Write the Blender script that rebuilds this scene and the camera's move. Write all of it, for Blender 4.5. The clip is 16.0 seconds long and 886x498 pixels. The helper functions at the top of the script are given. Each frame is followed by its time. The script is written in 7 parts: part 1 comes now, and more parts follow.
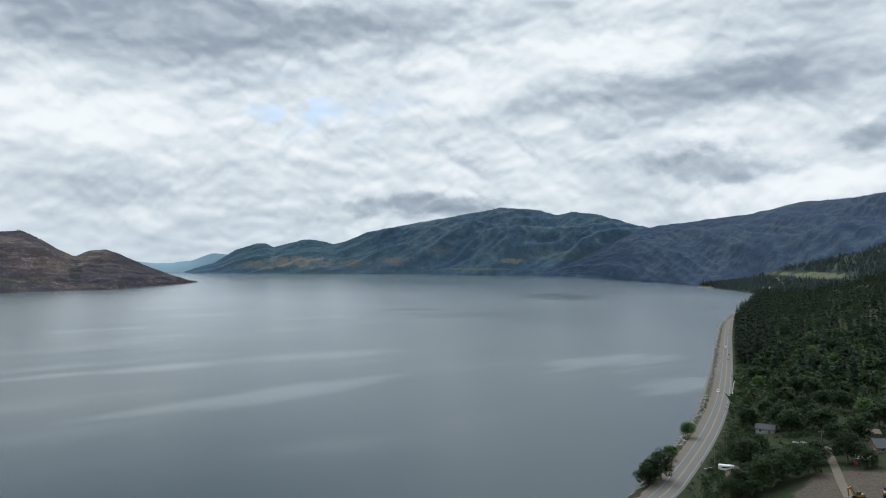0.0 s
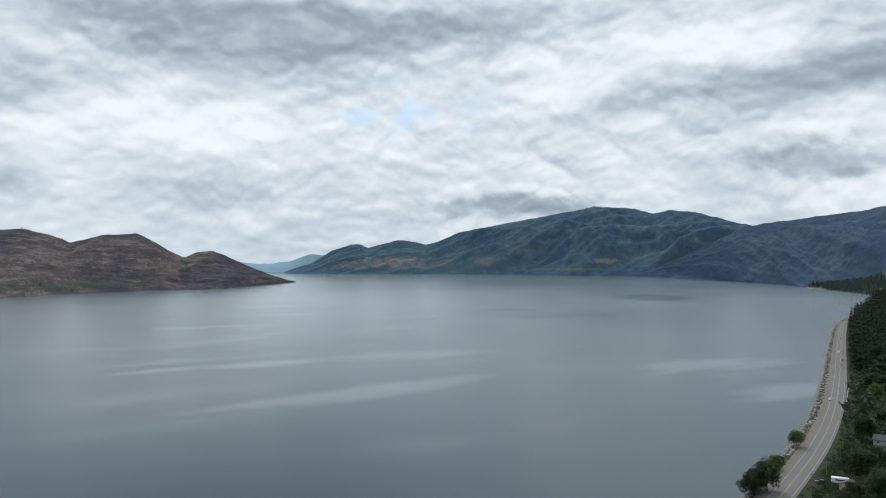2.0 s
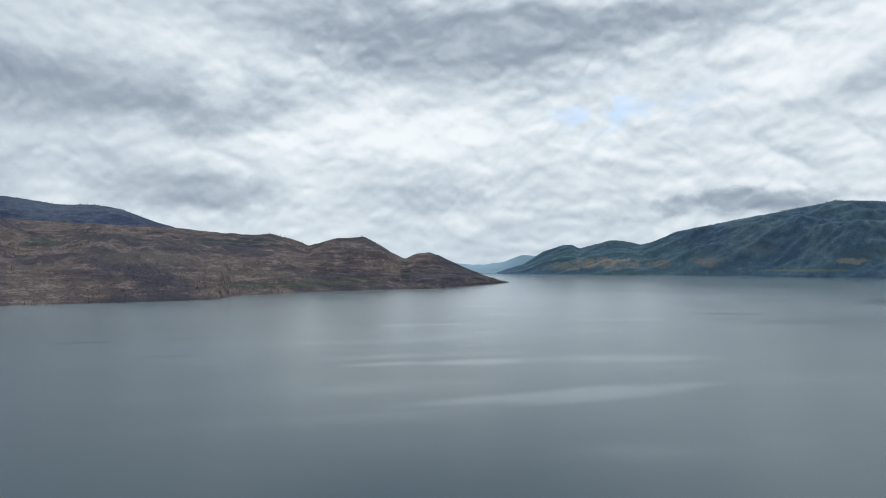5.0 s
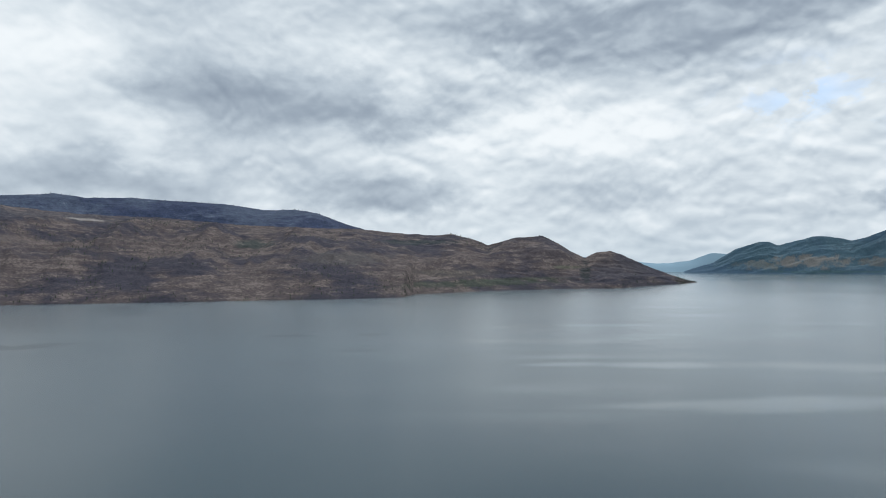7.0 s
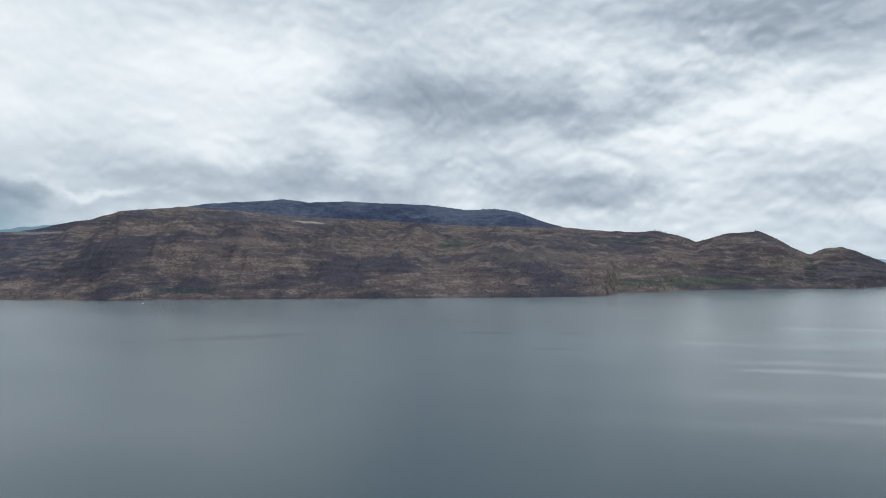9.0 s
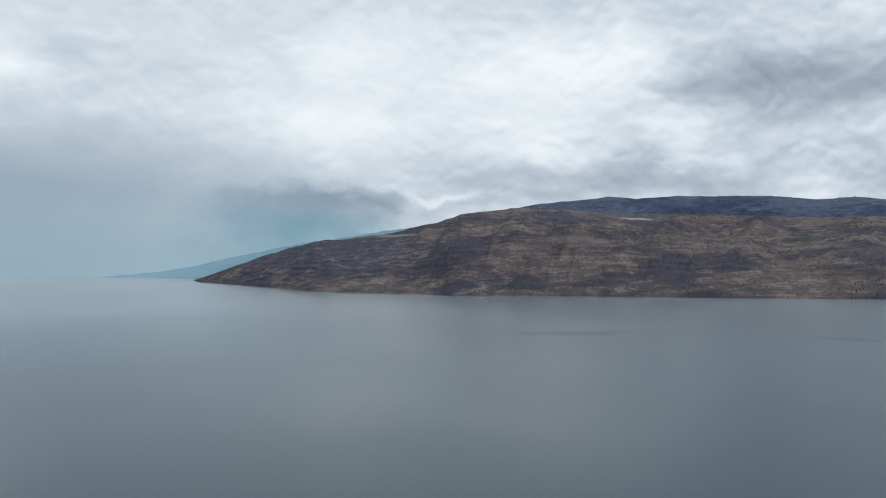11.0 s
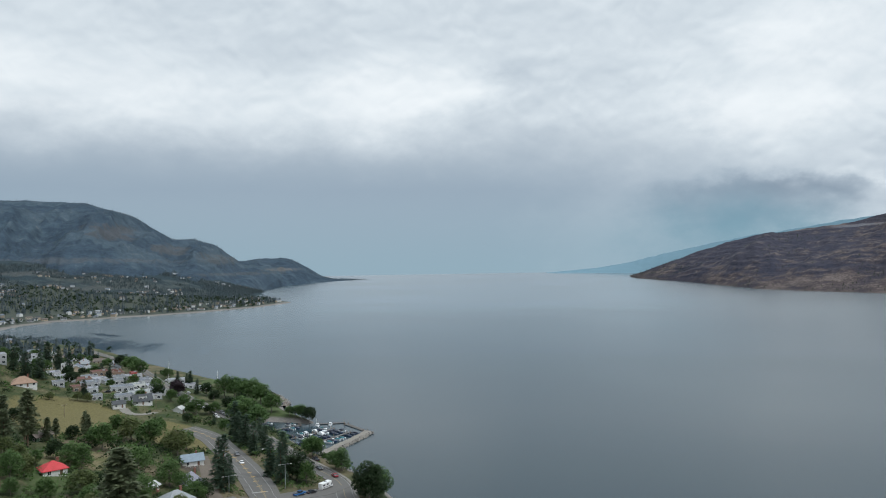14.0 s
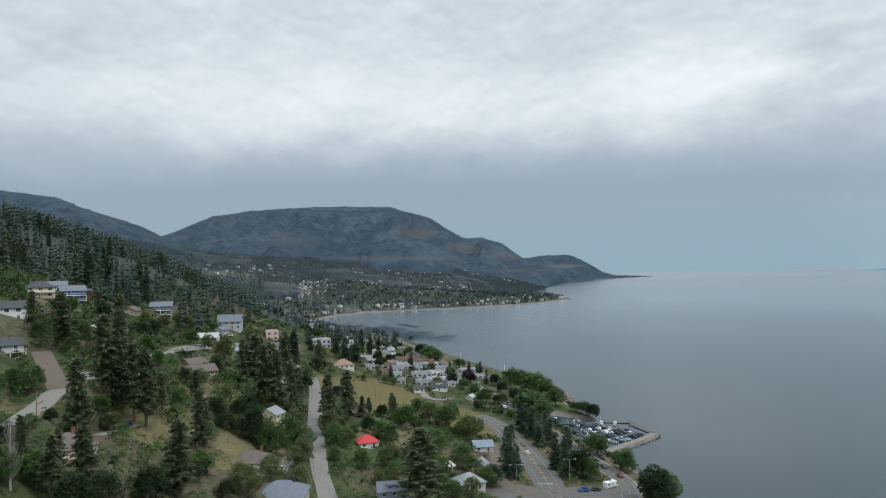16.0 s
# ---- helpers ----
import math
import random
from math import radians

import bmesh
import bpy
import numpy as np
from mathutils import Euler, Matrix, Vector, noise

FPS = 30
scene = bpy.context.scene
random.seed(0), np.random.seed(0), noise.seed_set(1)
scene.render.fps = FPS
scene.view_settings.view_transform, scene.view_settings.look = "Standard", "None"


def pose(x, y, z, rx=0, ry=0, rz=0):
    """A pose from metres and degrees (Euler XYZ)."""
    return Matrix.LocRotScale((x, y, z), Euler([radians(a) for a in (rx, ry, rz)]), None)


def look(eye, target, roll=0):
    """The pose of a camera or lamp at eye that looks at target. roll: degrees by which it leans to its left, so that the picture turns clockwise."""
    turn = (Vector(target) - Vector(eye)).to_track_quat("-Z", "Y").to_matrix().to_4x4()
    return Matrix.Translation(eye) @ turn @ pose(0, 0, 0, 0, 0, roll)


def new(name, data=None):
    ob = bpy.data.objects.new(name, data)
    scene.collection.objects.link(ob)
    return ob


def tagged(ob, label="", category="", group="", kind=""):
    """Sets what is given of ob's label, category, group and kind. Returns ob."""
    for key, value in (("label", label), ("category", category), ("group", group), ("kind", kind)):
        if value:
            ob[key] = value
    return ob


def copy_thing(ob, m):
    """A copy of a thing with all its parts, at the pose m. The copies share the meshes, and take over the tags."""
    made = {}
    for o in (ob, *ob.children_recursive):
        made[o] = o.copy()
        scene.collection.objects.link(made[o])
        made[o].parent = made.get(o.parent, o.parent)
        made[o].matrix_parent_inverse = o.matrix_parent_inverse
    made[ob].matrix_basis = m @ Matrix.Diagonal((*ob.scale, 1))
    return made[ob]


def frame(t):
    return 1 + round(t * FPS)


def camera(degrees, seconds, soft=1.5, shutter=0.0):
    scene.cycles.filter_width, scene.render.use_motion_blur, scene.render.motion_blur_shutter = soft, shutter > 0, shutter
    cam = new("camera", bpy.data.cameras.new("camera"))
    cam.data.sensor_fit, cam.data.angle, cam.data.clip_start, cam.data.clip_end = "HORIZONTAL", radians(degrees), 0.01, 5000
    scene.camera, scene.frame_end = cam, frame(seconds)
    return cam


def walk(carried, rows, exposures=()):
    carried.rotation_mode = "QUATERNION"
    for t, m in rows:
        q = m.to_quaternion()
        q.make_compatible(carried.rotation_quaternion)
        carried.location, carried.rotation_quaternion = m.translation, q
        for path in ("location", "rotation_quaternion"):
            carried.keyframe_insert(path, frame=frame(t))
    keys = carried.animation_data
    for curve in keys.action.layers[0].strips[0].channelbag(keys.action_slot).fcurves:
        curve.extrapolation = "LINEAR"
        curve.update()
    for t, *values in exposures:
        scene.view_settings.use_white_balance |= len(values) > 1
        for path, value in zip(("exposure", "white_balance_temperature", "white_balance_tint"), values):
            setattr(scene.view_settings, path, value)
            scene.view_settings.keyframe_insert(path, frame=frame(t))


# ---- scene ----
# The camera hovers 96 m over a lake and turns to its left.
EYE_Z = 96.0
cam = camera(64.43, 16.0, soft=1.0)
TURN = [
    (0.0, 91.25, 0.12, 0.00), (0.5, 91.27, 0.15, 1.69), (1.0, 91.28, 0.15, 3.60), (1.5, 91.28, 0.17, 5.32),
    (2.0, 91.29, 0.22, 7.44), (2.5, 91.30, 0.21, 10.43), (3.0, 91.31, 0.25, 13.29), (3.5, 91.35, 0.22, 15.97),
    (6.0, 91.42, 0.31, 31.30), (6.5, 91.42, 0.35, 35.09), (7.0, 91.43, 0.37, 39.04), (7.5, 91.42, 0.39, 43.10),
    (8.0, 91.41, 0.39, 47.23), (8.5, 91.41, 0.40, 51.51), (8.9, 91.39, 0.42, 54.37), (9.0, 91.39, 0.43, 55.19),
    (9.1, 91.39, 0.44, 56.63), (9.2, 91.40, 0.44, 58.40), (9.5, 91.42, 0.47, 63.77), (9.7, 91.41, 0.50, 66.95),
    (11.8, 91.47, 0.74, 89.54), (12.0, 91.48, 0.80, 91.96), (12.5, 91.50, 0.82, 97.86), (13.0, 91.52, 0.84, 103.76),
    (13.5, 91.53, 0.90, 109.67), (14.0, 91.56, 0.93, 115.74), (14.5, 91.59, 0.97, 122.01), (15.0, 91.63, 1.01, 128.15),
    (15.5, 91.67, 1.04, 133.62), (16.0, 91.67, 0.95, 138.42),
]
walk(cam, [(t, pose(0, 0, EYE_Z, rx, ry, rz)) for t, rx, ry, rz in TURN])


# ---------------------------------------------------------------- node helpers
class Nodes:
    """A short way to write node trees."""

    def __init__(self, tree):
        self.tree = tree
        self.tree.nodes.clear()

    def add(self, kind, ins=None, **props):
        node = self.tree.nodes.new(kind)
        for key, value in props.items():
            setattr(node, key, value)
        for key, value in (ins or {}).items():
            self.put(node.inputs[key], value)
        return node

    def put(self, socket, value):
        if isinstance(value, bpy.types.NodeSocket):
            self.tree.links.new(value, socket)
        elif isinstance(value, tuple) and socket.type == "RGBA" and len(value) == 3:
            socket.default_value = (*value, 1)
        else:
            socket.default_value = value

    def math(self, op, a, b=0.0, c=0.0, clamp=False):
        node = self.add("ShaderNodeMath", {0: a, 1: b, 2: c}, operation=op, use_clamp=clamp)
        return node.outputs[0]

    def noise(self, vector, scale, detail=4.0, rough=0.55, distort=0.0, colour=False):
        node = self.add("ShaderNodeTexNoise", {"Vector": vector, "Scale": scale, "Detail": detail, "Roughness": rough, "Distortion": distort})
        return node.outputs["Color" if colour else "Fac"]

    def ramp(self, fac, *stops):
        node = self.add("ShaderNodeValToRGB", {"Fac": fac})
        els = node.color_ramp.elements
        while len(els) > 1:
            els.remove(els[-1])
        els[0].position, els[0].color = stops[0][0], (*stops[0][1], 1)
        for at, col in stops[1:]:
            e = els.new(at)
            e.color = (*col, 1)
        return node.outputs["Color"]

    def step(self, value, lo, hi):
        node = self.add("ShaderNodeMapRange", {"Value": value, "From Min": lo, "From Max": hi}, interpolation_type="SMOOTHSTEP")
        return node.outputs["Result"]

    def mix(self, fac, a, b, blend="MIX"):
        node = self.add("ShaderNodeMix", {"Factor": fac}, data_type="RGBA", blend_type=blend)
        self.put(node.inputs[6], a)
        self.put(node.inputs[7], b)
        return node.outputs[2]


# ---------------------------------------------------------------- sky and light
SUN_AZ, SUN_EL = 15.0, 52.0
world = bpy.data.worlds.new("overcast_sky")
scene.world = world
world.use_nodes = True
n = Nodes(world.node_tree)
sky = n.add("ShaderNodeTexSky", sky_type="NISHITA", sun_disc=False, sun_elevation=radians(SUN_EL), sun_rotation=radians(-SUN_AZ))
blue = n.mix(1.0, sky.outputs[0], (0.11, 0.12, 0.13), "MULTIPLY")
way = n.add("ShaderNodeTexCoord").outputs["Generated"]
xyz = n.add("ShaderNodeSeparateXYZ", {0: way})
dx, dy, dz = xyz.outputs
tall = n.add("ShaderNodeVectorMath", {0: way, 1: (1.0, 1.0, 1.65)}, operation="MULTIPLY").outputs[0]
warp = n.add("ShaderNodeVectorMath", {0: n.noise(tall, 5.0, 3.0, 0.5, 0.0, True), 1: (0.09, 0.09, 0.05)}, operation="MULTIPLY").outputs[0]
puffs = n.add("ShaderNodeVectorMath", {0: tall, 1: warp}, operation="ADD").outputs[0]
azimuth = n.math("MULTIPLY", n.math("ARCTAN2", n.math("MULTIPLY", dx, -1.0), dy), 57.2958)
height = n.math("MULTIPLY", n.math("ARCSINE", dz), 57.2958)
wob = n.noise(tall, 7.0, 6.0, 0.58, 0.0, True)
wx = n.add("ShaderNodeSeparateXYZ", {0: wob}).outputs
az_w = n.math("ADD", azimuth, n.math("MULTIPLY", n.math("SUBTRACT", wx[0], 0.5), 17.0))
el_w = n.math("ADD", height, n.math("MULTIPLY", n.math("SUBTRACT", wx[1], 0.5), 5.2))
here = n.add("ShaderNodeCombineXYZ", {0: az_w, 1: el_w, 2: 0.0}).outputs[0]
# broad cloud masses: azimuth, height, half widths, tone (dark below 0, bright above)
MASSES = [
    (20, 17.6, 14.0, 2.3, -0.40), (1, 19.2, 9.2, 1.3, -0.20), (-13, 17.1, 4.8, 1.3, 0.32), (28, 10.6, 6.8, 1.4, 0.16), (-3, 15.4, 6.0, 2.1, 0.20), (-21, 13.7, 10.1, 1.6, -0.42),
    (-21, 7.5, 3.4, 0.9, -0.42), (-31, 8.6, 2.2, 1.0, -0.40), (-20, 9.5, 2.8, 0.5, 0.25), (-29, 5.3, 4.2, 1.0, 0.30), (1, 4.9, 6.4, 0.6, -0.40), (25, 5.7, 4.5, 1.3, -0.26),
    (4, 8.1, 6.9, 1.6, 0.14), (-27, 17.4, 5.5, 1.2, -0.20), (43, 12.1, 5.4, 1.4, -0.24), (44, 5.9, 5.0, 1.3, -0.32),
]
MASSES += [
    (30, 11.4, 6.5, 1.1, 0.20), (46, 15.9, 3.1, 1.6, 0.15), (51, 12.8, 9.0, 2.3, -0.32), (71, 15.1, 5.4, 2.0, 0.22), (73, 8.9, 3.5, 1.4, 0.22), (63, 8.0, 2.8, 1.0, 0.20),
    (69, 5.9, 9.0, 1.0, -0.29), (40, 16.1, 4.1, 2.1, 0.10), (30, 9.8, 10.0, 1.1, 0.16), (89, 16.6, 5.6, 2.1, 0.20), (91, 11.3, 4.0, 1.8, 0.26), (74, 16.8, 6.7, 2.3, 0.14),
    (63, 9.8, 2.8, 1.6, 0.20), (56, 14.3, 5.0, 2.1, -0.20), (74, 7.9, 7.6, 1.1, -0.22),
]
MASSES += [
    (92, 4.1, 6.4, 1.6, -0.34), (81, 6.4, 4.6, 0.3, 0.26), (74, 11.5, 5.8, 1.1, 0.14), (119, 12.6, 7.2, 2.1, 0.20), (81, 13.6, 10.2, 3.1, 0.10), (91, 5.5, 6.8, 0.8, -0.26),
    (109, 15.3, 3.5, 1.5, -0.15), (147, 13.2, 15.3, 2.8, 0.20), (142, 7.8, 27.5, 2.1, -0.20), (169, 7.0, 5.5, 1.2, 0.12), (165, 16.6, 4.4, 1.4, -0.12), (111, 11.4, 4.0, 2.0, -0.12),
    # masses at heights 28 and 25.5 are out of view, added to darken the lake
    (116, 14.6, 5.5, 2.1, 0.12), (42, 28.0, 21.0, 6.5, -0.29), (44, 25.5, 17.0, 4.0, -0.26), (58, 7.2, 13.0, 2.0, -0.16),
]
tone = None
for az, el, wa, we, amount in MASSES:
    off = n.add("ShaderNodeVectorMath", {0: here, 1: (float(az), float(el), 0.0)}, operation="SUBTRACT").outputs[0]
    off = n.add("ShaderNodeVectorMath", {0: off, 1: (0.84 / wa, 0.84 / we, 0.0)}, operation="MULTIPLY").outputs[0]
    q = n.add("ShaderNodeVectorMath", {0: off, 1: off}, operation="DOT_PRODUCT").outputs["Value"]
    if amount <= -0.3:
        q = n.math("MULTIPLY", q, n.math("MULTIPLY", q, 0.8))
    g = n.math("MULTIPLY", n.math("EXPONENT", n.math("MULTIPLY", q, -1.0)), float(amount))
    tone = g if tone is None else n.math("ADD", tone, g)
raised_puffs = n.add("ShaderNodeVectorMath", {0: puffs, 1: (0.0, 0.0, 0.014)}, operation="ADD").outputs[0]


def cloud_heap(at):
    """Heaped cloud: broad noise with creased puffs on it at two sizes."""
    total = n.math("MULTIPLY", n.noise(at, 5.2, 5.0, 0.47), 1.0)
    for scale, share in ((9.0, 0.26), (21.0, 0.11)):
        crease = n.math("SUBTRACT", n.noise(at, scale, 3.0, 0.45), 0.5)
        round_ = n.math("POWER", n.math("ADD", n.math("MULTIPLY", crease, crease), 0.0006), 0.5)
        total = n.math("ADD", total, n.math("MULTIPLY", round_, 4.0 * share))
    return total


billow, above = cloud_heap(puffs), cloud_heap(raised_puffs)
crisp = n.math("SUBTRACT", 1.0, n.math("MULTIPLY", n.step(azimuth, 12.0, 100.0), 0.66))
relief = n.math("MULTIPLY", n.math("SUBTRACT", billow, above), 1.35)
body = n.math("ADD", n.math("MULTIPLY", n.math("SUBTRACT", billow, 0.63), 0.56), relief)
body = n.math("MULTIPLY", body, crisp)
rain = n.math("MULTIPLY", n.step(az_w, 82.0, 112.0), n.math("SUBTRACT", 1.0, n.step(el_w, 6.0, 13.0)))
body = n.math("MULTIPLY", body, n.math("SUBTRACT", 1.0, n.math("MULTIPLY", rain, 0.85)))
value = n.math("SMOOTH_MIN", n.math("ADD", n.math("ADD", n.math("ADD", 0.635, n.math("MULTIPLY", crisp, 0.10)), body), tone), 1.0, 0.18)
clouds = n.ramp(value, (0.0, (0.245, 0.30, 0.375)), (0.25, (0.345, 0.41, 0.485)), (0.5, (0.50, 0.575, 0.645)), (0.75, (0.70, 0.77, 0.82)), (1.0, (0.90, 0.945, 0.97)))
ga, ge = n.math("DIVIDE", n.math("SUBTRACT", az_w, 10.5), 4.5), n.math("DIVIDE", n.math("SUBTRACT", el_w, 12.0), 1.6)
gap = n.math("MULTIPLY", n.step(n.noise(puffs, 20.0, 5.0, 0.6), 0.46, 0.58), n.math("EXPONENT", n.math("MULTIPLY", n.math("ADD", n.math("MULTIPLY", ga, ga), n.math("MULTIPLY", ge, ge)), -0.8)))
col = n.mix(gap, clouds, n.mix(0.35, blue, clouds))
haze = n.math("SUBTRACT", 1.0, n.step(height, 0.0, 5.0))
col = n.mix(n.math("MULTIPLY", haze, 0.4), col, (0.50, 0.60, 0.68))
col = n.mix(n.math("MULTIPLY", rain, 0.85), col, n.ramp(n.math("MULTIPLY", height, 0.08), (0.0, (0.245, 0.375, 0.455)), (0.5, (0.275, 0.365, 0.455)), (1.0, (0.42, 0.49, 0.56))))
ta, te = n.math("DIVIDE", n.math("SUBTRACT", az_w, 93.0), 7.5), n.math("DIVIDE", n.math("SUBTRACT", el_w, 1.6), 2.6)
shower = n.math("EXPONENT", n.math("MULTIPLY", n.math("ADD", n.math("MULTIPLY", ta, ta), n.math("MULTIPLY", te, te)), -0.8))
col = n.mix(n.math("MULTIPLY", shower, 0.75), col, (0.125, 0.285, 0.375))
# extra bright sky above the view, added to lift the lake's reflection
sun_side = n.math("DIVIDE", n.math("ADD", azimuth, 4.0), 34.0)
glow = n.math("MULTIPLY", n.math("EXPONENT", n.math("MULTIPLY", n.math("MULTIPLY", sun_side, sun_side), -1.0)), n.step(height, 19.5, 34.0))
overhead = n.math("ADD", n.math("ADD", 1.0, n.math("MULTIPLY", n.step(height, 34.0, 62.0), 1.35)), n.math("MULTIPLY", glow, 2.2))
col = n.mix(1.0, col, (0.991, 1.0, 1.012), "MULTIPLY")
back = n.add("ShaderNodeBackground", {"Color": col, "Strength": overhead})
n.add("ShaderNodeOutputWorld", {"Surface": back.outputs[0]})

sun = new("sun", bpy.data.lights.new("sun", "SUN"))
sun.data.energy, sun.data.angle, sun.data.color = 1.0, radians(14), (1.0, 0.95, 0.88)
s_az, s_el = radians(SUN_AZ), radians(SUN_EL)
sun.matrix_world = look((0, 0, 600), (300 * math.sin(s_az) * math.cos(s_el), -300 * math.cos(s_az) * math.cos(s_el), 600 - 300 * math.sin(s_el)))


# ---------------------------------------------------------------- materials
def material(name, build):
    m = bpy.data.materials.new(name)
    m.use_nodes = True
    k = Nodes(m.node_tree)
    k.add("ShaderNodeOutputMaterial", {"Surface": build(k)})
    return m


def bsdf(k, colour, rough=0.8, metal=0.0, normal=None, spec=0.5, **more):
    ins = {"Base Color": colour, "Roughness": rough, "Metallic": metal, "Specular IOR Level": spec}
    if normal is not None:
        ins["Normal"] = normal
    ins.update(more)
    return k.add("ShaderNodeBsdfPrincipled", ins).outputs[0]


def where(k):
    return k.add("ShaderNodeNewGeometry").outputs["Position"]


def bump(k, height, strength, distance):
    return k.add("ShaderNodeBump", {"Height": height, "Strength": strength, "Distance": distance}).outputs[0]


def plain(name, colour, rough=0.7, metal=0.0, vary=0.12, scale=1.5, spec=0.4):
    """Painted or plain stuff with slight mottling and a different shade from object to object."""

    def build(k):
        p = k.add("ShaderNodeTexCoord").outputs["Object"]
        r = k.add("ShaderNodeObjectInfo").outputs["Random"]
        m = k.math("ADD", k.math("MULTIPLY", k.noise(p, scale, 5.0, 0.6), vary * 2), k.math("MULTIPLY", r, vary))
        lo = tuple(c * (1 - vary) for c in colour)
        hi = tuple(min(1.0, c * (1 + vary)) for c in colour)
        return bsdf(k, k.mix(m, lo, hi), rough, metal, None, spec)

    return material(name, build)


# cat's-paws, lulls and slicks, reflected tone painted in: place, half sizes, turn
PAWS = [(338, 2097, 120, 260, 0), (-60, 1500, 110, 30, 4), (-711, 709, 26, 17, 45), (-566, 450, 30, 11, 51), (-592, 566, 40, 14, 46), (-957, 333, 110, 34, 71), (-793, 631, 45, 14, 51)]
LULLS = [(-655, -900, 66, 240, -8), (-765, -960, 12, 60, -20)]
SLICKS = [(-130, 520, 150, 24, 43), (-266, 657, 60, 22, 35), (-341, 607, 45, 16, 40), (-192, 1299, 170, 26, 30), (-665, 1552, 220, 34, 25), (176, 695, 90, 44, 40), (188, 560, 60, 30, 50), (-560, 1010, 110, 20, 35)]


def water_build(k):
    p = where(k)
    px, py, _ = k.add("ShaderNodeSeparateXYZ", {0: p}).outputs
    out = k.math("POWER", k.math("ADD", k.math("MULTIPLY", px, px), k.math("MULTIPLY", py, py)), 0.5)
    u = k.math("ADD", k.math("MULTIPLY", px, 0.80), k.math("MULTIPLY", py, 0.60))
    v = k.math("SUBTRACT", k.math("MULTIPLY", py, 0.80), k.math("MULTIPLY", px, 0.60))
    lanes = k.add("ShaderNodeCombineXYZ", {0: k.math("MULTIPLY", u, 0.22), 1: v, 2: 0.0}).outputs[0]
    ripple = k.noise(k.add("ShaderNodeCombineXYZ", {0: k.math("MULTIPLY", u, 0.7), 1: v, 2: 0.0}).outputs[0], 0.60, 3.0, 0.6)
    bearing = k.math("MULTIPLY", k.math("ARCTAN2", k.math("MULTIPLY", px, -1.0), py), 57.2958)
    slick = k.math("MULTIPLY", k.step(k.noise(lanes, 0.0085, 3.0, 0.55), 0.48, 0.70), k.step(k.noise(p, 0.0052, 3.0, 0.55), 0.36, 0.58))
    slick = k.math("MULTIPLY", slick, k.math("SUBTRACT", 1.0, k.math("MULTIPLY", k.step(k.math("ABSOLUTE", k.math("SUBTRACT", bearing, 8.0)), 24.0, 48.0), 0.9)))
    broad = k.step(k.noise(p, 0.0016, 3.0, 0.5), 0.38, 0.64)
    paw, lull, gloss = 0.0, 0.0, 0.0
    fray = k.math("MULTIPLY", k.math("SUBTRACT", k.noise(lanes, 0.03, 4.0, 0.6), 0.5), 4.5)
    for cx, cy, ra, rb, turn in PAWS + LULLS + SLICKS:
        c, s = math.cos(radians(turn)), math.sin(radians(turn))
        ex, ey = k.math("SUBTRACT", px, float(cx)), k.math("SUBTRACT", py, float(cy))
        a = k.math("DIVIDE", k.math("ADD", k.math("MULTIPLY", ex, c), k.math("MULTIPLY", ey, s)), float(ra))
        b = k.math("DIVIDE", k.math("SUBTRACT", k.math("MULTIPLY", ey, c), k.math("MULTIPLY", ex, s)), float(rb))
        q = k.math("ADD", k.math("ADD", k.math("MULTIPLY", a, a), k.math("MULTIPLY", b, b)), fray)
        here_ = k.math("SUBTRACT", 1.0, k.step(q, 0.2, 1.0))
        if (cx, cy, ra, rb, turn) in SLICKS:
            gloss = k.math("MAXIMUM", k.math("SUBTRACT", 1.0, k.step(q, -0.2, 1.5)), gloss)
        elif (cx, cy, ra, rb, turn) in LULLS:
            lull = k.math("MAXIMUM", k.math("SUBTRACT", 1.0, k.step(q, -0.4, 1.4)), lull)
        else:
            paw = k.math("MAXIMUM", here_, paw)
    far_from_eye = k.step(out, 350.0, 2200.0)
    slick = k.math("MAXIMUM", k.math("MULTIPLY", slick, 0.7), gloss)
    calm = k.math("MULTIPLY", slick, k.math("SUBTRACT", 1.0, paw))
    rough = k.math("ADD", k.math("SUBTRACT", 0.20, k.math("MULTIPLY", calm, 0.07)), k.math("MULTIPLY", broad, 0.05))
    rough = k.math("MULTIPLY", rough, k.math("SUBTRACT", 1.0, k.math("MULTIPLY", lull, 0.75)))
    # base colour, not water depth: pales away from the camera for far reflection
    depth = k.mix(far_from_eye, (0.012, 0.030, 0.040), (0.058, 0.090, 0.106))
    # lighter slicks, darker paws and lulls: reflected sky and hills put into colour
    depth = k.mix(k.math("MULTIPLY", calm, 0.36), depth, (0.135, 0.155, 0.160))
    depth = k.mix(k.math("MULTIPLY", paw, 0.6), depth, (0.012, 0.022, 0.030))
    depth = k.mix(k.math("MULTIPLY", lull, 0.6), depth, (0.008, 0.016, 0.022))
    gusts = k.step(k.noise(p, 0.006, 3.0, 0.5), 0.42, 0.60)
    nb = bump(k, ripple, k.math("MULTIPLY", k.math("SUBTRACT", 1.0, k.step(out, 300.0, 800.0)), k.math("ADD", 0.04, k.math("MULTIPLY", gusts, 0.12))), 0.5)
    # clear coat, which water lacks, added far out to brighten the reflection
    return bsdf(k, depth, rough, 0.0, nb, 0.5, IOR=1.333, **{"Coat Weight": k.math("MULTIPLY", far_from_eye, k.math("SUBTRACT", 0.7, k.math("MULTIPLY", k.math("MAXIMUM", paw, lull), 0.6))), "Coat Roughness": 0.22, "Coat IOR": 1.333})


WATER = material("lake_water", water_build)


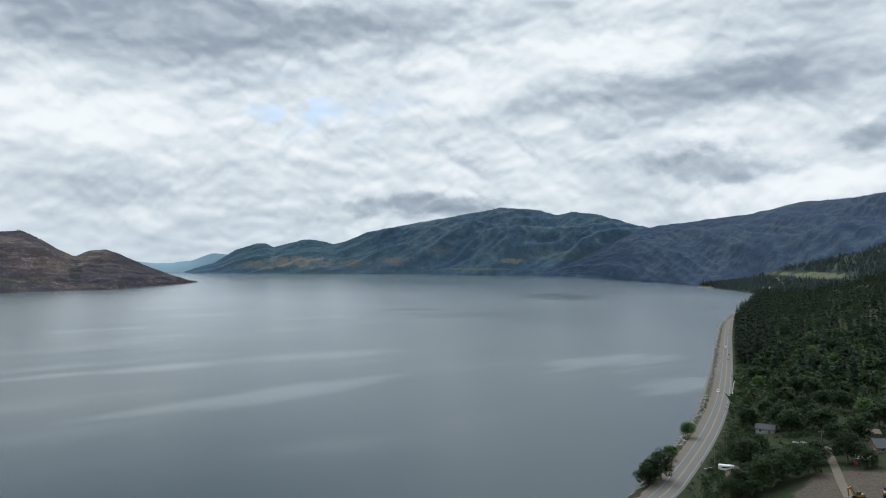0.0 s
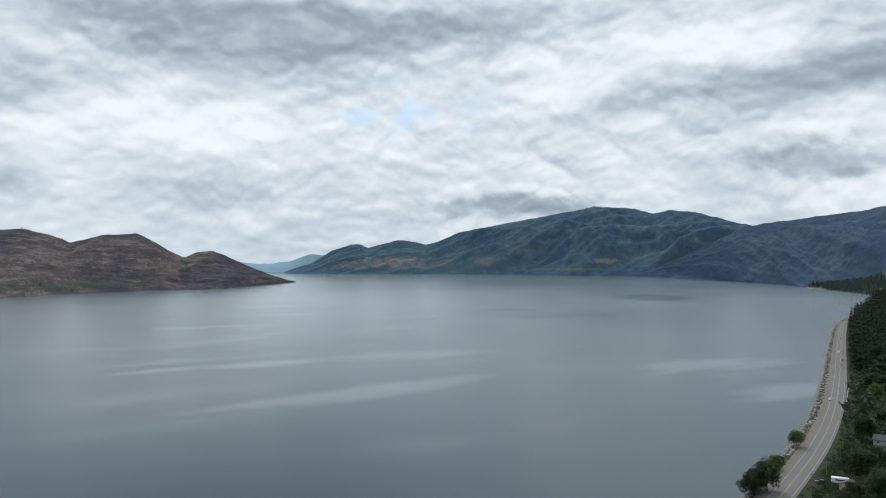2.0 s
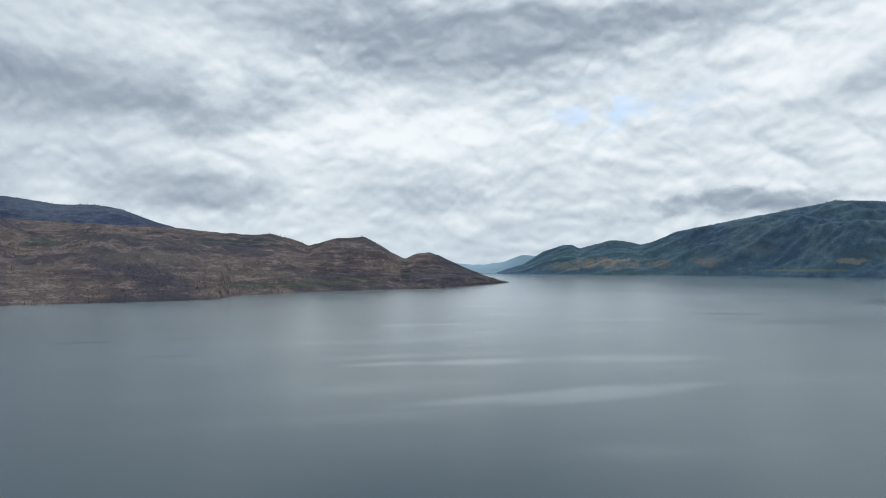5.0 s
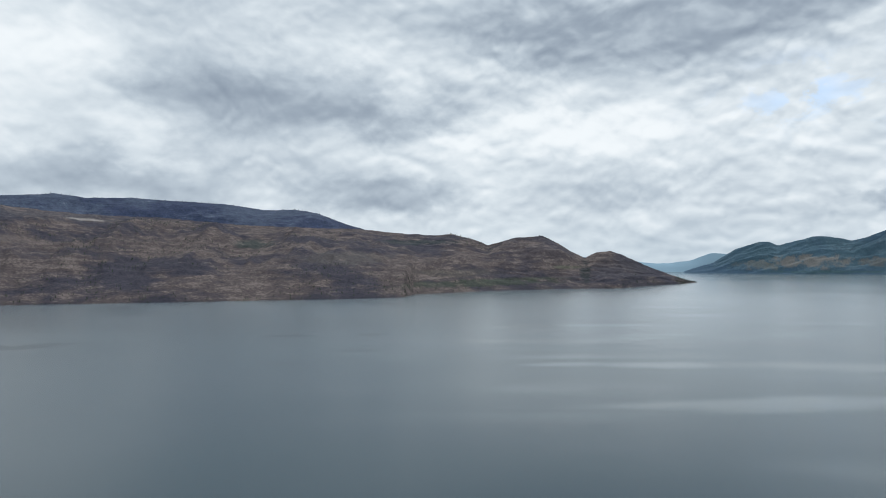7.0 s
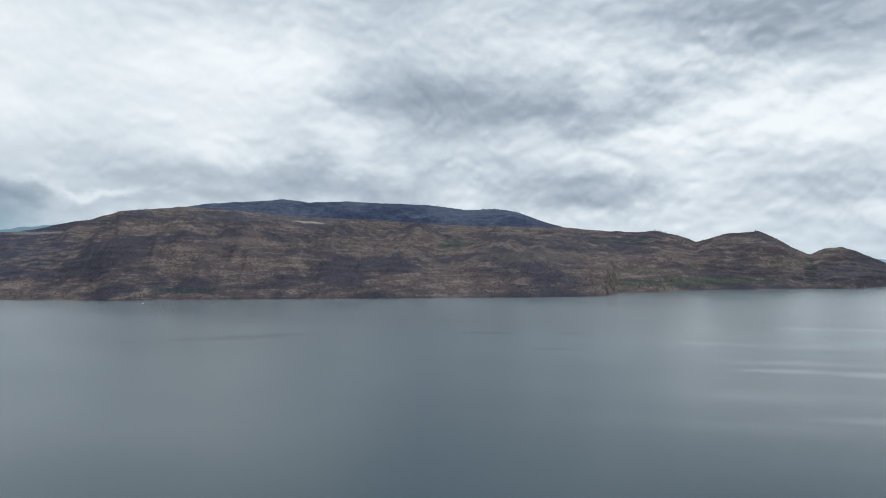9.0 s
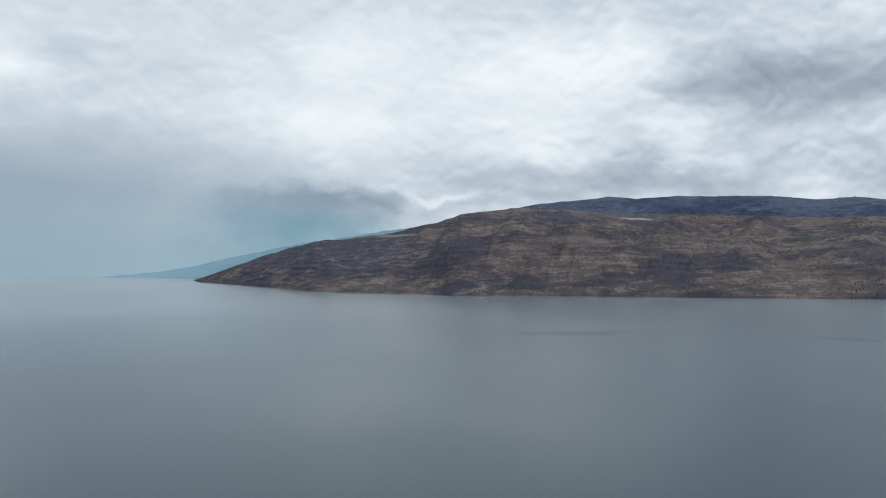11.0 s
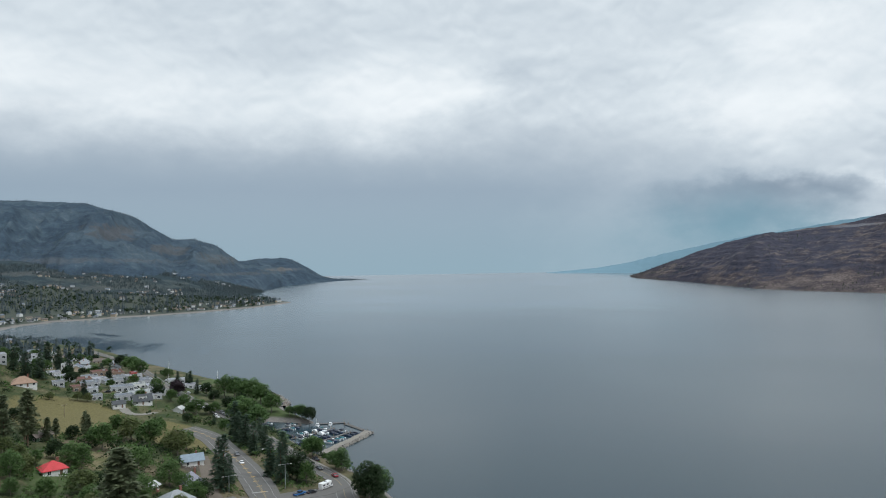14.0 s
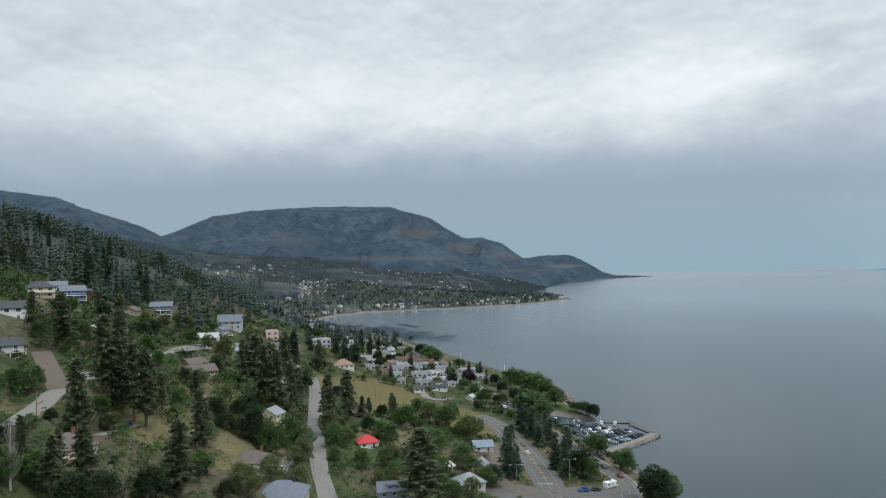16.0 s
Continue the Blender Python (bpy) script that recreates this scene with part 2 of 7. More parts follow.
def slope_material(name, forest, grass, rock, balance, rock_at, scale=1.0, ledges=0.0, patches=(), bloom=0.7, contrast=1.0):
    """Hillside: woods, dry grass and rock in patches at several sizes, ledges along the slope.
    patches: bearing, height, half widths, cover, share, for bare faces, fields, woods and broad tints, some of them
    painted haze."""

    def build(k):
        p = where(k)
        px, py, pz = k.add("ShaderNodeSeparateXYZ", {0: p}).outputs
        big = k.noise(p, 0.0028 * scale, 4.0, 0.55, 0.0)
        mid = k.noise(p, 0.014 * scale, 6.0, 0.62, 0.0)
        small = k.noise(p, 0.09 * scale, 4.0, 0.65)
        ledge = k.noise(k.add("ShaderNodeMapping", {"Vector": p, "Scale": (0.30, 0.30, 2.2)}).outputs[0], 0.026 * scale, 6.0, 0.66, 0.6)
        grain = k.mix(ledges, mid, ledge)
        m = k.math("ADD", k.math("MULTIPLY", big, 0.62), k.math("MULTIPLY", grain, 0.38))
        base = k.mix(k.step(m, balance - 0.06, balance + 0.06), forest, grass)
        stones = k.step(k.math("ADD", k.math("ADD", k.math("MULTIPLY", grain, 0.55), k.math("MULTIPLY", small, 0.25)), k.math("MULTIPLY", big, 0.25)), rock_at, rock_at + 0.09)
        base = k.mix(k.math("MULTIPLY", stones, bloom), base, rock)
        if patches:
            bearing = k.math("MULTIPLY", k.math("ARCTAN2", k.math("MULTIPLY", px, -1.0), py), 57.2958)
            bearing = k.math("ADD", bearing, k.math("MULTIPLY", k.math("LESS_THAN", bearing, -100.0), 360.0))
            fray = k.math("MULTIPLY", k.math("SUBTRACT", k.math("ADD", k.math("MULTIPLY", grain, 0.6), k.math("MULTIPLY", mid, 0.4)), 0.5), 5.5)
            for pb, ph, wb, wh, cover, share in patches:
                a, b = k.math("DIVIDE", k.math("SUBTRACT", bearing, float(pb)), float(wb)), k.math("DIVIDE", k.math("SUBTRACT", pz, float(ph)), float(wh))
                q = k.math("ADD", k.math("ADD", k.math("MULTIPLY", a, a), k.math("MULTIPLY", b, b)), fray)
                base = k.mix(k.math("MULTIPLY", k.math("SUBTRACT", 1.0, k.step(q, 0.1, 1.2)), share), base, cover)
        base = k.mix(contrast, base, k.ramp(k.math("ADD", k.math("MULTIPLY", small, 0.5), k.math("MULTIPLY", grain, 0.5)), (0.36, (0.52, 0.54, 0.57)), (0.5, (0.95, 0.95, 0.95)), (0.66, (1.45, 1.42, 1.38))), "MULTIPLY")
        h = k.math("ADD", k.math("MULTIPLY", grain, 1.0), k.math("MULTIPLY", small, 0.35))
        return bsdf(k, base, 0.95, 0.0, bump(k, h, 0.7, 8.0), 0.1)

    return material(name, build)


TAN, PALE_ROCK = (0.160, 0.135, 0.110), (0.24, 0.22, 0.205)
# the narrow dark strip at 27.6 paints in a ravine between two bumps
BURNT = slope_material("burnt_slope", (0.033, 0.031, 0.042), (0.067, 0.053, 0.052), (0.145, 0.122, 0.111), 0.490, 0.530, 1.2, 0.62, [
    (93, 190, 11, 170, (0.033, 0.035, 0.052), 0.85), (70, 340, 9, 50, (0.040, 0.041, 0.052), 0.6), (71.5, 200, 2.6, 22, (0.125, 0.098, 0.084), 0.5), (66, 322, 1.4, 9, PALE_ROCK, 0.8), (85, 275, 2.2, 9, (0.17, 0.17, 0.185), 0.6),
    (47, 130, 4.0, 32, (0.092, 0.080, 0.070), 0.5), (38, 70, 4.0, 18, (0.088, 0.078, 0.064), 0.4), (31, 160, 3.5, 50, (0.042, 0.036, 0.043), 0.6), (25, 90, 2.6, 50, (0.044, 0.039, 0.044), 0.6),
    (54, 200, 1.8, 26, (0.024, 0.034, 0.032), 0.8), (41, 215, 3.5, 16, (0.022, 0.030, 0.031), 0.8), (33, 42, 5.0, 8, (0.046, 0.054, 0.038), 0.6), (76, 24, 4.0, 9, (0.022, 0.034, 0.033), 0.7), (36, 30, 7.0, 14, (0.040, 0.050, 0.036), 0.7), (27.6, 70, 0.5, 60, (0.018, 0.022, 0.024), 0.9), (29, 90, 1.4, 10, (0.062, 0.066, 0.044), 0.7)], 0.42)
# far slopes, range to terrace: distance haze is mixed into their cover colours
HAZED_FARWOOD = slope_material("hazed_far_woods", (0.040, 0.072, 0.108), (0.054, 0.092, 0.120), (0.092, 0.112, 0.120), 0.52, 0.58, 1.5, 0.0, [
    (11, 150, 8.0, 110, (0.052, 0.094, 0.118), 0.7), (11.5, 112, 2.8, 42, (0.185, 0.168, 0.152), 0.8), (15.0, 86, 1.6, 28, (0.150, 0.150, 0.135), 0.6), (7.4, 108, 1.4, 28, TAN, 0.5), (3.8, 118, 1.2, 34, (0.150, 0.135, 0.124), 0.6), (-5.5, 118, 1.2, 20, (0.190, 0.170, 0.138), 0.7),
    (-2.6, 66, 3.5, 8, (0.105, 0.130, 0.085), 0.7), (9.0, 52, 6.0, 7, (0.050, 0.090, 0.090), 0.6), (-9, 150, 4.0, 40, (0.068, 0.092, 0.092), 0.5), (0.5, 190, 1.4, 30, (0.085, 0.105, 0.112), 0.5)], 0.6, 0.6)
HAZED_SOUTHWOOD = slope_material("hazed_south_woods", (0.025, 0.043, 0.075), (0.038, 0.060, 0.088), (0.075, 0.092, 0.098), 0.54, 0.62, 1.5, 0.0, (), 0.6, 0.6)
HAZED_BACKWOOD = slope_material("hazed_plateau_woods", (0.029, 0.039, 0.074), (0.050, 0.064, 0.098), (0.20, 0.21, 0.23), 0.52, 0.60, 1.0, 0.6)
HAZED_NORTHWOOD = slope_material("hazed_north_woods", (0.035, 0.055, 0.076), (0.050, 0.074, 0.094), (0.090, 0.098, 0.104), 0.54, 0.60, 1.3, 0.0, [
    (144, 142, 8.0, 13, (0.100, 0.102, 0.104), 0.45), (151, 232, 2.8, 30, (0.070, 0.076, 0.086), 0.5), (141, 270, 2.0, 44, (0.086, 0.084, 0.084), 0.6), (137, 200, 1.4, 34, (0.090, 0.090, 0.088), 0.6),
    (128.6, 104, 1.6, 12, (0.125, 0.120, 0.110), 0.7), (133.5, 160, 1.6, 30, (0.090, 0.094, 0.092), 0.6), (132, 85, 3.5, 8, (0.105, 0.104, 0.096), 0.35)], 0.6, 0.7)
HAZED_WESTWOOD = slope_material("hazed_west_woods", (0.038, 0.058, 0.078), (0.050, 0.072, 0.090), (0.095, 0.095, 0.088), 0.55, 0.66, 1.4)
HAZED_TERRACE = slope_material("terrace_woods", (0.024, 0.039, 0.046), (0.050, 0.060, 0.058), (0.120, 0.112, 0.100), 0.51, 0.60, 1.6, 0.3, [
    (155, 92, 4.5, 12, (0.105, 0.104, 0.082), 0.8), (150, 60, 3.0, 9, (0.095, 0.090, 0.076), 0.6), (143, 52, 3.5, 8, (0.088, 0.088, 0.076), 0.5), (158, 60, 3.0, 12, (0.080, 0.100, 0.068), 0.6), (146, 100, 4.0, 9, (0.088, 0.086, 0.080), 0.5)])
MIDWOOD = slope_material("hill_woods", (0.016, 0.028, 0.026), (0.036, 0.050, 0.036), (0.13, 0.125, 0.080), 0.55, 0.63, 1.6, 0.0, [(-27.5, 64, 3.0, 9, (0.150, 0.150, 0.090), 0.8), (-21, 52, 2.0, 8, (0.110, 0.120, 0.075), 0.7)])
# rain veil and haze stand in these two ridges' base colours
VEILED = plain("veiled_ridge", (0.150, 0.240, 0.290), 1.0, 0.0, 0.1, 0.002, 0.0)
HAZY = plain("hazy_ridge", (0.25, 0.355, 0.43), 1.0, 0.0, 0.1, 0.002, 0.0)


# patches of mown field, lawn, bare soil, woods floor and painted shade: place, half sizes, turn, cover
ZONES = [
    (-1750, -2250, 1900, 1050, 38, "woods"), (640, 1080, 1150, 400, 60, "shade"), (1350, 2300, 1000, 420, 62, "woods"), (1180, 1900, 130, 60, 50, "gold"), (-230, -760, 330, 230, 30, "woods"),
    (-257, -360, 58, 36, 50, "gold"), (-280, -298, 17, 42, -35, "gold"), (152, 258, 40, 24, 60, "soil"), (-315, -226, 16, 9, 20, "soil"),
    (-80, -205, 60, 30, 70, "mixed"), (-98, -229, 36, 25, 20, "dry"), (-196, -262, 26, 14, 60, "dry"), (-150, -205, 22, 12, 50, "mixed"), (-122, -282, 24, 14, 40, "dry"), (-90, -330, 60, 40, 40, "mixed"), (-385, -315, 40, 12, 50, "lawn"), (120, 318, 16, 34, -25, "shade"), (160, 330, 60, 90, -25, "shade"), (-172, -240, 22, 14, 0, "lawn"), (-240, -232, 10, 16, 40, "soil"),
    (-452, -436, 18, 8, 30, "lawn"), (152, 256, 36, 22, 60, "soil"), (-110, -570, 170, 110, 25, "woods"),
]


def ground_build(k):
    p = where(k)
    big = k.noise(p, 0.012, 5.0, 0.6, 0.4)
    mid = k.noise(p, 0.07, 5.0, 0.65)
    small = k.noise(p, 0.9, 4.0, 0.65)
    grass = k.mix(k.step(mid, 0.35, 0.65), (0.031, 0.046, 0.018), (0.068, 0.078, 0.034))
    dry = k.mix(small, (0.096, 0.082, 0.049), (0.152, 0.126, 0.078))
    base = k.mix(k.step(k.math("ADD", k.math("MULTIPLY", big, 0.6), k.math("MULTIPLY", mid, 0.4)), 0.48, 0.60), grass, dry)
    px, py, z = k.add("ShaderNodeSeparateXYZ", {0: p}).outputs
    wob = k.math("MULTIPLY", k.math("SUBTRACT", mid, 0.5), 1.3)
    gold = k.mix(small, (0.100, 0.088, 0.038), (0.146, 0.126, 0.056))
    lawn = k.mix(mid, (0.048, 0.070, 0.026), (0.080, 0.105, 0.042))
    # woods floor, blued a little to paint in haze over the far bay
    floor = k.mix(mid, (0.034, 0.044, 0.038), (0.066, 0.074, 0.056))
    # ground along the highway woods, with their shade painted into the colour
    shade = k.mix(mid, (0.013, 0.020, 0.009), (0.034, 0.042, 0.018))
    soil = k.mix(small, (0.050, 0.040, 0.032), (0.096, 0.080, 0.066))
    mixed = k.mix(k.step(k.noise(p, 0.22, 5.0, 0.7), 0.40, 0.62), k.mix(small, (0.042, 0.056, 0.026), (0.076, 0.088, 0.044)), k.mix(small, (0.090, 0.070, 0.049), (0.148, 0.118, 0.084)))
    meadow = k.mix(k.step(mid, 0.36, 0.62), k.mix(small, (0.082, 0.088, 0.038), (0.130, 0.126, 0.056)), k.mix(small, (0.125, 0.098, 0.058), (0.195, 0.155, 0.095)))
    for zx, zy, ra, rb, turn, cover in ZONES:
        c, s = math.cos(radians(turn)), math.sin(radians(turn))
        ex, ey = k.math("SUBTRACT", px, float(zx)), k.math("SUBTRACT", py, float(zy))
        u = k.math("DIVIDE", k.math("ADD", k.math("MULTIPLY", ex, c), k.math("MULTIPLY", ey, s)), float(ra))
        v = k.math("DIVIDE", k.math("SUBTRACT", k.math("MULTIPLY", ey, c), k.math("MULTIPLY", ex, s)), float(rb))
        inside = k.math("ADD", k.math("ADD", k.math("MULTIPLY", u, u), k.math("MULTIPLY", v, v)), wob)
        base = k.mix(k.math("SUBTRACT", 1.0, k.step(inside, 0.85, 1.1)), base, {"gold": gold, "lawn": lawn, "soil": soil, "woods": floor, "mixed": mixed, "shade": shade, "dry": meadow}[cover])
    stony = k.mix(k.noise(p, 0.6, 5.0, 0.7), (0.09, 0.083, 0.076), (0.24, 0.22, 0.20))
    base = k.mix(k.math("SUBTRACT", 1.0, k.step(z, 1.6, 2.8)), base, stony)
    base = k.mix(1.0, base, k.ramp(small, (0.2, (0.62, 0.62, 0.62)), (0.8, (1.25, 1.25, 1.25))), "MULTIPLY")
    return bsdf(k, base, 0.95, 0.0, bump(k, k.math("ADD", small, mid), 0.6, 0.5), 0.15)


GROUND = material("hillside_ground", ground_build)


# ---------------------------------------------------------------- mesh helpers
def mesh_object(name, verts, faces, mat, parent=None, smooth=False):
    me = bpy.data.meshes.new(name)
    me.from_pydata([tuple(v) for v in verts], [], [tuple(f) for f in faces])
    for m in mat if isinstance(mat, (list, tuple)) else [mat]:
        me.materials.append(m)
    if smooth:
        me.polygons.foreach_set("use_smooth", [True] * len(me.polygons))
    me.update()
    ob = new(name, me)
    if parent is not None:
        ob.parent = parent
    return ob


def grid_mesh(name, X, Y, Z, mat, smooth=True):
    """A sheet over arrays of one shape."""
    rows, cols = X.shape
    idx = np.arange(rows * cols).reshape(rows, cols)
    quads = np.stack([idx[:-1, :-1], idx[1:, :-1], idx[1:, 1:], idx[:-1, 1:]], -1).reshape(-1, 4)
    me = bpy.data.meshes.new(name)
    me.vertices.add(rows * cols)
    me.vertices.foreach_set("co", np.stack([X, Y, Z], -1).astype(np.float32).ravel())
    me.loops.add(quads.size)
    me.loops.foreach_set("vertex_index", quads.astype(np.int32).ravel())
    me.polygons.add(len(quads))
    me.polygons.foreach_set("loop_start", np.arange(0, quads.size, 4, dtype=np.int32))
    me.polygons.foreach_set("loop_total", np.full(len(quads), 4, dtype=np.int32))
    me.materials.append(mat)
    me.update(calc_edges=True)
    me.validate()
    if smooth:
        me.polygons.foreach_set("use_smooth", np.ones(len(me.polygons), dtype=bool))
    return new(name, me)


def value_noise(x, y, seed=0):
    """Smooth lattice noise in -1..1 on arrays."""
    xi, yi = np.floor(x).astype(np.int64), np.floor(y).astype(np.int64)
    fx, fy = x - xi, y - yi
    fx, fy = fx * fx * (3 - 2 * fx), fy * fy * (3 - 2 * fy)

    def h(a, b):
        q = (a * 374761393 + b * 668265263 + seed * 974634777) & 0x7FFFFFFF
        q = ((q ^ (q >> 13)) * 1274126177) & 0x7FFFFFFF
        return ((q ^ (q >> 16)) & 0xFFFF) / 32767.5 - 1

    return (h(xi, yi) * (1 - fx) + h(xi + 1, yi) * fx) * (1 - fy) + (h(xi, yi + 1) * (1 - fx) + h(xi + 1, yi + 1) * fx) * fy


def fbm(x, y, octaves=5, seed=0, ridged=False):
    total, amp, norm = 0, 1.0, 0.0
    for o in range(octaves):
        v = value_noise(x * 2**o + 17.3 * o, y * 2**o - 9.1 * o, seed + o)
        total = total + amp * ((1 - 2 * np.abs(v)) if ridged else v)
        norm, amp = norm + amp, amp * 0.52
    return total / norm


def smooth01(v):
    v = np.clip(v, 0, 1)
    return v * v * (3 - 2 * v)


# ---------------------------------------------------------------- the lie of the land
def lake_z(r):
    """The lake's level: raised with distance from the camera, so far shores within reach fit its view."""
    return 40 * np.clip((r - 2800) / 1800, 0, 1.2) ** 1.8


# the near shore, from the far end of the road to the far side of the bay
SHORE = np.array([
    (1400, 4200), (1099, 3456), (1060, 2960), (1012, 2800), (1030, 2740), (1095, 2620), (1069, 2395), (833, 1901), (575, 1362), (437, 1111), (352, 900), (322, 830),
    (254, 656), (203, 539), (174, 475), (151, 425), (115, 356), (79, 292), (-90, 70), (-266, -158), (-288, -192), (-301, -217), (-306, -228), (-322, -250),
    (-336, -276), (-350, -298), (-357, -296), (-361, -267), (-368, -268), (-386, -304), (-429, -353), (-467, -436), (-529, -593), (-605, -759), (-664, -1018), (-715, -1180), (-830, -1272), (-936, -1317), (-1088, -1277), (-1221, -1240),
    (-1468, -1250), (-1732, -1334), (-1790, -1430), (-2142, -1868), (-3000, -2450), (-4300, -3300),
], float)


def shore_distance(x, y):
    """Metres inland from the shore; below 0 on the lake."""
    best = np.full(np.shape(x), 1e9)
    sign = np.zeros(np.shape(x))
    for (ax, ay), (bx, by) in zip(SHORE[:-1], SHORE[1:]):
        ux, uy = bx - ax, by - ay
        k = np.clip(((x - ax) * ux + (y - ay) * uy) / (ux * ux + uy * uy), 0, 1)
        qx, qy = x - ax - k * ux, y - ay - k * uy
        d = np.hypot(qx, qy)
        s = np.where(ux * (y - ay) - uy * (x - ax) > 0, 1.0, -1.0)
        near = d < best - 1e-6
        sign = np.where(near, s, sign)
        best = np.where(near, d, best)
    return best * sign


# centre lines of the roads: half width, then points
ROADS = {
    "highway": (6.5, [(850, 1930), (640, 1480), (483, 1180), (412, 1017), (325, 806), (253, 629), (206, 517), (171, 438), (136, 367), (101, 304), (86, 279), (20, 195), (-60, 80), (-150, -60),
                      (-196, -146), (-214, -177), (-231, -198), (-248, -219), (-263, -240), (-279, -263), (-293, -284), (-300, -310)]),
    "beach_avenue": (3.8, [(-212, -130), (-238, -160), (-252, -170), (-261, -181), (-269, -195), (-278, -212), (-292, -234), (-306, -257), (-324, -284), (-344, -321), (-355, -351), (-369, -384), (-404, -440),
                           (-467, -534), (-512, -610), (-570, -740)]),
    "link_road": (3.6, [(-253, -171), (-243, -171), (-236, -174), (-226, -177), (-214, -177)]),
    "hill_street": (3.2, [(-100, -150), (-122, -194), (-129, -211), (-141, -232), (-158, -262), (-184, -304), (-223, -369), (-236, -395), (-238, -420)]),
    "upper_street": (3.2, [(-20, -175), (-33, -202), (-38, -209), (-46, -224), (-56, -239), (-64, -252), (-91, -291), (-106, -311), (-126, -340), (-141, -366), (-170, -400)]),
    "gravel_drive": (3.2, [(-55, -239), (-57, -256), (-58, -270), (-59, -282)]),
    "lane": (1.8, [(-105, -316), (-130, -340), (-158, -368), (-185, -402), (-206, -437)]),
    "short_drive": (2.0, [(-128, -228), (-120, -218), (-113, -209)]), "house_drive": (1.8, [(-58, -211), (-65, -217), (-73, -224)]), "pale_drive": (2.6, [(-307, -369), (-300, -356), (-304, -350), (-316, -351)]),
    "dirt_track": (2.6, [(-250, -248), (-238, -234), (-226, -221), (-206, -200), (-200, -188), (-206, -180)]),
    "pit_road": (1.7, [(182, 346), (178, 334), (174, 319), (163, 294), (152, 270), (140, 240)]),
}


def land_z(x, y):
    """Height of the near land, levelled along the roads."""
    x, y = np.asarray(x, float), np.asarray(y, float)
    z = raw_z(x, y)
    for half, points in ROADS.values():
        pts = np.array(points, float)
        pz = raw_z(pts[:, 0], pts[:, 1])
        pz = np.convolve(np.pad(pz, 1, "edge"), [0.25, 0.5, 0.25], "valid")
        best, level = np.full(x.shape, 1e9), np.zeros(x.shape)
        for i in range(len(pts) - 1):
            (ax, ay), (ux, uy) = pts[i], pts[i + 1] - pts[i]
            k = np.clip(((x - ax) * ux + (y - ay) * uy) / (ux * ux + uy * uy), 0, 1)
            d = np.hypot(x - ax - k * ux, y - ay - k * uy)
            near = d < best
            best, level = np.where(near, d, best), np.where(near, pz[i] + k * (pz[i + 1] - pz[i]), level)
        w = 1 - smooth01((best - half - 3) / 9)
        z = z * (1 - w) + level * w
    return z


def raw_z(x, y):
    """Height of the near land before the roads were cut."""
    x, y = np.asarray(x, float), np.asarray(y, float)
    d = shore_distance(x, y)
    steep = np.interp(d, [-60, -12, 0, 7, 35, 130, 300, 480, 900, 2500], [-14, -5, -0.5, 3.4, 4.6, 21, 98, 165, 240, 420])
    steep = np.where(steep > 4.6, 4.6 + (steep - 4.6) * (1 - 0.32 * smooth01((y - 450) / 600)), steep)
    gentle = np.interp(d, [-60, -12, 0, 10, 200, 500, 1300, 2600], [-14, -4, -0.5, 2.4, 9, 40, 132, 230])
    w = smooth01((-y - 850) / 350)
    z = steep * (1 - w) + gentle * w
    rough = np.clip((d - 40) / 120, 0, 1)
    z = z + rough * (3.0 * fbm(x / 90, y / 90, 4, 3) + 6.0 * fbm(x / 300, y / 300, 2, 8)) + lake_z(np.hypot(x, y))
    return z


def spaced(lo, hi, step, out, grow):
    core = list(np.arange(lo, hi + step / 2, step))
    a, s = core[-1], step
    while a < out:
        s *= grow
        a += s
        core.append(min(a, out))
    a, s = core[0], step
    left = []
    while a > -out:
        s *= grow
        a -= s
        left.append(max(a, -out))
    return np.array(left[::-1] + core)


GX, GY = spaced(-720, 420, 5.0, 4900, 1.06), spaced(-760, 600, 5.0, 4900, 1.06)
gx, gy = np.meshgrid(GX, GY)
LAND, INLAND = land_z(gx, gy), shore_distance(gx, gy)


def sample(field, x, y):
    """A field of the ground sheet at any place."""
    x, y = np.asarray(x, float), np.asarray(y, float)
    i = np.clip(np.searchsorted(GX, x) - 1, 0, len(GX) - 2)
    j = np.clip(np.searchsorted(GY, y) - 1, 0, len(GY) - 2)
    u, v = (x - GX[i]) / (GX[i + 1] - GX[i]), (y - GY[j]) / (GY[j + 1] - GY[j])
    return (field[j, i] * (1 - u) + field[j, i + 1] * u) * (1 - v) + (field[j + 1, i] * (1 - u) + field[j + 1, i + 1] * u) * v


def ground_at(x, y):
    return sample(LAND, x, y)


def inland_at(x, y):
    return sample(INLAND, x, y)


tagged(grid_mesh("ground", gx, gy, LAND, GROUND), "grassy hillside with dry patches and a stony shore", "ground", kind="structure")

rings = np.concatenate([[0.5], np.geomspace(60, 2600, 30), np.linspace(2700, 4940, 30)])
ra, rr = np.meshgrid(np.linspace(0, 2 * math.pi, 181), rings)
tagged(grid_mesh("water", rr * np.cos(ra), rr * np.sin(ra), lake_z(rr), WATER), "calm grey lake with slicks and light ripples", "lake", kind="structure")


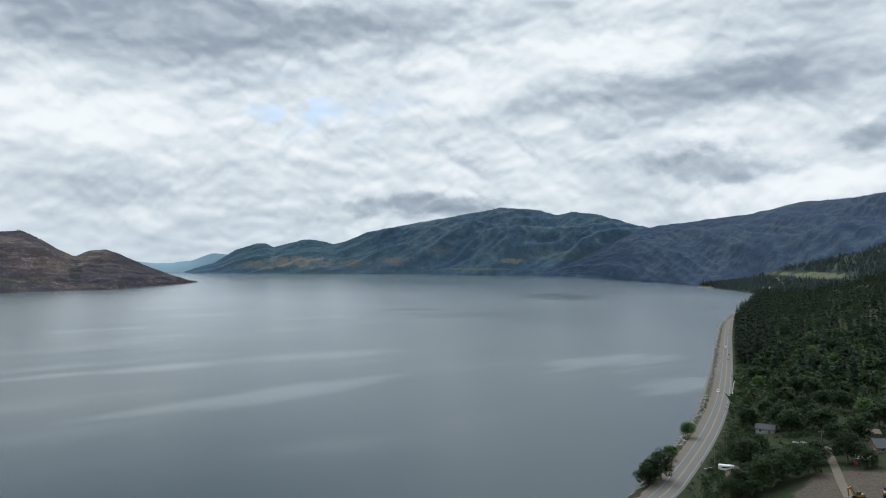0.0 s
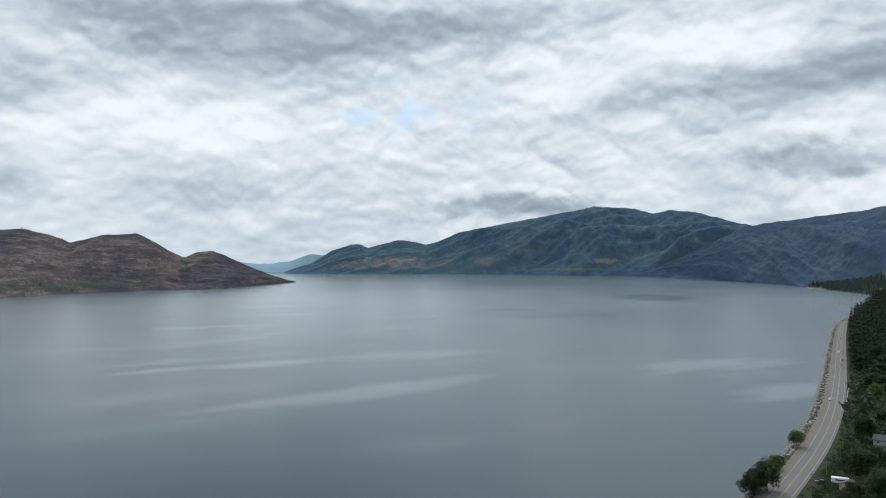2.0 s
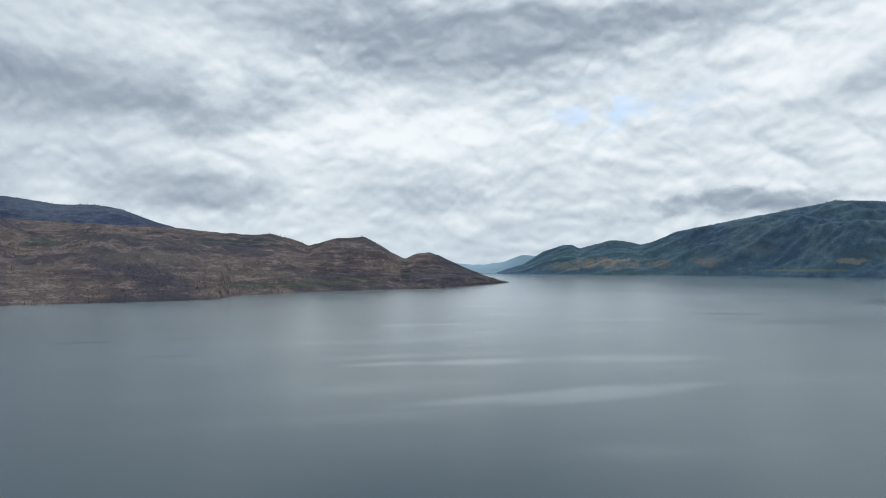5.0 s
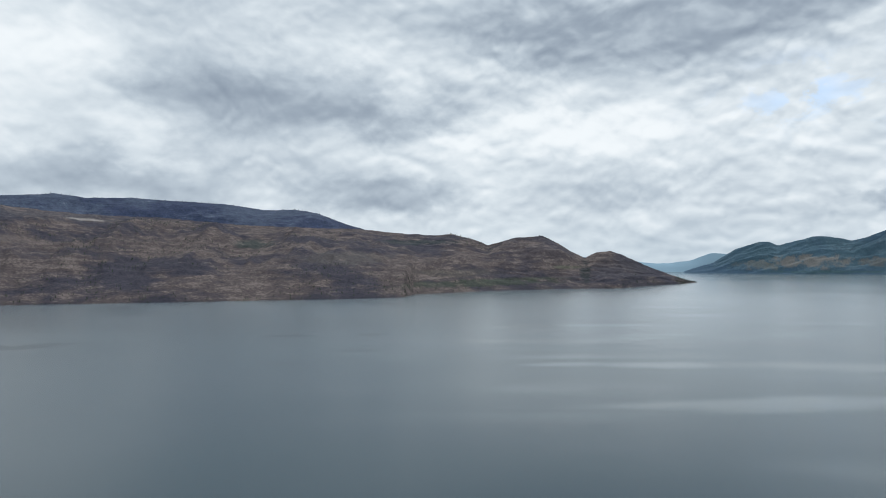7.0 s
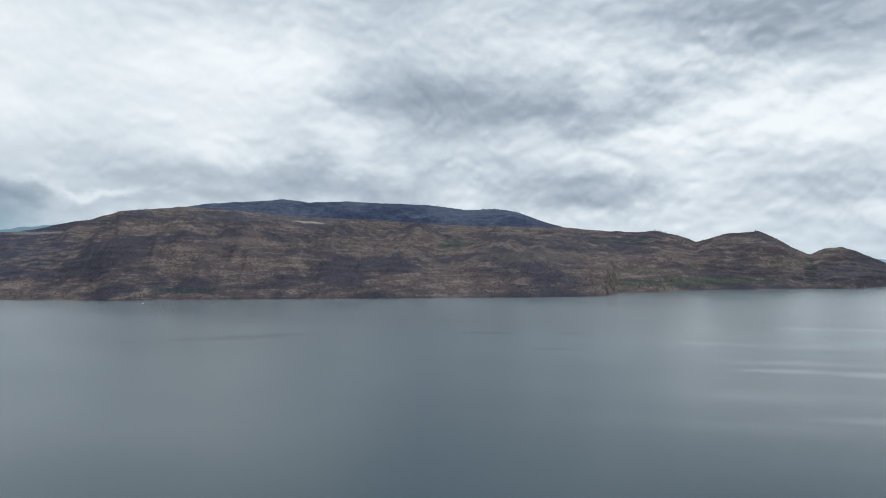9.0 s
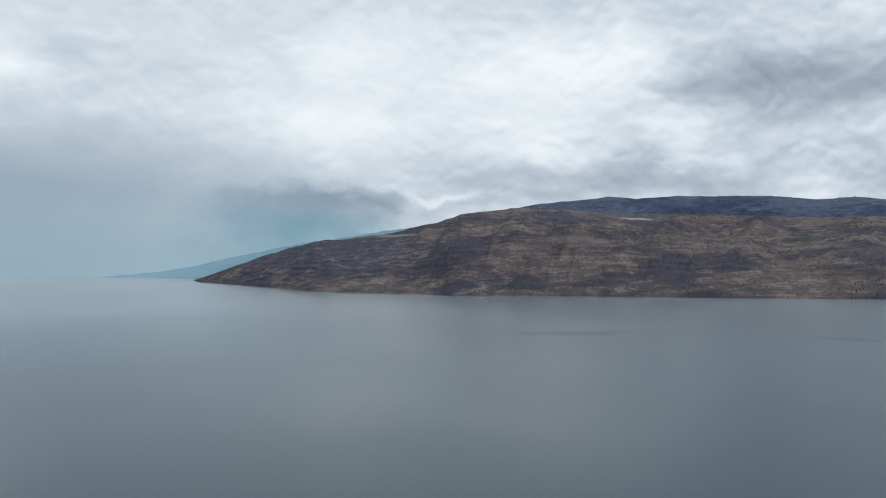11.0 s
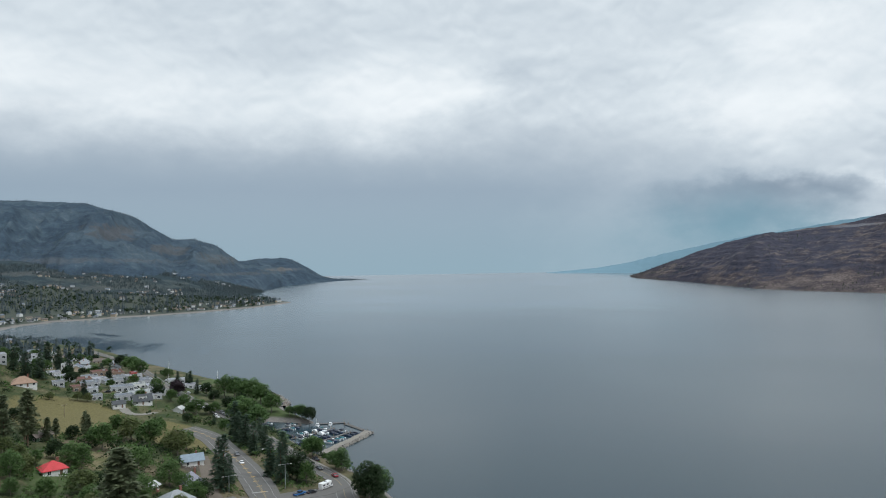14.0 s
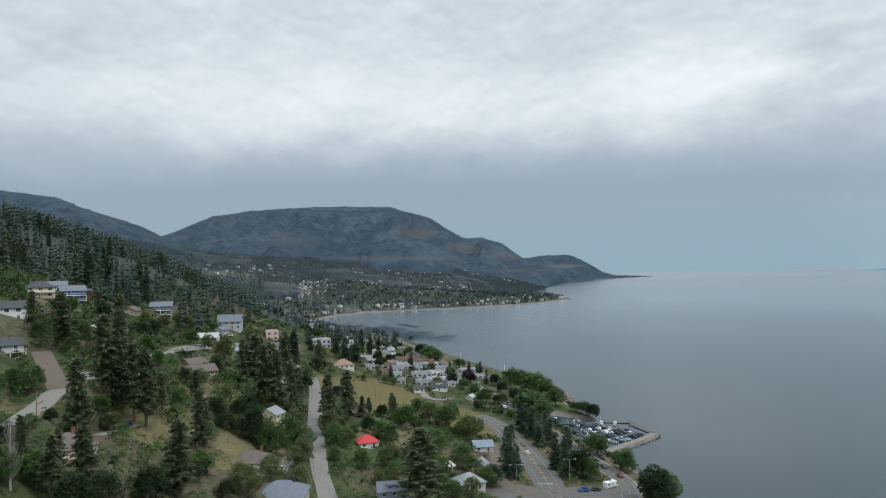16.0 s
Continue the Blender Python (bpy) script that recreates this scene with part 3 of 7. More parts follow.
def mountain(name, crest, shore_r, crest_r, mat, label, seed=0, relief=0.13, bulge=0.85, step=0.12, rows=70, slant=0.0, ledge=0.0):
    """A range of hills seen over the lake. crest: bearing and height in degrees; shore_r and crest_r: bearing and metres."""
    ca, ce = np.array(sorted(crest)).T
    az = np.arange(ca[0], ca[-1] + 1e-6, step)
    A, S = np.meshgrid(az, np.concatenate([np.linspace(0, 1, rows), np.linspace(1.03, 1.5, 12)]))
    sa, sr = np.array(sorted(shore_r)).T
    ka, kr = np.array(sorted(crest_r)).T
    r0, r1 = np.interp(A, sa, sr), np.interp(A, ka, kr)
    el = np.interp(A, ca, ce)
    soft = sum(np.interp(A + o, ca, ce) for o in (-0.35, -0.18, 0.18, 0.35)) / 4
    el = 0.8 * el + 0.2 * soft + 0.055 * fbm(A * 1.7, A * 0, 3, seed + 3) * np.clip(el + 1.0, 0, 1)
    R = np.minimum(r0 + (r1 - r0) * S, 4960)
    base = lake_z(r0) - 3
    top = EYE_Z + r1 * np.tan(np.radians(el))
    X, Y = -R * np.sin(np.radians(A)), R * np.cos(np.radians(A))
    s = np.clip(S, 0, 1)
    shape = bulge * s + (1 - bulge) * s * s + 0.10 * np.sin(math.pi * s)
    Z = base + (top - base) * shape
    hump = np.sin(math.pi * np.clip(s, 0, 1)) ** 0.7
    arc = np.radians(A) * 3400
    down = S * 1100.0
    gully = fbm((arc + slant * down) / 340 + 5, down / 900, 6, seed, True) if slant else fbm(X / 420 + 5, Y / 420, 6, seed, True)
    Z = Z + (top - base) * relief * hump * (gully - 0.1) * 1.6
    Z = Z + 1.5 * fbm(X / 35, Y / 35, 3, seed + 5) * np.minimum(1, s * 6)
    if ledge:
        lift_ = Z / 26 + 1.4 * fbm(X / 240, Y / 240, 4, seed + 9)
        saw = lift_ - np.floor(lift_)
        Z = Z + ledge * (smooth01(saw * 2.2) - saw) * np.minimum(1, s * 6) * np.clip(0.5 + fbm(X / 160, Y / 160, 3, seed + 12), 0, 1)
    Z = np.minimum(Z, EYE_Z + R * np.tan(np.radians(el)) + 0.5)
    Z = np.where(S > 1, top - (S - 1) * 2 * np.maximum(top - base, 30), Z)
    Z = np.where(S <= 0.001, base - 6, Z)
    return tagged(grid_mesh(name, X, Y, Z, mat), label, "mountain", kind="structure")


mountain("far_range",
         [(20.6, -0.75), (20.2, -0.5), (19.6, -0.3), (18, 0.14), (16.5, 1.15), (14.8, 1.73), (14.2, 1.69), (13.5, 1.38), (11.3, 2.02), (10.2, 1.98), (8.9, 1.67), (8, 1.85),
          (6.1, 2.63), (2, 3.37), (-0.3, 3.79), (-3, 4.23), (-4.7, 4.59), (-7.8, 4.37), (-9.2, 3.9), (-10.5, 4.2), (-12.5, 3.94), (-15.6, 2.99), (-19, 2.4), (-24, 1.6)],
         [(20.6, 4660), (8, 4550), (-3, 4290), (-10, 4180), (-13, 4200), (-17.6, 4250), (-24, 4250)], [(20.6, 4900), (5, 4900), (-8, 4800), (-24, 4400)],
         HAZED_FARWOOD, "long forested mountain range tinted haze-blue across the lake", 11, 0.24, slant=0.55)
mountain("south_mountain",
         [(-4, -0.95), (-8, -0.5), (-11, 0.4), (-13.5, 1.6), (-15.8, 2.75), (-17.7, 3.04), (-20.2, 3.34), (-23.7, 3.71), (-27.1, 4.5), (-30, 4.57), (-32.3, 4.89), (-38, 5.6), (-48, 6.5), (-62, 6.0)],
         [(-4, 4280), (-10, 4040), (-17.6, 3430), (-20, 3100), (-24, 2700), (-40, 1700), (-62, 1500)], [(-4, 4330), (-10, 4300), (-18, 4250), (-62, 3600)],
         HAZED_SOUTHWOOD, "dark forested mountain above the lake shore", 23, 0.2, slant=-0.4)
mountain("burnt_ridge",
         [(19.1, -1.38), (20, -1.16), (21.4, -0.64), (23.5, 0.21), (24.8, 0.89), (25.6, 1.17), (26.7, 1.09), (27.6, 0.6), (28.7, 1.16), (29.8, 1.85), (31, 2.41), (33.5, 2.25), (34.6, 1.9),
          (35.4, 1.72), (36.4, 2.14), (38.3, 2.62), (39.7, 2.53), (42.9, 2.73), (45.6, 3.05), (51, 3.2), (55.3, 3.35), (60.3, 3.8), (66.1, 3.95), (71.3, 4.4), (75.5, 4.69), (77.6, 4.42),
          (79.8, 4.27), (82, 3.52), (83.2, 3.35), (85.7, 2.72), (88.2, 2.45), (90.3, 2.17), (90.7, 2.27), (93.5, 1.66), (95.8, 0.95), (98.1, 0.1), (99.8, -0.5), (101.3, -0.97), (102.2, -1.05)],
         [(19.1, 3640), (24.8, 3020), (33.7, 2780), (41.3, 2440), (42.2, 2195), (47.5, 2120), (60.3, 2110), (71.2, 2205), (80.9, 2315), (91.5, 2760), (95.8, 3500), (102.2, 4300)],
         [(19.1, 3700), (25, 3500), (31, 3600), (45, 3700), (60, 3900), (75, 4100), (90, 4200), (102.2, 4400)],
         BURNT, "burnt rocky hillside with dry grass and scattered pines", 31, 0.15, 0.8, 0.11, 150, 0.25, 9.0)
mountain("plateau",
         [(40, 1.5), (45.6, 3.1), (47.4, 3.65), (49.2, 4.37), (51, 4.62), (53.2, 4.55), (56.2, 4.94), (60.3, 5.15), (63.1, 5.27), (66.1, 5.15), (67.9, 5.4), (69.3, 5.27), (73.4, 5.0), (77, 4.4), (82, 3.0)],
         [(40, 3900), (82, 4200)], [(40, 4800), (82, 4800)], HAZED_BACKWOOD, "wooded plateau tinted haze-blue behind the burnt hillside", 47, 0.08, 0.9)
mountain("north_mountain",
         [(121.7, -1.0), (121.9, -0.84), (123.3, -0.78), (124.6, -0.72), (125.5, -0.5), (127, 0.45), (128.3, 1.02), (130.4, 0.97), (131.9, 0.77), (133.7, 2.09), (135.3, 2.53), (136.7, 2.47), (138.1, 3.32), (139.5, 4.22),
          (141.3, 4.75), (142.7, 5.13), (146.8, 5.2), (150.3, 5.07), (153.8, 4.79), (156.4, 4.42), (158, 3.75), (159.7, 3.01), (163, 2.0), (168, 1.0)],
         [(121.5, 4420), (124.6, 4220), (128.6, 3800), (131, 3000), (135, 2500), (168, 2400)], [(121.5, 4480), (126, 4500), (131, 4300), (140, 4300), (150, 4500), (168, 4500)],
         HAZED_NORTHWOOD, "flat-topped wooded mountain above the town", 53, 0.22, slant=0.3, ledge=12.0, rows=110)
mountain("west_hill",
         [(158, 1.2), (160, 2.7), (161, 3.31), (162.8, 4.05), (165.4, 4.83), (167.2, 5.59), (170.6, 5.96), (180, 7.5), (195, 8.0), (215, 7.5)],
         [(158, 1900), (215, 1300)], [(158, 2900), (180, 2600), (215, 2200)], HAZED_WESTWOOD, "dark wooded hill behind the houses", 61)
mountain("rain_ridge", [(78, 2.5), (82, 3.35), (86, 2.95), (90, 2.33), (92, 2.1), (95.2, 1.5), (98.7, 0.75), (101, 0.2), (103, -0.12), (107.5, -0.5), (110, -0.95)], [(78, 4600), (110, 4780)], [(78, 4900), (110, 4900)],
         VEILED, "ridge with a pale blue rain veil painted on", 71, 0.03)
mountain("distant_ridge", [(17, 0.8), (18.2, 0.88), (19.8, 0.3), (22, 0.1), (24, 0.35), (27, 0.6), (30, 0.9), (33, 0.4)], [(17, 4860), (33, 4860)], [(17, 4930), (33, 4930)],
         HAZY, "hills painted pale haze-blue at the end of the lake", 83, 0.03)

mountain("bay_terrace",
         [(168, 3.2), (164, 2.9), (160.3, 2.1), (157, 1.6), (154, 1.35), (151, 1.15), (146, 0.95), (142.3, 0.72), (138.5, 0.35), (135, -0.15), (133, -0.75), (131.5, -1.25), (130.2, -1.6)],
         [(130.2, 2900), (135, 2350), (140, 2050), (150, 1800), (168, 1450)], [(130.2, 3050), (135, 3000), (142, 2900), (150, 2800), (168, 2200)],
         HAZED_TERRACE, "wooded terrace with dry fields above the bay", 91, 0.10, 0.75)
mountain("middle_hill",
         [(-17.3, -1.8), (-19.9, -1.6), (-23.6, -1.1), (-26, -0.3), (-29, 0.3), (-31.3, 0.9), (-32.2, 1.4), (-36, 2.4), (-45, 3.5), (-55, 3.0)],
         [(-17.3, 3280), (-20, 3080), (-24, 2450), (-30, 1700), (-55, 1100)], [(-17.3, 3340), (-20, 3250), (-24, 2750), (-30, 2150), (-55, 1600)],
         MIDWOOD, "wooded hill with pale fields above the lake", 97, 0.10)


# ---------------------------------------------------------------- roads
def road_surface(name, lo, hi, rough=0.9):
    def build(k):
        p = where(k)
        m = k.noise(p, 0.35, 6.0, 0.65)
        f = k.noise(p, 6.0, 3.0, 0.6)
        c = k.mix(m, lo, hi)
        c = k.mix(1.0, c, k.ramp(f, (0.3, (0.8, 0.8, 0.8)), (0.7, (1.15, 1.15, 1.15))), "MULTIPLY")
        return bsdf(k, c, rough, 0.0, bump(k, f, 0.3, 0.02), 0.3)

    return material(name, build)


ASPHALT = road_surface("asphalt", (0.086, 0.082, 0.077), (0.130, 0.124, 0.116))
OLD_ASPHALT = road_surface("old_asphalt", (0.150, 0.140, 0.126), (0.220, 0.206, 0.184))
GRAVEL = road_surface("gravel", (0.088, 0.072, 0.057), (0.155, 0.128, 0.104), 1.0)
SAND = road_surface("pale_sandy_gravel", (0.150, 0.135, 0.115), (0.235, 0.215, 0.188), 1.0)
CONCRETE = road_surface("concrete", (0.38, 0.37, 0.35), (0.52, 0.50, 0.47))
WHITE_LINE = plain("white_road_paint", (0.25, 0.25, 0.24), 0.7, 0.0, 0.2, 0.6)
ORANGE_LINE = plain("orange_road_paint", (0.42, 0.27, 0.09), 0.7, 0.0, 0.15, 0.6)
YELLOW_LINE = plain("yellow_road_paint", (0.26, 0.20, 0.10), 0.7, 0.0, 0.15, 0.6)


def smooth_line(points, step=3.0):
    """A rounded run of points through a rough line."""
    p = np.array(points, float)
    for _ in range(3):
        q = 0.75 * p[:-1] + 0.25 * p[1:]
        r = 0.25 * p[:-1] + 0.75 * p[1:]
        p = np.vstack([p[:1], np.stack([q, r], 1).reshape(-1, 2), p[-1:]])
    length = np.concatenate([[0], np.cumsum(np.hypot(*np.diff(p, axis=0).T))])
    at = np.linspace(0, length[-1], max(2, int(length[-1] / step)))
    return np.stack([np.interp(at, length, p[:, 0]), np.interp(at, length, p[:, 1])], 1)


def side_of(line):
    t = np.gradient(line, axis=0)
    t /= np.maximum(np.hypot(t[:, 0], t[:, 1]), 1e-6)[:, None]
    return np.stack([-t[:, 1], t[:, 0]], 1)


def ribbon(name, line, lo, hi, raise_by, mat, parent=None, thick=0.12, across=4):
    """A strip along a line between two offsets, on the land but lifted beyond 600 m from the camera, with sides."""
    n_ = side_of(line)
    offs = np.linspace(lo, hi, across)
    pts = line[:, None, :] + n_[:, None, :] * offs[None, :, None]
    z = ground_at(pts[..., 0], pts[..., 1]) + raise_by + 0.0016 * np.maximum(0, np.hypot(pts[..., 0], pts[..., 1]) - 600)
    verts, faces = [], []
    m = len(line)
    for i in range(m):
        row = [(pts[i, j, 0], pts[i, j, 1], z[i, j]) for j in range(across)]
        verts += [(row[0][0], row[0][1], row[0][2] - thick)] + row + [(row[-1][0], row[-1][1], row[-1][2] - thick)]
    w = across + 2
    for i in range(m - 1):
        for j in range(w - 1):
            faces.append((i * w + j, (i + 1) * w + j, (i + 1) * w + j + 1, i * w + j + 1))
    return mesh_object(name, verts, faces, mat, parent)


ROAD_LOOK = {
    "highway": (ASPHALT, "two-lane asphalt lakeside highway with painted lines", 0.14), "beach_avenue": (ASPHALT, "curving asphalt street beside the lake", 0.19),
    "link_road": (ASPHALT, "asphalt link between highway and lakeside street", 0.24), "hill_street": (OLD_ASPHALT, "narrow worn pale asphalt street", 0.14),
    "upper_street": (OLD_ASPHALT, "pale worn asphalt street across the hillside", 0.14), "gravel_drive": (GRAVEL, "brown gravel driveway up the slope", 0.18),
    "lane": (OLD_ASPHALT, "pale narrow driveway", 0.18), "short_drive": (OLD_ASPHALT, "grey asphalt driveway beside the bungalow", 0.18), "house_drive": (OLD_ASPHALT, "short grey driveway among bushes", 0.18), "pale_drive": (OLD_ASPHALT, "pale concrete drive before the white house", 0.18), "dirt_track": (GRAVEL, "brown dirt track beside the houses", 0.18), "pit_road": (GRAVEL, "dusty gravel road into the pit", 0.14),
}
LINES = {}
for name, (half, points) in ROADS.items():
    mat, label, raised = ROAD_LOOK[name]
    LINES[name] = smooth_line(points)
    if name == "highway":
        run = LINES[name]
        town = ribbon("highway_in_town", run[run[:, 1] < -60], -6.5, 6.5, raised - 0.03, mat, across=7)
        tagged(town, "three-lane asphalt highway curving above the marina", "road", kind="structure")
        edge = ribbon("shoulder", run[run[:, 1] > 150], -8.2, -4.8, raised - 0.05, GRAVEL, across=4)
        tagged(edge, "gravel shoulder between highway and lake", "road shoulder", kind="structure")
        half = 5.1
    road = ribbon(name, LINES[name], -half, half, raised, mat, across=7)
    tagged(road, label, "road", kind="structure")
    if name == "highway":
        near = LINES[name]
        for off, paint in ((-3.7, WHITE_LINE), (3.7, WHITE_LINE), (-0.22, YELLOW_LINE), (0.22, YELLOW_LINE)):
            ribbon("lane_line", near, off - 0.085, off + 0.085, raised + 0.03, paint, road, 0.02, 2)
        run = smooth_line([(a, b) for a, b in near if b < -185 and a < -205], 0.55)
        for i in range(8, len(run) - 10, 14):
            ribbon("median_bar", run[i:i + 2], -1.2, 1.1, raised + 0.05, ORANGE_LINE, road, 0.02, 2)
        ribbon("stop_line", smooth_line([(-226, -189), (-226.6, -189.8)], 1.0), -0.2, 6.2, raised + 0.05, WHITE_LINE, road, 0.02, 2)
    if name == "beach_avenue":
        for off, paint in ((-3.3, WHITE_LINE), (3.3, WHITE_LINE), (0.0, YELLOW_LINE)):
            ribbon("lane_line", LINES[name], off - 0.1, off + 0.1, raised + 0.03, paint, road, 0.02, 2)
tagged(ribbon("junction", smooth_line([(-190, -188), (-222, -178), (-252, -166)], 3.0), -8.5, 8.5, 0.12, ASPHALT, None, 0.3, 7), "wide asphalt junction of highway and lakeside street", "road", kind="structure")
walk_line = LINES["beach_avenue"]
walk_line = walk_line[walk_line[:, 1] > -260]
tagged(ribbon("pavement", walk_line, -5.2, -3.9, 0.30, OLD_ASPHALT, None, 0.3, 3), "pale concrete pavement with a raised kerb", "pavement", kind="structure")


ALL_ROADS = np.vstack([np.column_stack([LINES[q], np.full(len(LINES[q]), ROADS[q][0])]) for q in ROADS] + [np.column_stack([smooth_line([(-190, -188), (-222, -178), (-252, -166)]), np.full(len(smooth_line([(-190, -188), (-222, -178), (-252, -166)])), 8.5)])])


def clear_of_roads(x, y, margin=2.0):
    return bool(np.all(np.hypot(ALL_ROADS[:, 0] - x, ALL_ROADS[:, 1] - y) > ALL_ROADS[:, 2] + margin))


# ---------------------------------------------------------------- plants
def leaf_material(name, dark, light, dry=None):
    def build(k):
        isl = k.add("ShaderNodeNewGeometry").outputs["Random Per Island"]
        r = k.add("ShaderNodeObjectInfo").outputs["Random"]
        c = k.mix(k.math("ADD", k.math("MULTIPLY", isl, 0.6), k.math("MULTIPLY", r, 0.4)), dark, light)
        if dry:
            c = k.mix(k.step(r, 0.90, 1.0), c, dry)
        a = bsdf(k, c, 0.75, 0.0, None, 0.2)
        t = k.add("ShaderNodeBsdfTranslucent", {"Color": c}).outputs[0]
        return k.add("ShaderNodeMixShader", {0: 0.32, 1: a, 2: t}).outputs[0]

    return material(name, build)


PINE_NEEDLES = leaf_material("pine_needles", (0.062, 0.084, 0.046), (0.145, 0.165, 0.092))
FIR_NEEDLES = leaf_material("fir_needles", (0.030, 0.056, 0.037), (0.080, 0.116, 0.074))
LEAVES = leaf_material("broad_leaves", (0.038, 0.078, 0.024), (0.098, 0.160, 0.052))
# a darker leaf; along the highway its tone also paints in dim light
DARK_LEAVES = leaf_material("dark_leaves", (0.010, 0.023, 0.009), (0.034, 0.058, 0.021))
PALE_LEAVES = leaf_material("pale_leaves", (0.060, 0.084, 0.030), (0.130, 0.150, 0.058))
PURPLE_LEAVES = leaf_material("purple_leaves", (0.020, 0.014, 0.018), (0.045, 0.028, 0.034))
# needles of far trees, blued in the colour for distance haze
HAZED_SLOPE_NEEDLES = leaf_material("hazed_slope_needles", (0.034, 0.050, 0.056), (0.064, 0.084, 0.088))
HAZED_RIDGE_NEEDLES = leaf_material("hazed_ridge_needles", (0.034, 0.052, 0.076), (0.050, 0.070, 0.092))
# very dark needles: shade on the highway slope is put into the colour
DEEP_NEEDLES = leaf_material("deep_needles", (0.010, 0.018, 0.011), (0.027, 0.041, 0.023))
HILL_NEEDLES = leaf_material("hill_needles", (0.018, 0.032, 0.030), (0.044, 0.066, 0.056))
FAR_NEEDLES = leaf_material("far_needles", (0.038, 0.064, 0.052), (0.084, 0.116, 0.092))
BARK = plain("bark", (0.115, 0.075, 0.052), 0.95, 0.0, 0.35, 3.0)
GREY_BARK = plain("grey_bark", (0.17, 0.15, 0.13), 0.95, 0.0, 0.3, 3.0)


class Soup:
    """Loose triangles and quads gathered into one mesh."""

    def __init__(self):
        self.v, self.f = [], []

    def tri(self, a, b, c):
        k = len(self.v)
        self.v += [a, b, c]
        self.f.append((k, k + 1, k + 2))

    def tube(self, pts, radii, sides=6):
        k = len(self.v)
        for (x, y, z), r in zip(pts, radii):
            for i in range(sides):
                a = 2 * math.pi * i / sides
                self.v.append((x + r * math.cos(a), y + r * math.sin(a), z))
        for j in range(len(pts) - 1):
            for i in range(sides):
                a, b = k + j * sides + i, k + j * sides + (i + 1) % sides
                self.f.append((a, b, b + sides, a + sides))

    def tuft(self, rng, x, y, z, size, count, flat=0.6, lean=(0, 0)):
        for _ in range(count):
            a, t = rng.uniform(0, 2 * math.pi), rng.uniform(-flat, flat)
            s = size * rng.uniform(0.6, 1.3)
            ox, oy, oz = rng.uniform(-0.5, 0.5) * size, rng.uniform(-0.5, 0.5) * size, rng.uniform(-0.4, 0.4) * size
            ux, uy, uz = math.cos(a) * s + lean[0] * s, math.sin(a) * s + lean[1] * s, t * s
            w = 0.42 * s
            px, py, pz = -math.sin(a) * w, math.cos(a) * w, rng.uniform(-0.5, 0.5) * w
            self.tri((x + ox - px, y + oy - py, z + oz - pz), (x + ox + ux, y + oy + uy, z + oz + uz), (x + ox + px, y + oy + py, z + oz + pz))

    def mesh(self, name, mat):
        me = bpy.data.meshes.new(name)
        me.from_pydata(self.v, [], self.f)
        me.materials.append(mat)
        me.update()
        return me


def tree_thing(name, trunk, crown, label, category, group):
    """One tree of unit build: an empty at its foot that carries trunk and crown."""
    root = new(name)
    root.empty_display_size = 1
    for part_name, me in (("trunk", trunk), ("crown", crown)):
        o = new(part_name, me)
        o.parent = root
    return tagged(root, label, category, group)


def pine(rng, h, needles, fullness=1.0, bare=0.25, spread=0.17, fine=1.0):
    """An open pine: a straight trunk with uneven limbs that carry tufts of needles."""
    trunk, crown = Soup(), Soup()
    r = h * 0.017
    bend = rng.uniform(-0.02, 0.02) * h
    pts = [(bend * (k / 5) ** 2, 0, h * k / 5) for k in range(6)]
    trunk.tube(pts, [r * (1.15 - 0.95 * k / 5) for k in range(6)], 7)
    limbs = int(58 * fullness / fine ** 0.5)
    for i in range(limbs):
        t = bare + (1 - bare) * ((i + rng.random()) / limbs)
        z = h * t
        reach = h * spread * (0.55 + 0.9 * math.sin(math.pi * min(1, 0.25 + 0.75 * (1 - t)) * 0.9)) * (1 - t) ** 0.55 * rng.uniform(0.55, 1.15) + 0.25
        a = i * 2.4 + rng.uniform(-0.5, 0.5)
        cx, sx = math.cos(a), math.sin(a)
        x0 = bend * t * t
        droop = rng.uniform(-0.16, 0.12)
        trunk.tube([(x0, 0, z), (x0 + cx * reach * 0.8, sx * reach * 0.8, z + reach * droop)], [r * 0.22, r * 0.06], 3)
        steps = max(2, int(reach / 0.9))
        for s in range(steps):
            q = (s + 0.7) / steps
            crown.tuft(rng, x0 + cx * reach * q, sx * reach * q, z + reach * droop * q + 0.1, 0.075 * h * (1.1 - 0.45 * q) * 0.85 * fine + 0.15, int(8 / fine ** 1.7), 0.8, (cx * 0.35, sx * 0.35))
    crown.tuft(rng, bend, 0, h * 0.985, 0.045 * h, 8, 1.2)
    return trunk.mesh("trunk", BARK), crown.mesh("crown", needles)


def fir(rng, h, needles, fine=1.0):
    """A dense spire with drooping tiers."""
    trunk, crown = Soup(), Soup()
    trunk.tube([(0, 0, 0), (0, 0, h * 0.97)], [h * 0.018, h * 0.002], 6)
    limbs = 74
    for i in range(limbs):
        t = 0.06 + 0.94 * ((i + rng.random()) / limbs)
        z = h * t
        reach = h * 0.19 * (1 - t) ** 0.8 * rng.uniform(0.75, 1.12) + 0.2
        a = i * 2.4 + rng.uniform(-0.4, 0.4)
        cx, sx = math.cos(a), math.sin(a)
        steps = max(1, int(reach / 0.8))
        for s in range(steps):
            q = (s + 0.8) / steps
            crown.tuft(rng, cx * reach * q, sx * reach * q, z - reach * 0.32 * q, (0.065 * h + 0.2) * fine, int(7 / fine ** 1.6), 0.5, (cx * 0.5, sx * 0.5))
    return trunk.mesh("trunk", BARK), crown.mesh("crown", needles)


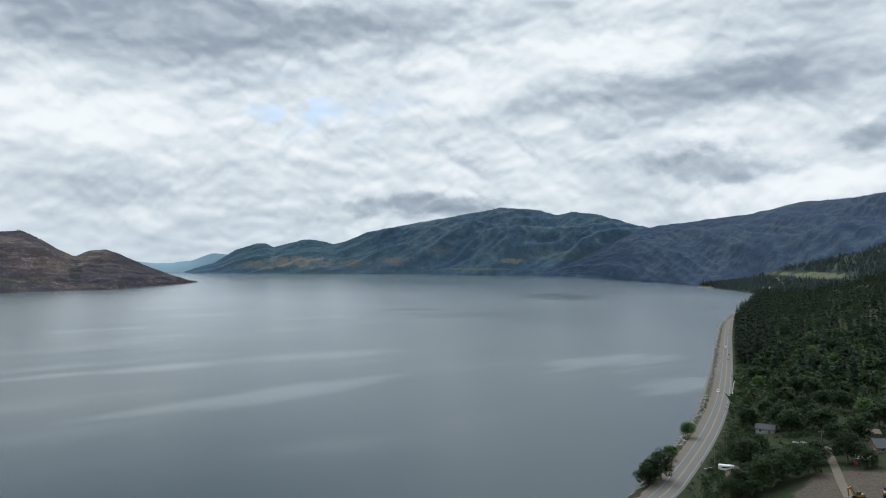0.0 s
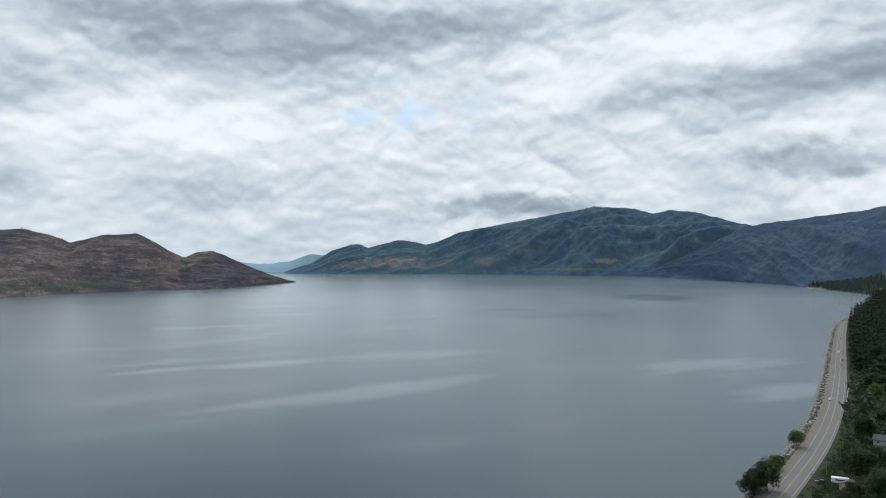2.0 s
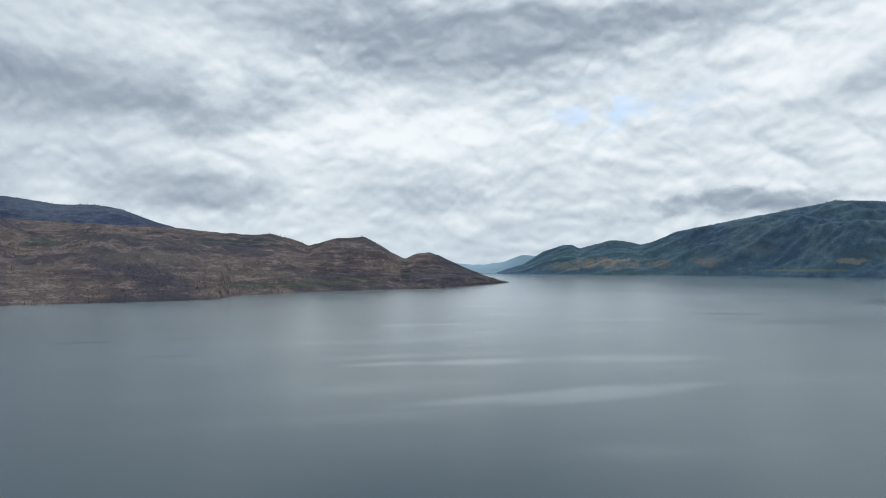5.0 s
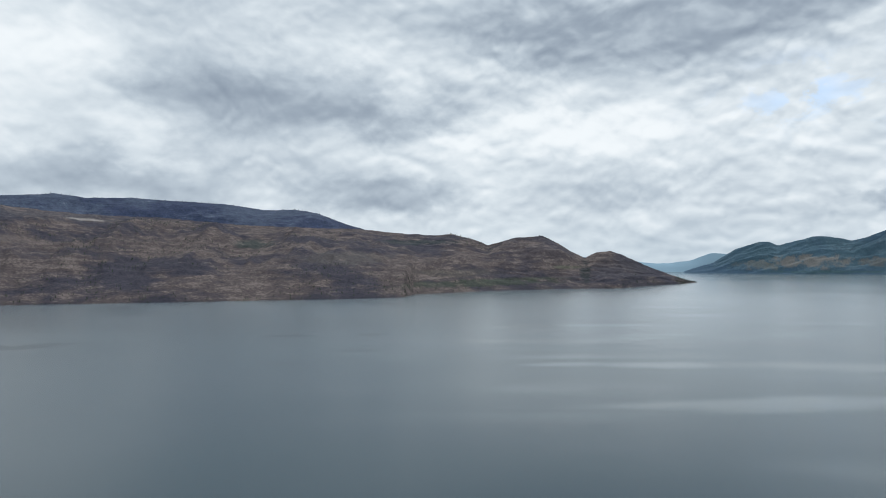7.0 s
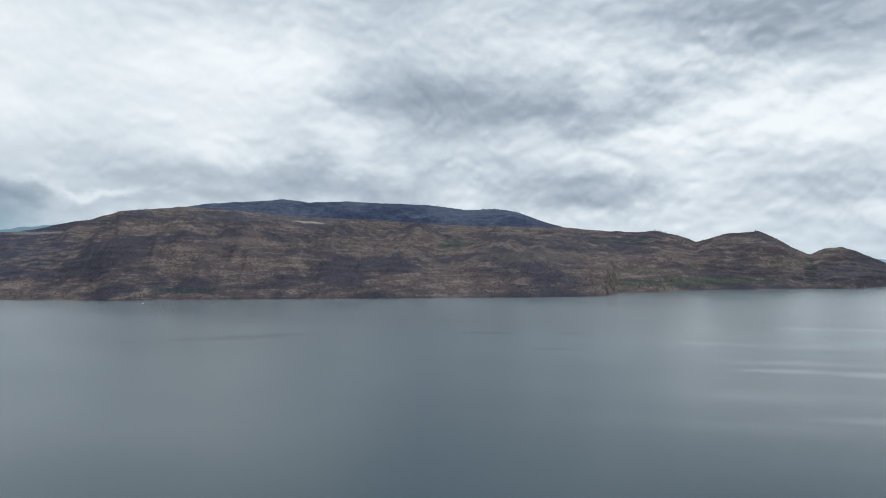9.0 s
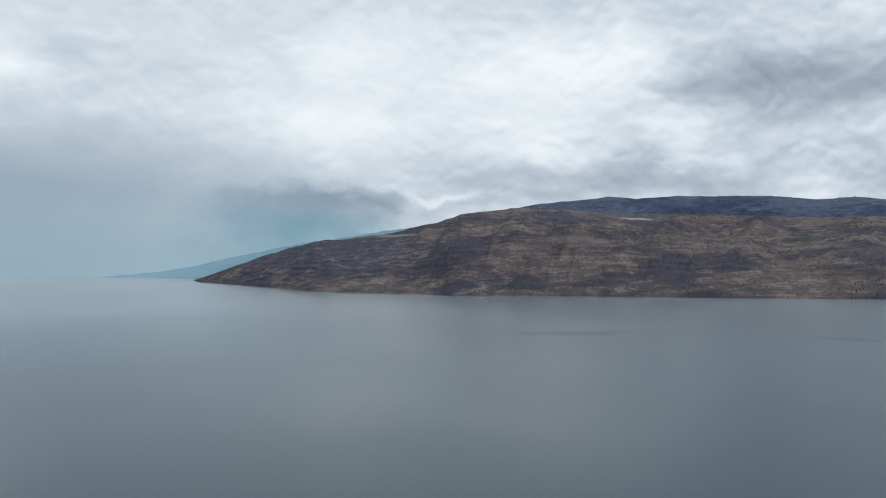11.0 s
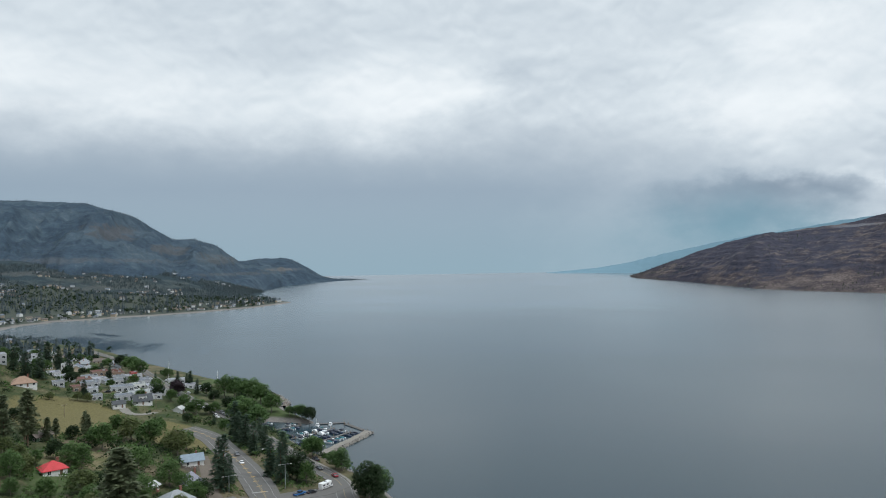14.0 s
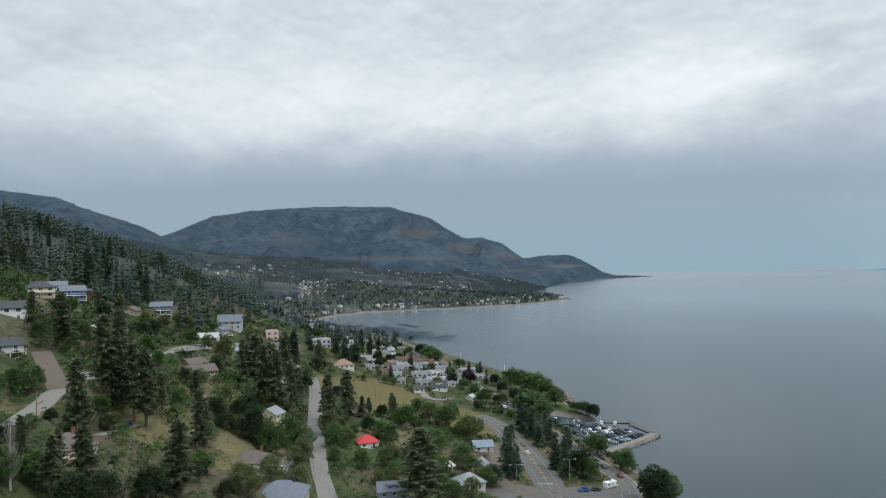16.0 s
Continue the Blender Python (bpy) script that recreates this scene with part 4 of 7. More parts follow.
def broadleaf(rng, h, leaves, wide=0.42, lumps=15, per=120, low=0.22, fine=1.0):
    """A round-headed tree: limbs that end in clumps of small leaves, with gaps between."""
    trunk, crown = Soup(), Soup()
    fork = h * (low + 0.1)
    trunk.tube([(0, 0, 0), (0.02 * h, 0, fork * 0.6), (0.0, 0.02 * h, fork)], [h * 0.028, h * 0.022, h * 0.018], 7)
    for i in range(lumps):
        a = i * 2.4 + rng.uniform(-0.4, 0.4)
        q = (i + 0.5) / lumps
        z = h * (low + 0.12 + (0.86 - low - 0.12) * q) + rng.uniform(-0.04, 0.04) * h
        ring = h * wide * math.sin(math.pi * (0.22 + 0.74 * q)) ** 0.8 * rng.uniform(0.55, 0.85)
        x, y = math.cos(a) * ring, math.sin(a) * ring
        trunk.tube([(0, 0.02 * h, fork), (x * 0.5, y * 0.5, (fork + z) / 2), (x, y, z)], [h * 0.012, h * 0.007, h * 0.002], 4)
        rad = h * rng.uniform(0.14, 0.20)
        for _ in range(int(per / fine ** 1.5)):
            u, w = rng.uniform(-1, 1), rng.uniform(0, 2 * math.pi)
            m = math.sqrt(1 - u * u)
            d = rad * rng.uniform(0.72, 1.08)
            crown.tuft(rng, x + d * m * math.cos(w), y + d * m * math.sin(w), z + d * u * 0.8, (h * 0.062 + 0.1) * fine, 1, 0.9)
    return trunk.mesh("trunk", GREY_BARK), crown.mesh("crown", leaves)


rng = random.Random(7)
PINES = [pine(rng, 20, PINE_NEEDLES, 1.0, 0.22), pine(rng, 20, PINE_NEEDLES, 1.15, 0.12, 0.19), pine(rng, 20, PINE_NEEDLES, 0.85, 0.32, 0.16)]
FIRS = [fir(rng, 16, FIR_NEEDLES), fir(rng, 16, FIR_NEEDLES)]
BROADS = [broadleaf(rng, 9, LEAVES), broadleaf(rng, 9, LEAVES, 0.5, 17), broadleaf(rng, 9, DARK_LEAVES, 0.46, 16), broadleaf(rng, 9, PALE_LEAVES, 0.44, 14)]
FINE_PINES = [pine(rng, 20, PINE_NEEDLES, 1.0, 0.22, 0.17, 0.64), pine(rng, 20, PINE_NEEDLES, 1.15, 0.12, 0.19, 0.64), pine(rng, 20, PINE_NEEDLES, 0.9, 0.3, 0.16, 0.64)]
FINE_FIRS = [fir(rng, 16, FIR_NEEDLES, 0.6)]
FINE_BROADS = [broadleaf(rng, 9, LEAVES, 0.42, 15, 120, 0.16, 0.68), broadleaf(rng, 9, LEAVES, 0.5, 17, 120, 0.14, 0.68), broadleaf(rng, 9, DARK_LEAVES, 0.46, 16, 120, 0.16, 0.68), broadleaf(rng, 9, PALE_LEAVES, 0.44, 14, 120, 0.16, 0.68)]
PURPLE = broadleaf(rng, 9, PURPLE_LEAVES, 0.45, 14)

FIRST_TREES = {}


def plant(kind, x, y, h, label, group):
    """One tree on the land, h metres high."""
    meshes, full, category = {"pine": (PINES, 20, "pine tree"), "fir": (FIRS, 16, "fir tree"), "broad": (BROADS[:3], 9, "broadleaf tree"), "pale": (BROADS[3:], 9, "broadleaf tree"), "dark": (BROADS[2:3], 9, "broadleaf tree"), "purple": ([PURPLE], 9, "broadleaf tree")}[kind]
    near = math.hypot(x, y) < (350 if kind in ("broad", "dark", "pale") else 310)
    if near:
        meshes = {"pine": FINE_PINES, "fir": FINE_FIRS, "broad": FINE_BROADS[:3], "pale": FINE_BROADS[3:], "dark": FINE_BROADS[2:3]}.get(kind, meshes)
    pick = rng.randrange(len(meshes))
    z = float(ground_at(x, y)) - 0.15
    s = h / full
    m = pose(x, y, z, rng.uniform(-1.5, 1.5), rng.uniform(-1.5, 1.5), rng.uniform(0, 360))
    key = (kind, pick, near, label)
    if key not in FIRST_TREES:
        ob = FIRST_TREES[key] = tree_thing(category.replace(" ", "_"), *meshes[pick], label, category, group)
        ob.matrix_basis = m
    else:
        ob = copy_thing(FIRST_TREES[key], m)
    wide = rng.uniform(0.88, 1.12)
    ob.scale = (s * wide, s * wide, s)
    return ob


TAKEN = []


def keep_front(x, y, w):
    """Leave the ground before a house open along the camera's line of sight."""
    far = math.hypot(x, y)
    for q in (8, 16, 25, 35):
        TAKEN.append((x * (1 - q / far), y * (1 - q / far), w * 0.42))


def free(x, y, r):
    return all((x - a) ** 2 + (y - b) ** 2 > (r + c) ** 2 for a, b, c in TAKEN)


# ---------------------------------------------------------------- single trees, h metres high
PINE_GROUP, BROAD_GROUP, FIR_GROUP = "pines on the hillside", "broadleaf trees of the town", "firs along the streets"
for x, y, h in [(-149, -180, 32), (-69, -181, 21), (-89, -215, 21), (-74, -219, 25), (-74, -230, 26), (-70, -234, 25), (-85, -237, 16), (-52, -207, 23), (-42, -185, 11), (-34, -183, 11), (-45, -175, 18), (-38, -172, 15), (-66, -234, 28), (-76, -250, 28), (-66, -281, 23), (-59, -298, 17), (-94, -314, 26)] + \
        [(-147, -293, 35), (-136, -264, 34), (-139, -260, 34), (-147, -278, 31), (-156, -278, 26), (-169, -296, 22), (-178, -323, 30), (-170, -271, 22), (-162, -256, 20), (-196, -294, 26), (-202, -305, 22), (-209, -300, 12), (-219, -308, 10), (-230, -300, 13), (-236, -310, 13), (-162, -338, 18), (-147, -302, 22), (-251, -410, 23), (-271, -457, 13)]:
    tree = plant("pine", x, y, min(h, 29) * 0.93, "tall ponderosa pine with open dusty-green crown", PINE_GROUP)
    if h == 32:
        tree.scale = (2.1, 2.1, 1.35)
    TAKEN.append((x, y, h * 0.1))
for x, y, h in [(-212, -199, 22), (-220, -209, 18), (-222, -205, 11), (-237, -191, 17), (-244, -202, 16), (-272, -236, 16), (-301, -256, 13), (-283, -251, 17), (-283, -238, 14), (-291, -262, 16), (-263, -211, 17), (-295, -268, 20)] + \
        [(-237, -430, 20), (-243, -429, 22), (-244, -434, 16), (-515, -669, 18), (-374, -473, 12), (-370, -459, 12), (-411, -419, 13), (-417, -429, 10), (-418, -440, 10), (-431, -479, 6), (-252, -444, 13), (-379, -380, 11), (-404, -580, 20), (-400, -559, 19), (-353, -481, 19), (-299, -436, 17), (-288, -434, 17), (-288, -446, 15), (-264, -431, 14), (-268, -448, 13)]:
    plant("fir", x, y, h, "dark green pointed conifer beside the street", FIR_GROUP)
    TAKEN.append((x, y, h * 0.12))
for x, y, h in [(-243, -152, 14), (-239, -149, 11), (-247, -150, 12), (-272, -184, 10), (-274, -189, 8), (-296, -207, 5), (-286, -211, 10), (-293, -220, 7), (-288, -210, 9), (-364, -277, 9), (-365, -282, 7), (-363, -270, 10), (-365, -287, 6), (-249, -192, 12), (-252, -199, 8), (-249, -187, 9), (-327, -280, 12), (-367, -303, 12)] + \
        [(-389, -364, 15), (-396, -361, 15), (-392, -349, 15), (-389, -338, 15), (-385, -327, 14), (-382, -317, 10), (-349, -313, 12), (-350, -323, 10), (-339, -300, 13), (-337, -291, 11), (-329, -299, 13), (-335, -336, 10), (-333, -340, 7), (-340, -331, 6), (-342, -354, 8), (-343, -329, 7), (-309, -289, 7), (-343, -367, 8), (-345, -381, 8), (-441, -519, 15), (-461, -555, 13), (-435, -504, 14)]:
    plant("broad", x, y, h * 1.1, "full green broadleaf tree beside the lake", BROAD_GROUP)
    TAKEN.append((x, y, h * 0.3))
for x, y, h in [(-244, -257, 12), (-249, -267, 8), (-247, -278, 12), (-273, -302, 8), (-258, -266, 9), (-199, -197, 8), (-194, -196, 8), (-178, -187, 7), (-202, -210, 7), (-200, -215, 10), (-179, -205, 9), (-204, -237, 10), (-170, -188, 6), (-186, -246, 10), (-188, -255, 9), (-154, -222, 7), (-166, -220, 9), (-220, -278, 12), (-246, -290, 11), (-248, -302, 11), (-160, -209, 7), (-158, -239, 8), (-150, -234, 9), (-157, -249, 10), (-169, -259, 6)] + \
        [(-116, -234, 12), (-119, -231, 11), (-122, -228, 11), (-133, -239, 11), (-145, -256, 10), (-137, -236, 9), (-126, -217, 8), (-119, -252, 7), (-125, -257, 8), (-137, -271, 7), (-108, -239, 6), (-209, -357, 13), (-195, -338, 13), (-106, -202, 8), (-91, -193, 7), (-91, -187, 9), (-83, -184, 5), (-120, -212, 7), (-114, -199, 7), (-82, -197, 7)]:
    plant(rng.choice(["broad", "broad", "pale"]), x, y, h * 1.1, "leafy green tree among the gardens", BROAD_GROUP)
    TAKEN.append((x, y, h * 0.3))
for x, y, h in [(-64, -218, 6), (-64, -222, 5), (-45, -238, 8), (-43, -240, 7), (-49, -242, 8), (-77, -313, 8), (-70, -306, 8), (-61, -295, 7), (-80, -308, 8), (-120, -362, 6), (-130, -374, 8), (-146, -404, 9), (-169, -437, 8), (-158, -393, 9), (-163, -382, 10), (-159, -352, 13), (-140, -320, 8), (-114, -277, 9), (-111, -282, 7), (-86, -305, 8), (-101, -327, 8), (-69, -280, 7), (-77, -290, 7)] + \
        [(135, 313, 26), (134, 320, 23), (142, 321, 19), (132, 283, 13), (139, 288, 13), (125, 278, 20), (151, 302, 11), (149, 288, 12), (160, 303, 11), (173, 303, 14), (179, 322, 17), (190, 324, 14), (191, 355, 17), (194, 370, 15), (179, 365, 17), (182, 381, 14), (174, 289, 8), (118, 282, 10), (112, 277, 8), (119, 273, 7)]:
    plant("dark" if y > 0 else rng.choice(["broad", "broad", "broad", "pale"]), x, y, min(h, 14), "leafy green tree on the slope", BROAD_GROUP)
    TAKEN.append((x, y, h * 0.3))
for x, y, h in [(-53, -214, 5), (-58, -222, 5), (-64, -229, 6), (-46, -209, 4), (-40, -203, 4), (-30, -180, 9), (-36, -176, 9), (-48, -170, 9), (-60, -177, 9), (-66, -184, 6), (-28, -172, 8), (-72, -196, 5), (-41, -167, 9)]:
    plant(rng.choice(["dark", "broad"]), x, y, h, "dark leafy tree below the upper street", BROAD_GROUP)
    TAKEN.append((x, y, h * 0.3))
for x, y, h in [(93, 302, 17), (88, 299, 14), (84, 295, 13), (106, 333, 9), (111, 343, 6), (130, 376, 11), (87, 304, 9)]:
    plant("broad", x, y, h * 0.8, "green tree leaning over the stony shore", BROAD_GROUP)
    TAKEN.append((x, y, h * 0.3))
for x, y in [(-372, -392), (-377, -398), (-368, -386)]:
    plant("purple", x, y, 10, "dark purple-leaved tree in the park", BROAD_GROUP)
    TAKEN.append((x, y, 4))


# ---------------------------------------------------------------- building materials
def siding(name, colour):
    """Painted boards with faint courses and weathering."""

    def build(k):
        p = k.add("ShaderNodeTexCoord").outputs["Object"]
        z = k.add("ShaderNodeSeparateXYZ", {0: p}).outputs[2]
        course = k.math("FRACT", k.math("MULTIPLY", z, 4.5))
        dirt = k.noise(p, 0.8, 5.0, 0.65)
        c = k.mix(k.step(dirt, 0.35, 0.8), colour, tuple(0.78 * v for v in colour))
        return bsdf(k, c, 0.65, 0.0, bump(k, course, 0.35, 0.03), 0.3)

    return material("siding_" + name, build)


def shingles(name, colour):
    """Roof covering in courses, blotched by sun and moss."""

    def build(k):
        p = k.add("ShaderNodeTexCoord").outputs["Object"]
        q = k.noise(p, 0.7, 5.0, 0.6)
        f = k.noise(p, 9.0, 3.0, 0.6)
        c = k.mix(q, tuple(0.72 * v for v in colour), tuple(min(1, 1.22 * v) for v in colour))
        c = k.mix(1.0, c, k.ramp(f, (0.3, (0.8, 0.8, 0.8)), (0.7, (1.12, 1.12, 1.12))), "MULTIPLY")
        wave = k.math("FRACT", k.math("MULTIPLY", k.add("ShaderNodeSeparateXYZ", {0: p}).outputs[2], 5.0))
        return bsdf(k, c, 0.85, 0.0, bump(k, wave, 0.4, 0.03), 0.25)

    return material("roof_" + name, build)


WALLS = {k: siding(k, c) for k, c in {
    "white": (0.62, 0.62, 0.605), "beige": (0.50, 0.44, 0.35), "cream": (0.62, 0.56, 0.38), "bluegrey": (0.24, 0.29, 0.34), "brick": (0.20, 0.09, 0.065), "palegrey": (0.42, 0.43, 0.44),
    "green": (0.055, 0.09, 0.06), "darkblue": (0.07, 0.09, 0.13), "tan": (0.38, 0.31, 0.23), "blue": (0.06, 0.10, 0.22), "redwall": (0.34, 0.07, 0.06), "brownwall": (0.22, 0.16, 0.12),
    "pink": (0.60, 0.42, 0.37), "grey": (0.34, 0.35, 0.36)}.items()}
ROOFS = {k: shingles(k, c) for k, c in {
    "red": (0.48, 0.060, 0.065), "slate": (0.15, 0.17, 0.20), "brown": (0.130, 0.108, 0.094), "pale": (0.42, 0.42, 0.41), "palegrey": (0.25, 0.265, 0.275), "bluemetal": (0.20, 0.245, 0.285),
    "lilac": (0.27, 0.27, 0.31), "dark": (0.065, 0.07, 0.075), "terracotta": (0.27, 0.18, 0.13), "rust": (0.125, 0.055, 0.048)}.items()}
TRIM = plain("white_trim", (0.74, 0.74, 0.72), 0.6, 0.0, 0.06)
DECKING = plain("deck_boards", (0.36, 0.30, 0.25), 0.8, 0.0, 0.25, 2.0)
DARK_PAINT = plain("dark_paint", (0.035, 0.04, 0.05), 0.6, 0.0, 0.1)
DOOR_PAINT = plain("door_paint", (0.16, 0.09, 0.06), 0.6, 0.0, 0.2)
METAL = plain("grey_metal", (0.34, 0.36, 0.37), 0.45, 0.6, 0.1)
POLE_WOOD = plain("pole_wood", (0.17, 0.13, 0.10), 0.9, 0.0, 0.3, 1.0)


def glass_build(k):
    p = k.add("ShaderNodeTexCoord").outputs["Object"]
    return bsdf(k, k.mix(k.noise(p, 0.6, 2.0), (0.015, 0.02, 0.025), (0.05, 0.06, 0.07)), 0.08, 0.0, None, 0.6)


GLASS = material("window_glass", glass_build)


def box_into(bm, x0, x1, y0, y1, z0, z1):
    v = [bm.verts.new((x, y, z)) for z in (z0, z1) for x, y in ((x0, y0), (x1, y0), (x1, y1), (x0, y1))]
    for f in ((3, 2, 1, 0), (4, 5, 6, 7), (0, 1, 5, 4), (1, 2, 6, 5), (2, 3, 7, 6), (3, 0, 4, 7)):
        bm.faces.new([v[i] for i in f])


def part(name, bm, mat, parent, label=""):
    me = bpy.data.meshes.new(name)
    bm.to_mesh(me)
    bm.free()
    me.materials.append(mat)
    ob = new(name, me)
    ob.parent = parent
    return tagged(ob, label)


def box_part(name, parent, mat, *spans, label=""):
    """One part made of a box, or of several that touch."""
    bm = bmesh.new()
    for s in spans:
        box_into(bm, *s)
    return part(name, bm, mat, parent, label)


SHARED = {}


def shared_part(key, name, parent, mat, m, *spans):
    """A part whose mesh is shared by all that are alike."""
    if key not in SHARED:
        bm = bmesh.new()
        for s in spans:
            box_into(bm, *s)
        me = bpy.data.meshes.new(name)
        bm.to_mesh(me)
        bm.free()
        me.materials.append(mat)
        SHARED[key] = me
    ob = new(name, SHARED[key])
    ob.parent = parent
    ob.matrix_basis = m
    return ob


def window(parent, x, y, z, turn, w=1.3, h=1.2):
    """A framed window set into a wall, facing its own -y."""
    m = pose(x, y, z, 0, 0, turn)
    a = shared_part(("frame", w, h), "window", parent, TRIM, m, (-w / 2 - 0.1, w / 2 + 0.1, -0.07, 0.05, -0.12, 0), (-w / 2 - 0.1, w / 2 + 0.1, -0.05, 0.05, h, h + 0.1),
                    (-w / 2 - 0.1, -w / 2, -0.05, 0.05, 0, h), (w / 2, w / 2 + 0.1, -0.05, 0.05, 0, h), (-0.03, 0.03, -0.04, 0.05, 0, h))
    shared_part(("pane", w, h), "pane", a, GLASS, Matrix.Identity(4), (-w / 2, w / 2, -0.02, 0.04, 0, h))
    return a


def gable_walls(bm, w, d, h, rise):
    """Four walls with pointed ends, ridge along x."""
    v = [bm.verts.new(c) for c in ((-w / 2, -d / 2, -3.0), (w / 2, -d / 2, -3.0), (w / 2, d / 2, -3.0), (-w / 2, d / 2, -3.0), (-w / 2, -d / 2, h), (w / 2, -d / 2, h), (w / 2, d / 2, h), (-w / 2, d / 2, h), (-w / 2, 0, h + rise), (w / 2, 0, h + rise))]
    for f in ((0, 1, 5, 4), (2, 3, 7, 6), (1, 2, 6, 9, 5), (3, 0, 4, 8, 7), (3, 2, 1, 0)):
        bm.faces.new([v[i] for i in f])


def roof_into(bm, w, d, h, rise, hip, over=0.55, thick=0.22):
    """A pitched roof with eaves and thickness."""
    a, b = w / 2 + over, d / 2 + over
    drop = rise * over / (d / 2)
    r = max(0.3, a - b * 0.95) if hip else a
    top = [(-a, -b, h - drop), (a, -b, h - drop), (a, b, h - drop), (-a, b, h - drop), (-r, 0, h + rise), (r, 0, h + rise)]
    up = [bm.verts.new((x, y, z + thick)) for x, y, z in top]
    lo = [bm.verts.new(c) for c in top]
    for f in ((0, 1, 5, 4), (2, 3, 4, 5), (1, 2, 5), (3, 0, 4)):
        if not hip and len(f) == 3:
            continue
        bm.faces.new([up[i] for i in f])
        bm.faces.new([lo[i] for i in reversed(f)])
    rim = (0, 1, 2, 3) if hip else (0, 1, 5, 2, 3, 4)
    for i in range(len(rim)):
        p, q = rim[i], rim[(i + 1) % len(rim)]
        bm.faces.new((lo[p], lo[q], up[q], up[p]))


def railing(parent, x0, x1, y, z, mat):
    box_part("railing", parent, mat, (x0, x1, y - 0.03, y + 0.03, z + 0.92, z + 1.0), *[(x - 0.03, x + 0.03, y - 0.03, y + 0.03, z, z + 0.92) for x in np.arange(x0, x1 + 0.01, max(0.6, (x1 - x0) / 12))])


def house(x, y, z, yaw, w, d, storeys, roof, wall, cover, label):
    """A dwelling: walls, roof, windows, door, chimney and, where it has one, a deck."""
    root = new("house")
    root.matrix_basis = pose(x, y, min(z, float(ground_at(x, y)) + 0.8) - 0.3, 0, 0, yaw)
    tagged(root, label, "house", "houses of the town")
    h = 2.6 * storeys
    rise = d * (0.30 if roof == "hip" else 0.27)
    if "steep" in label:
        rise = d * 0.45
    bm = bmesh.new()
    if roof == "hip":
        box_into(bm, -w / 2, w / 2, -d / 2, d / 2, -3.0, h)
    elif roof == "shed":
        box_into(bm, -w / 2, w / 2, -d / 2, d / 2, -2.0, h - 0.25)
    else:
        gable_walls(bm, w, d, h, rise)
    part("wall", bm, WALLS[wall], root)
    bm = bmesh.new()
    if roof == "shed":
        v = [bm.verts.new(c) for c in ((-w / 2 - 0.4, -d / 2 - 0.4, h - 0.2), (w / 2 + 0.4, -d / 2 - 0.4, h - 0.2), (w / 2 + 0.4, d / 2 + 0.4, h + 0.5), (-w / 2 - 0.4, d / 2 + 0.4, h + 0.5))]
        u = [bm.verts.new(q.co + Vector((0, 0, 0.16))) for q in v]
        bm.faces.new(v[::-1])
        bm.faces.new(u)
        for i in range(4):
            bm.faces.new((v[i], v[(i + 1) % 4], u[(i + 1) % 4], u[i]))
    else:
        roof_into(bm, w, d, h, rise, roof == "hip")
    part("roof", bm, ROOFS[cover], root)
    if roof == "dormer":
        m = min(2.6, w * 0.22)
        box_part("dormer", root, WALLS[wall], (-m, m, -d * 0.36, -d * 0.05, h + 0.1, h + rise * 0.82))
        box_part("dormer_roof", root, ROOFS[cover], (-m - 0.3, m + 0.3, -d * 0.36 - 0.4, 0, h + rise * 0.82, h + rise * 0.82 + 0.18))
        for q in (-0.5, 0.5):
            window(root, q * m, -d * 0.36, h + rise * 0.3, 0, m * 0.6, 0.7)
    if w > 5.5 and roof != "shed":
        for s in range(storeys):
            zz = 0.95 + 2.75 * s
            count = max(2, int(w / 3.4))
            for i in range(count):
                xx = -w / 2 + w * (i + 0.5) / count
                if s == 0 and i == count // 2:
                    box_part("door", root, DOOR_PAINT, (xx - 0.48, xx + 0.48, -d / 2 - 0.05, -d / 2 + 0.05, 0.1, 2.15))
                else:
                    window(root, xx, -d / 2, zz, 0, 1.5 if w > 11 else 1.1)
            for side in (-1, 1):
                for q in (-0.25, 0.25):
                    window(root, side * w / 2, q * d, zz, 90 * side, 1.0)
    elif roof != "shed":
        box_part("door", root, DOOR_PAINT, (-0.45, 0.45, -d / 2 - 0.05, -d / 2 + 0.05, 0.1, 2.1))
        window(root, w * 0.3, -d / 2, 1.0, 0, 0.8, 0.9)
    else:
        box_part("door", root, DARK_PAINT, (-w * 0.3, w * 0.3, -d / 2 - 0.05, -d / 2 + 0.05, 0.0, 2.0))
    if w > 7.5 and roof != "shed":
        cx = w * 0.22
        box_part("chimney", root, DARK_PAINT if "dark chimney" in label else WALLS["brick"], (cx - 0.4, cx + 0.4, d * 0.05, d * 0.05 + 0.7, h, h + rise + 0.9), (cx - 0.48, cx + 0.48, d * 0.05 - 0.08, d * 0.05 + 0.78, h + rise + 0.9, h + rise + 1.05))
    if any(q in label for q in ("deck", "balcon", "terrace")):
        for s in range(storeys):
            zz = 2.75 * s
            box_part("deck", root, TRIM if "white" in label else DECKING, (-w / 2, w / 2, -d / 2 - 2.2, -d / 2 - 0.02, zz - 0.2, zz))
            railing(root, -w / 2, w / 2, -d / 2 - 2.15, zz, TRIM)
        for q in (-0.48, 0, 0.48):
            box_part("post", root, TRIM, (q * w - 0.1, q * w + 0.1, -d / 2 - 2.2, -d / 2 - 2.0, -3, 2.75 * (storeys - 1) - 0.2))
    TAKEN.append((x, y, max(w, d) * 0.5))
    keep_front(x, y, w)
    return root


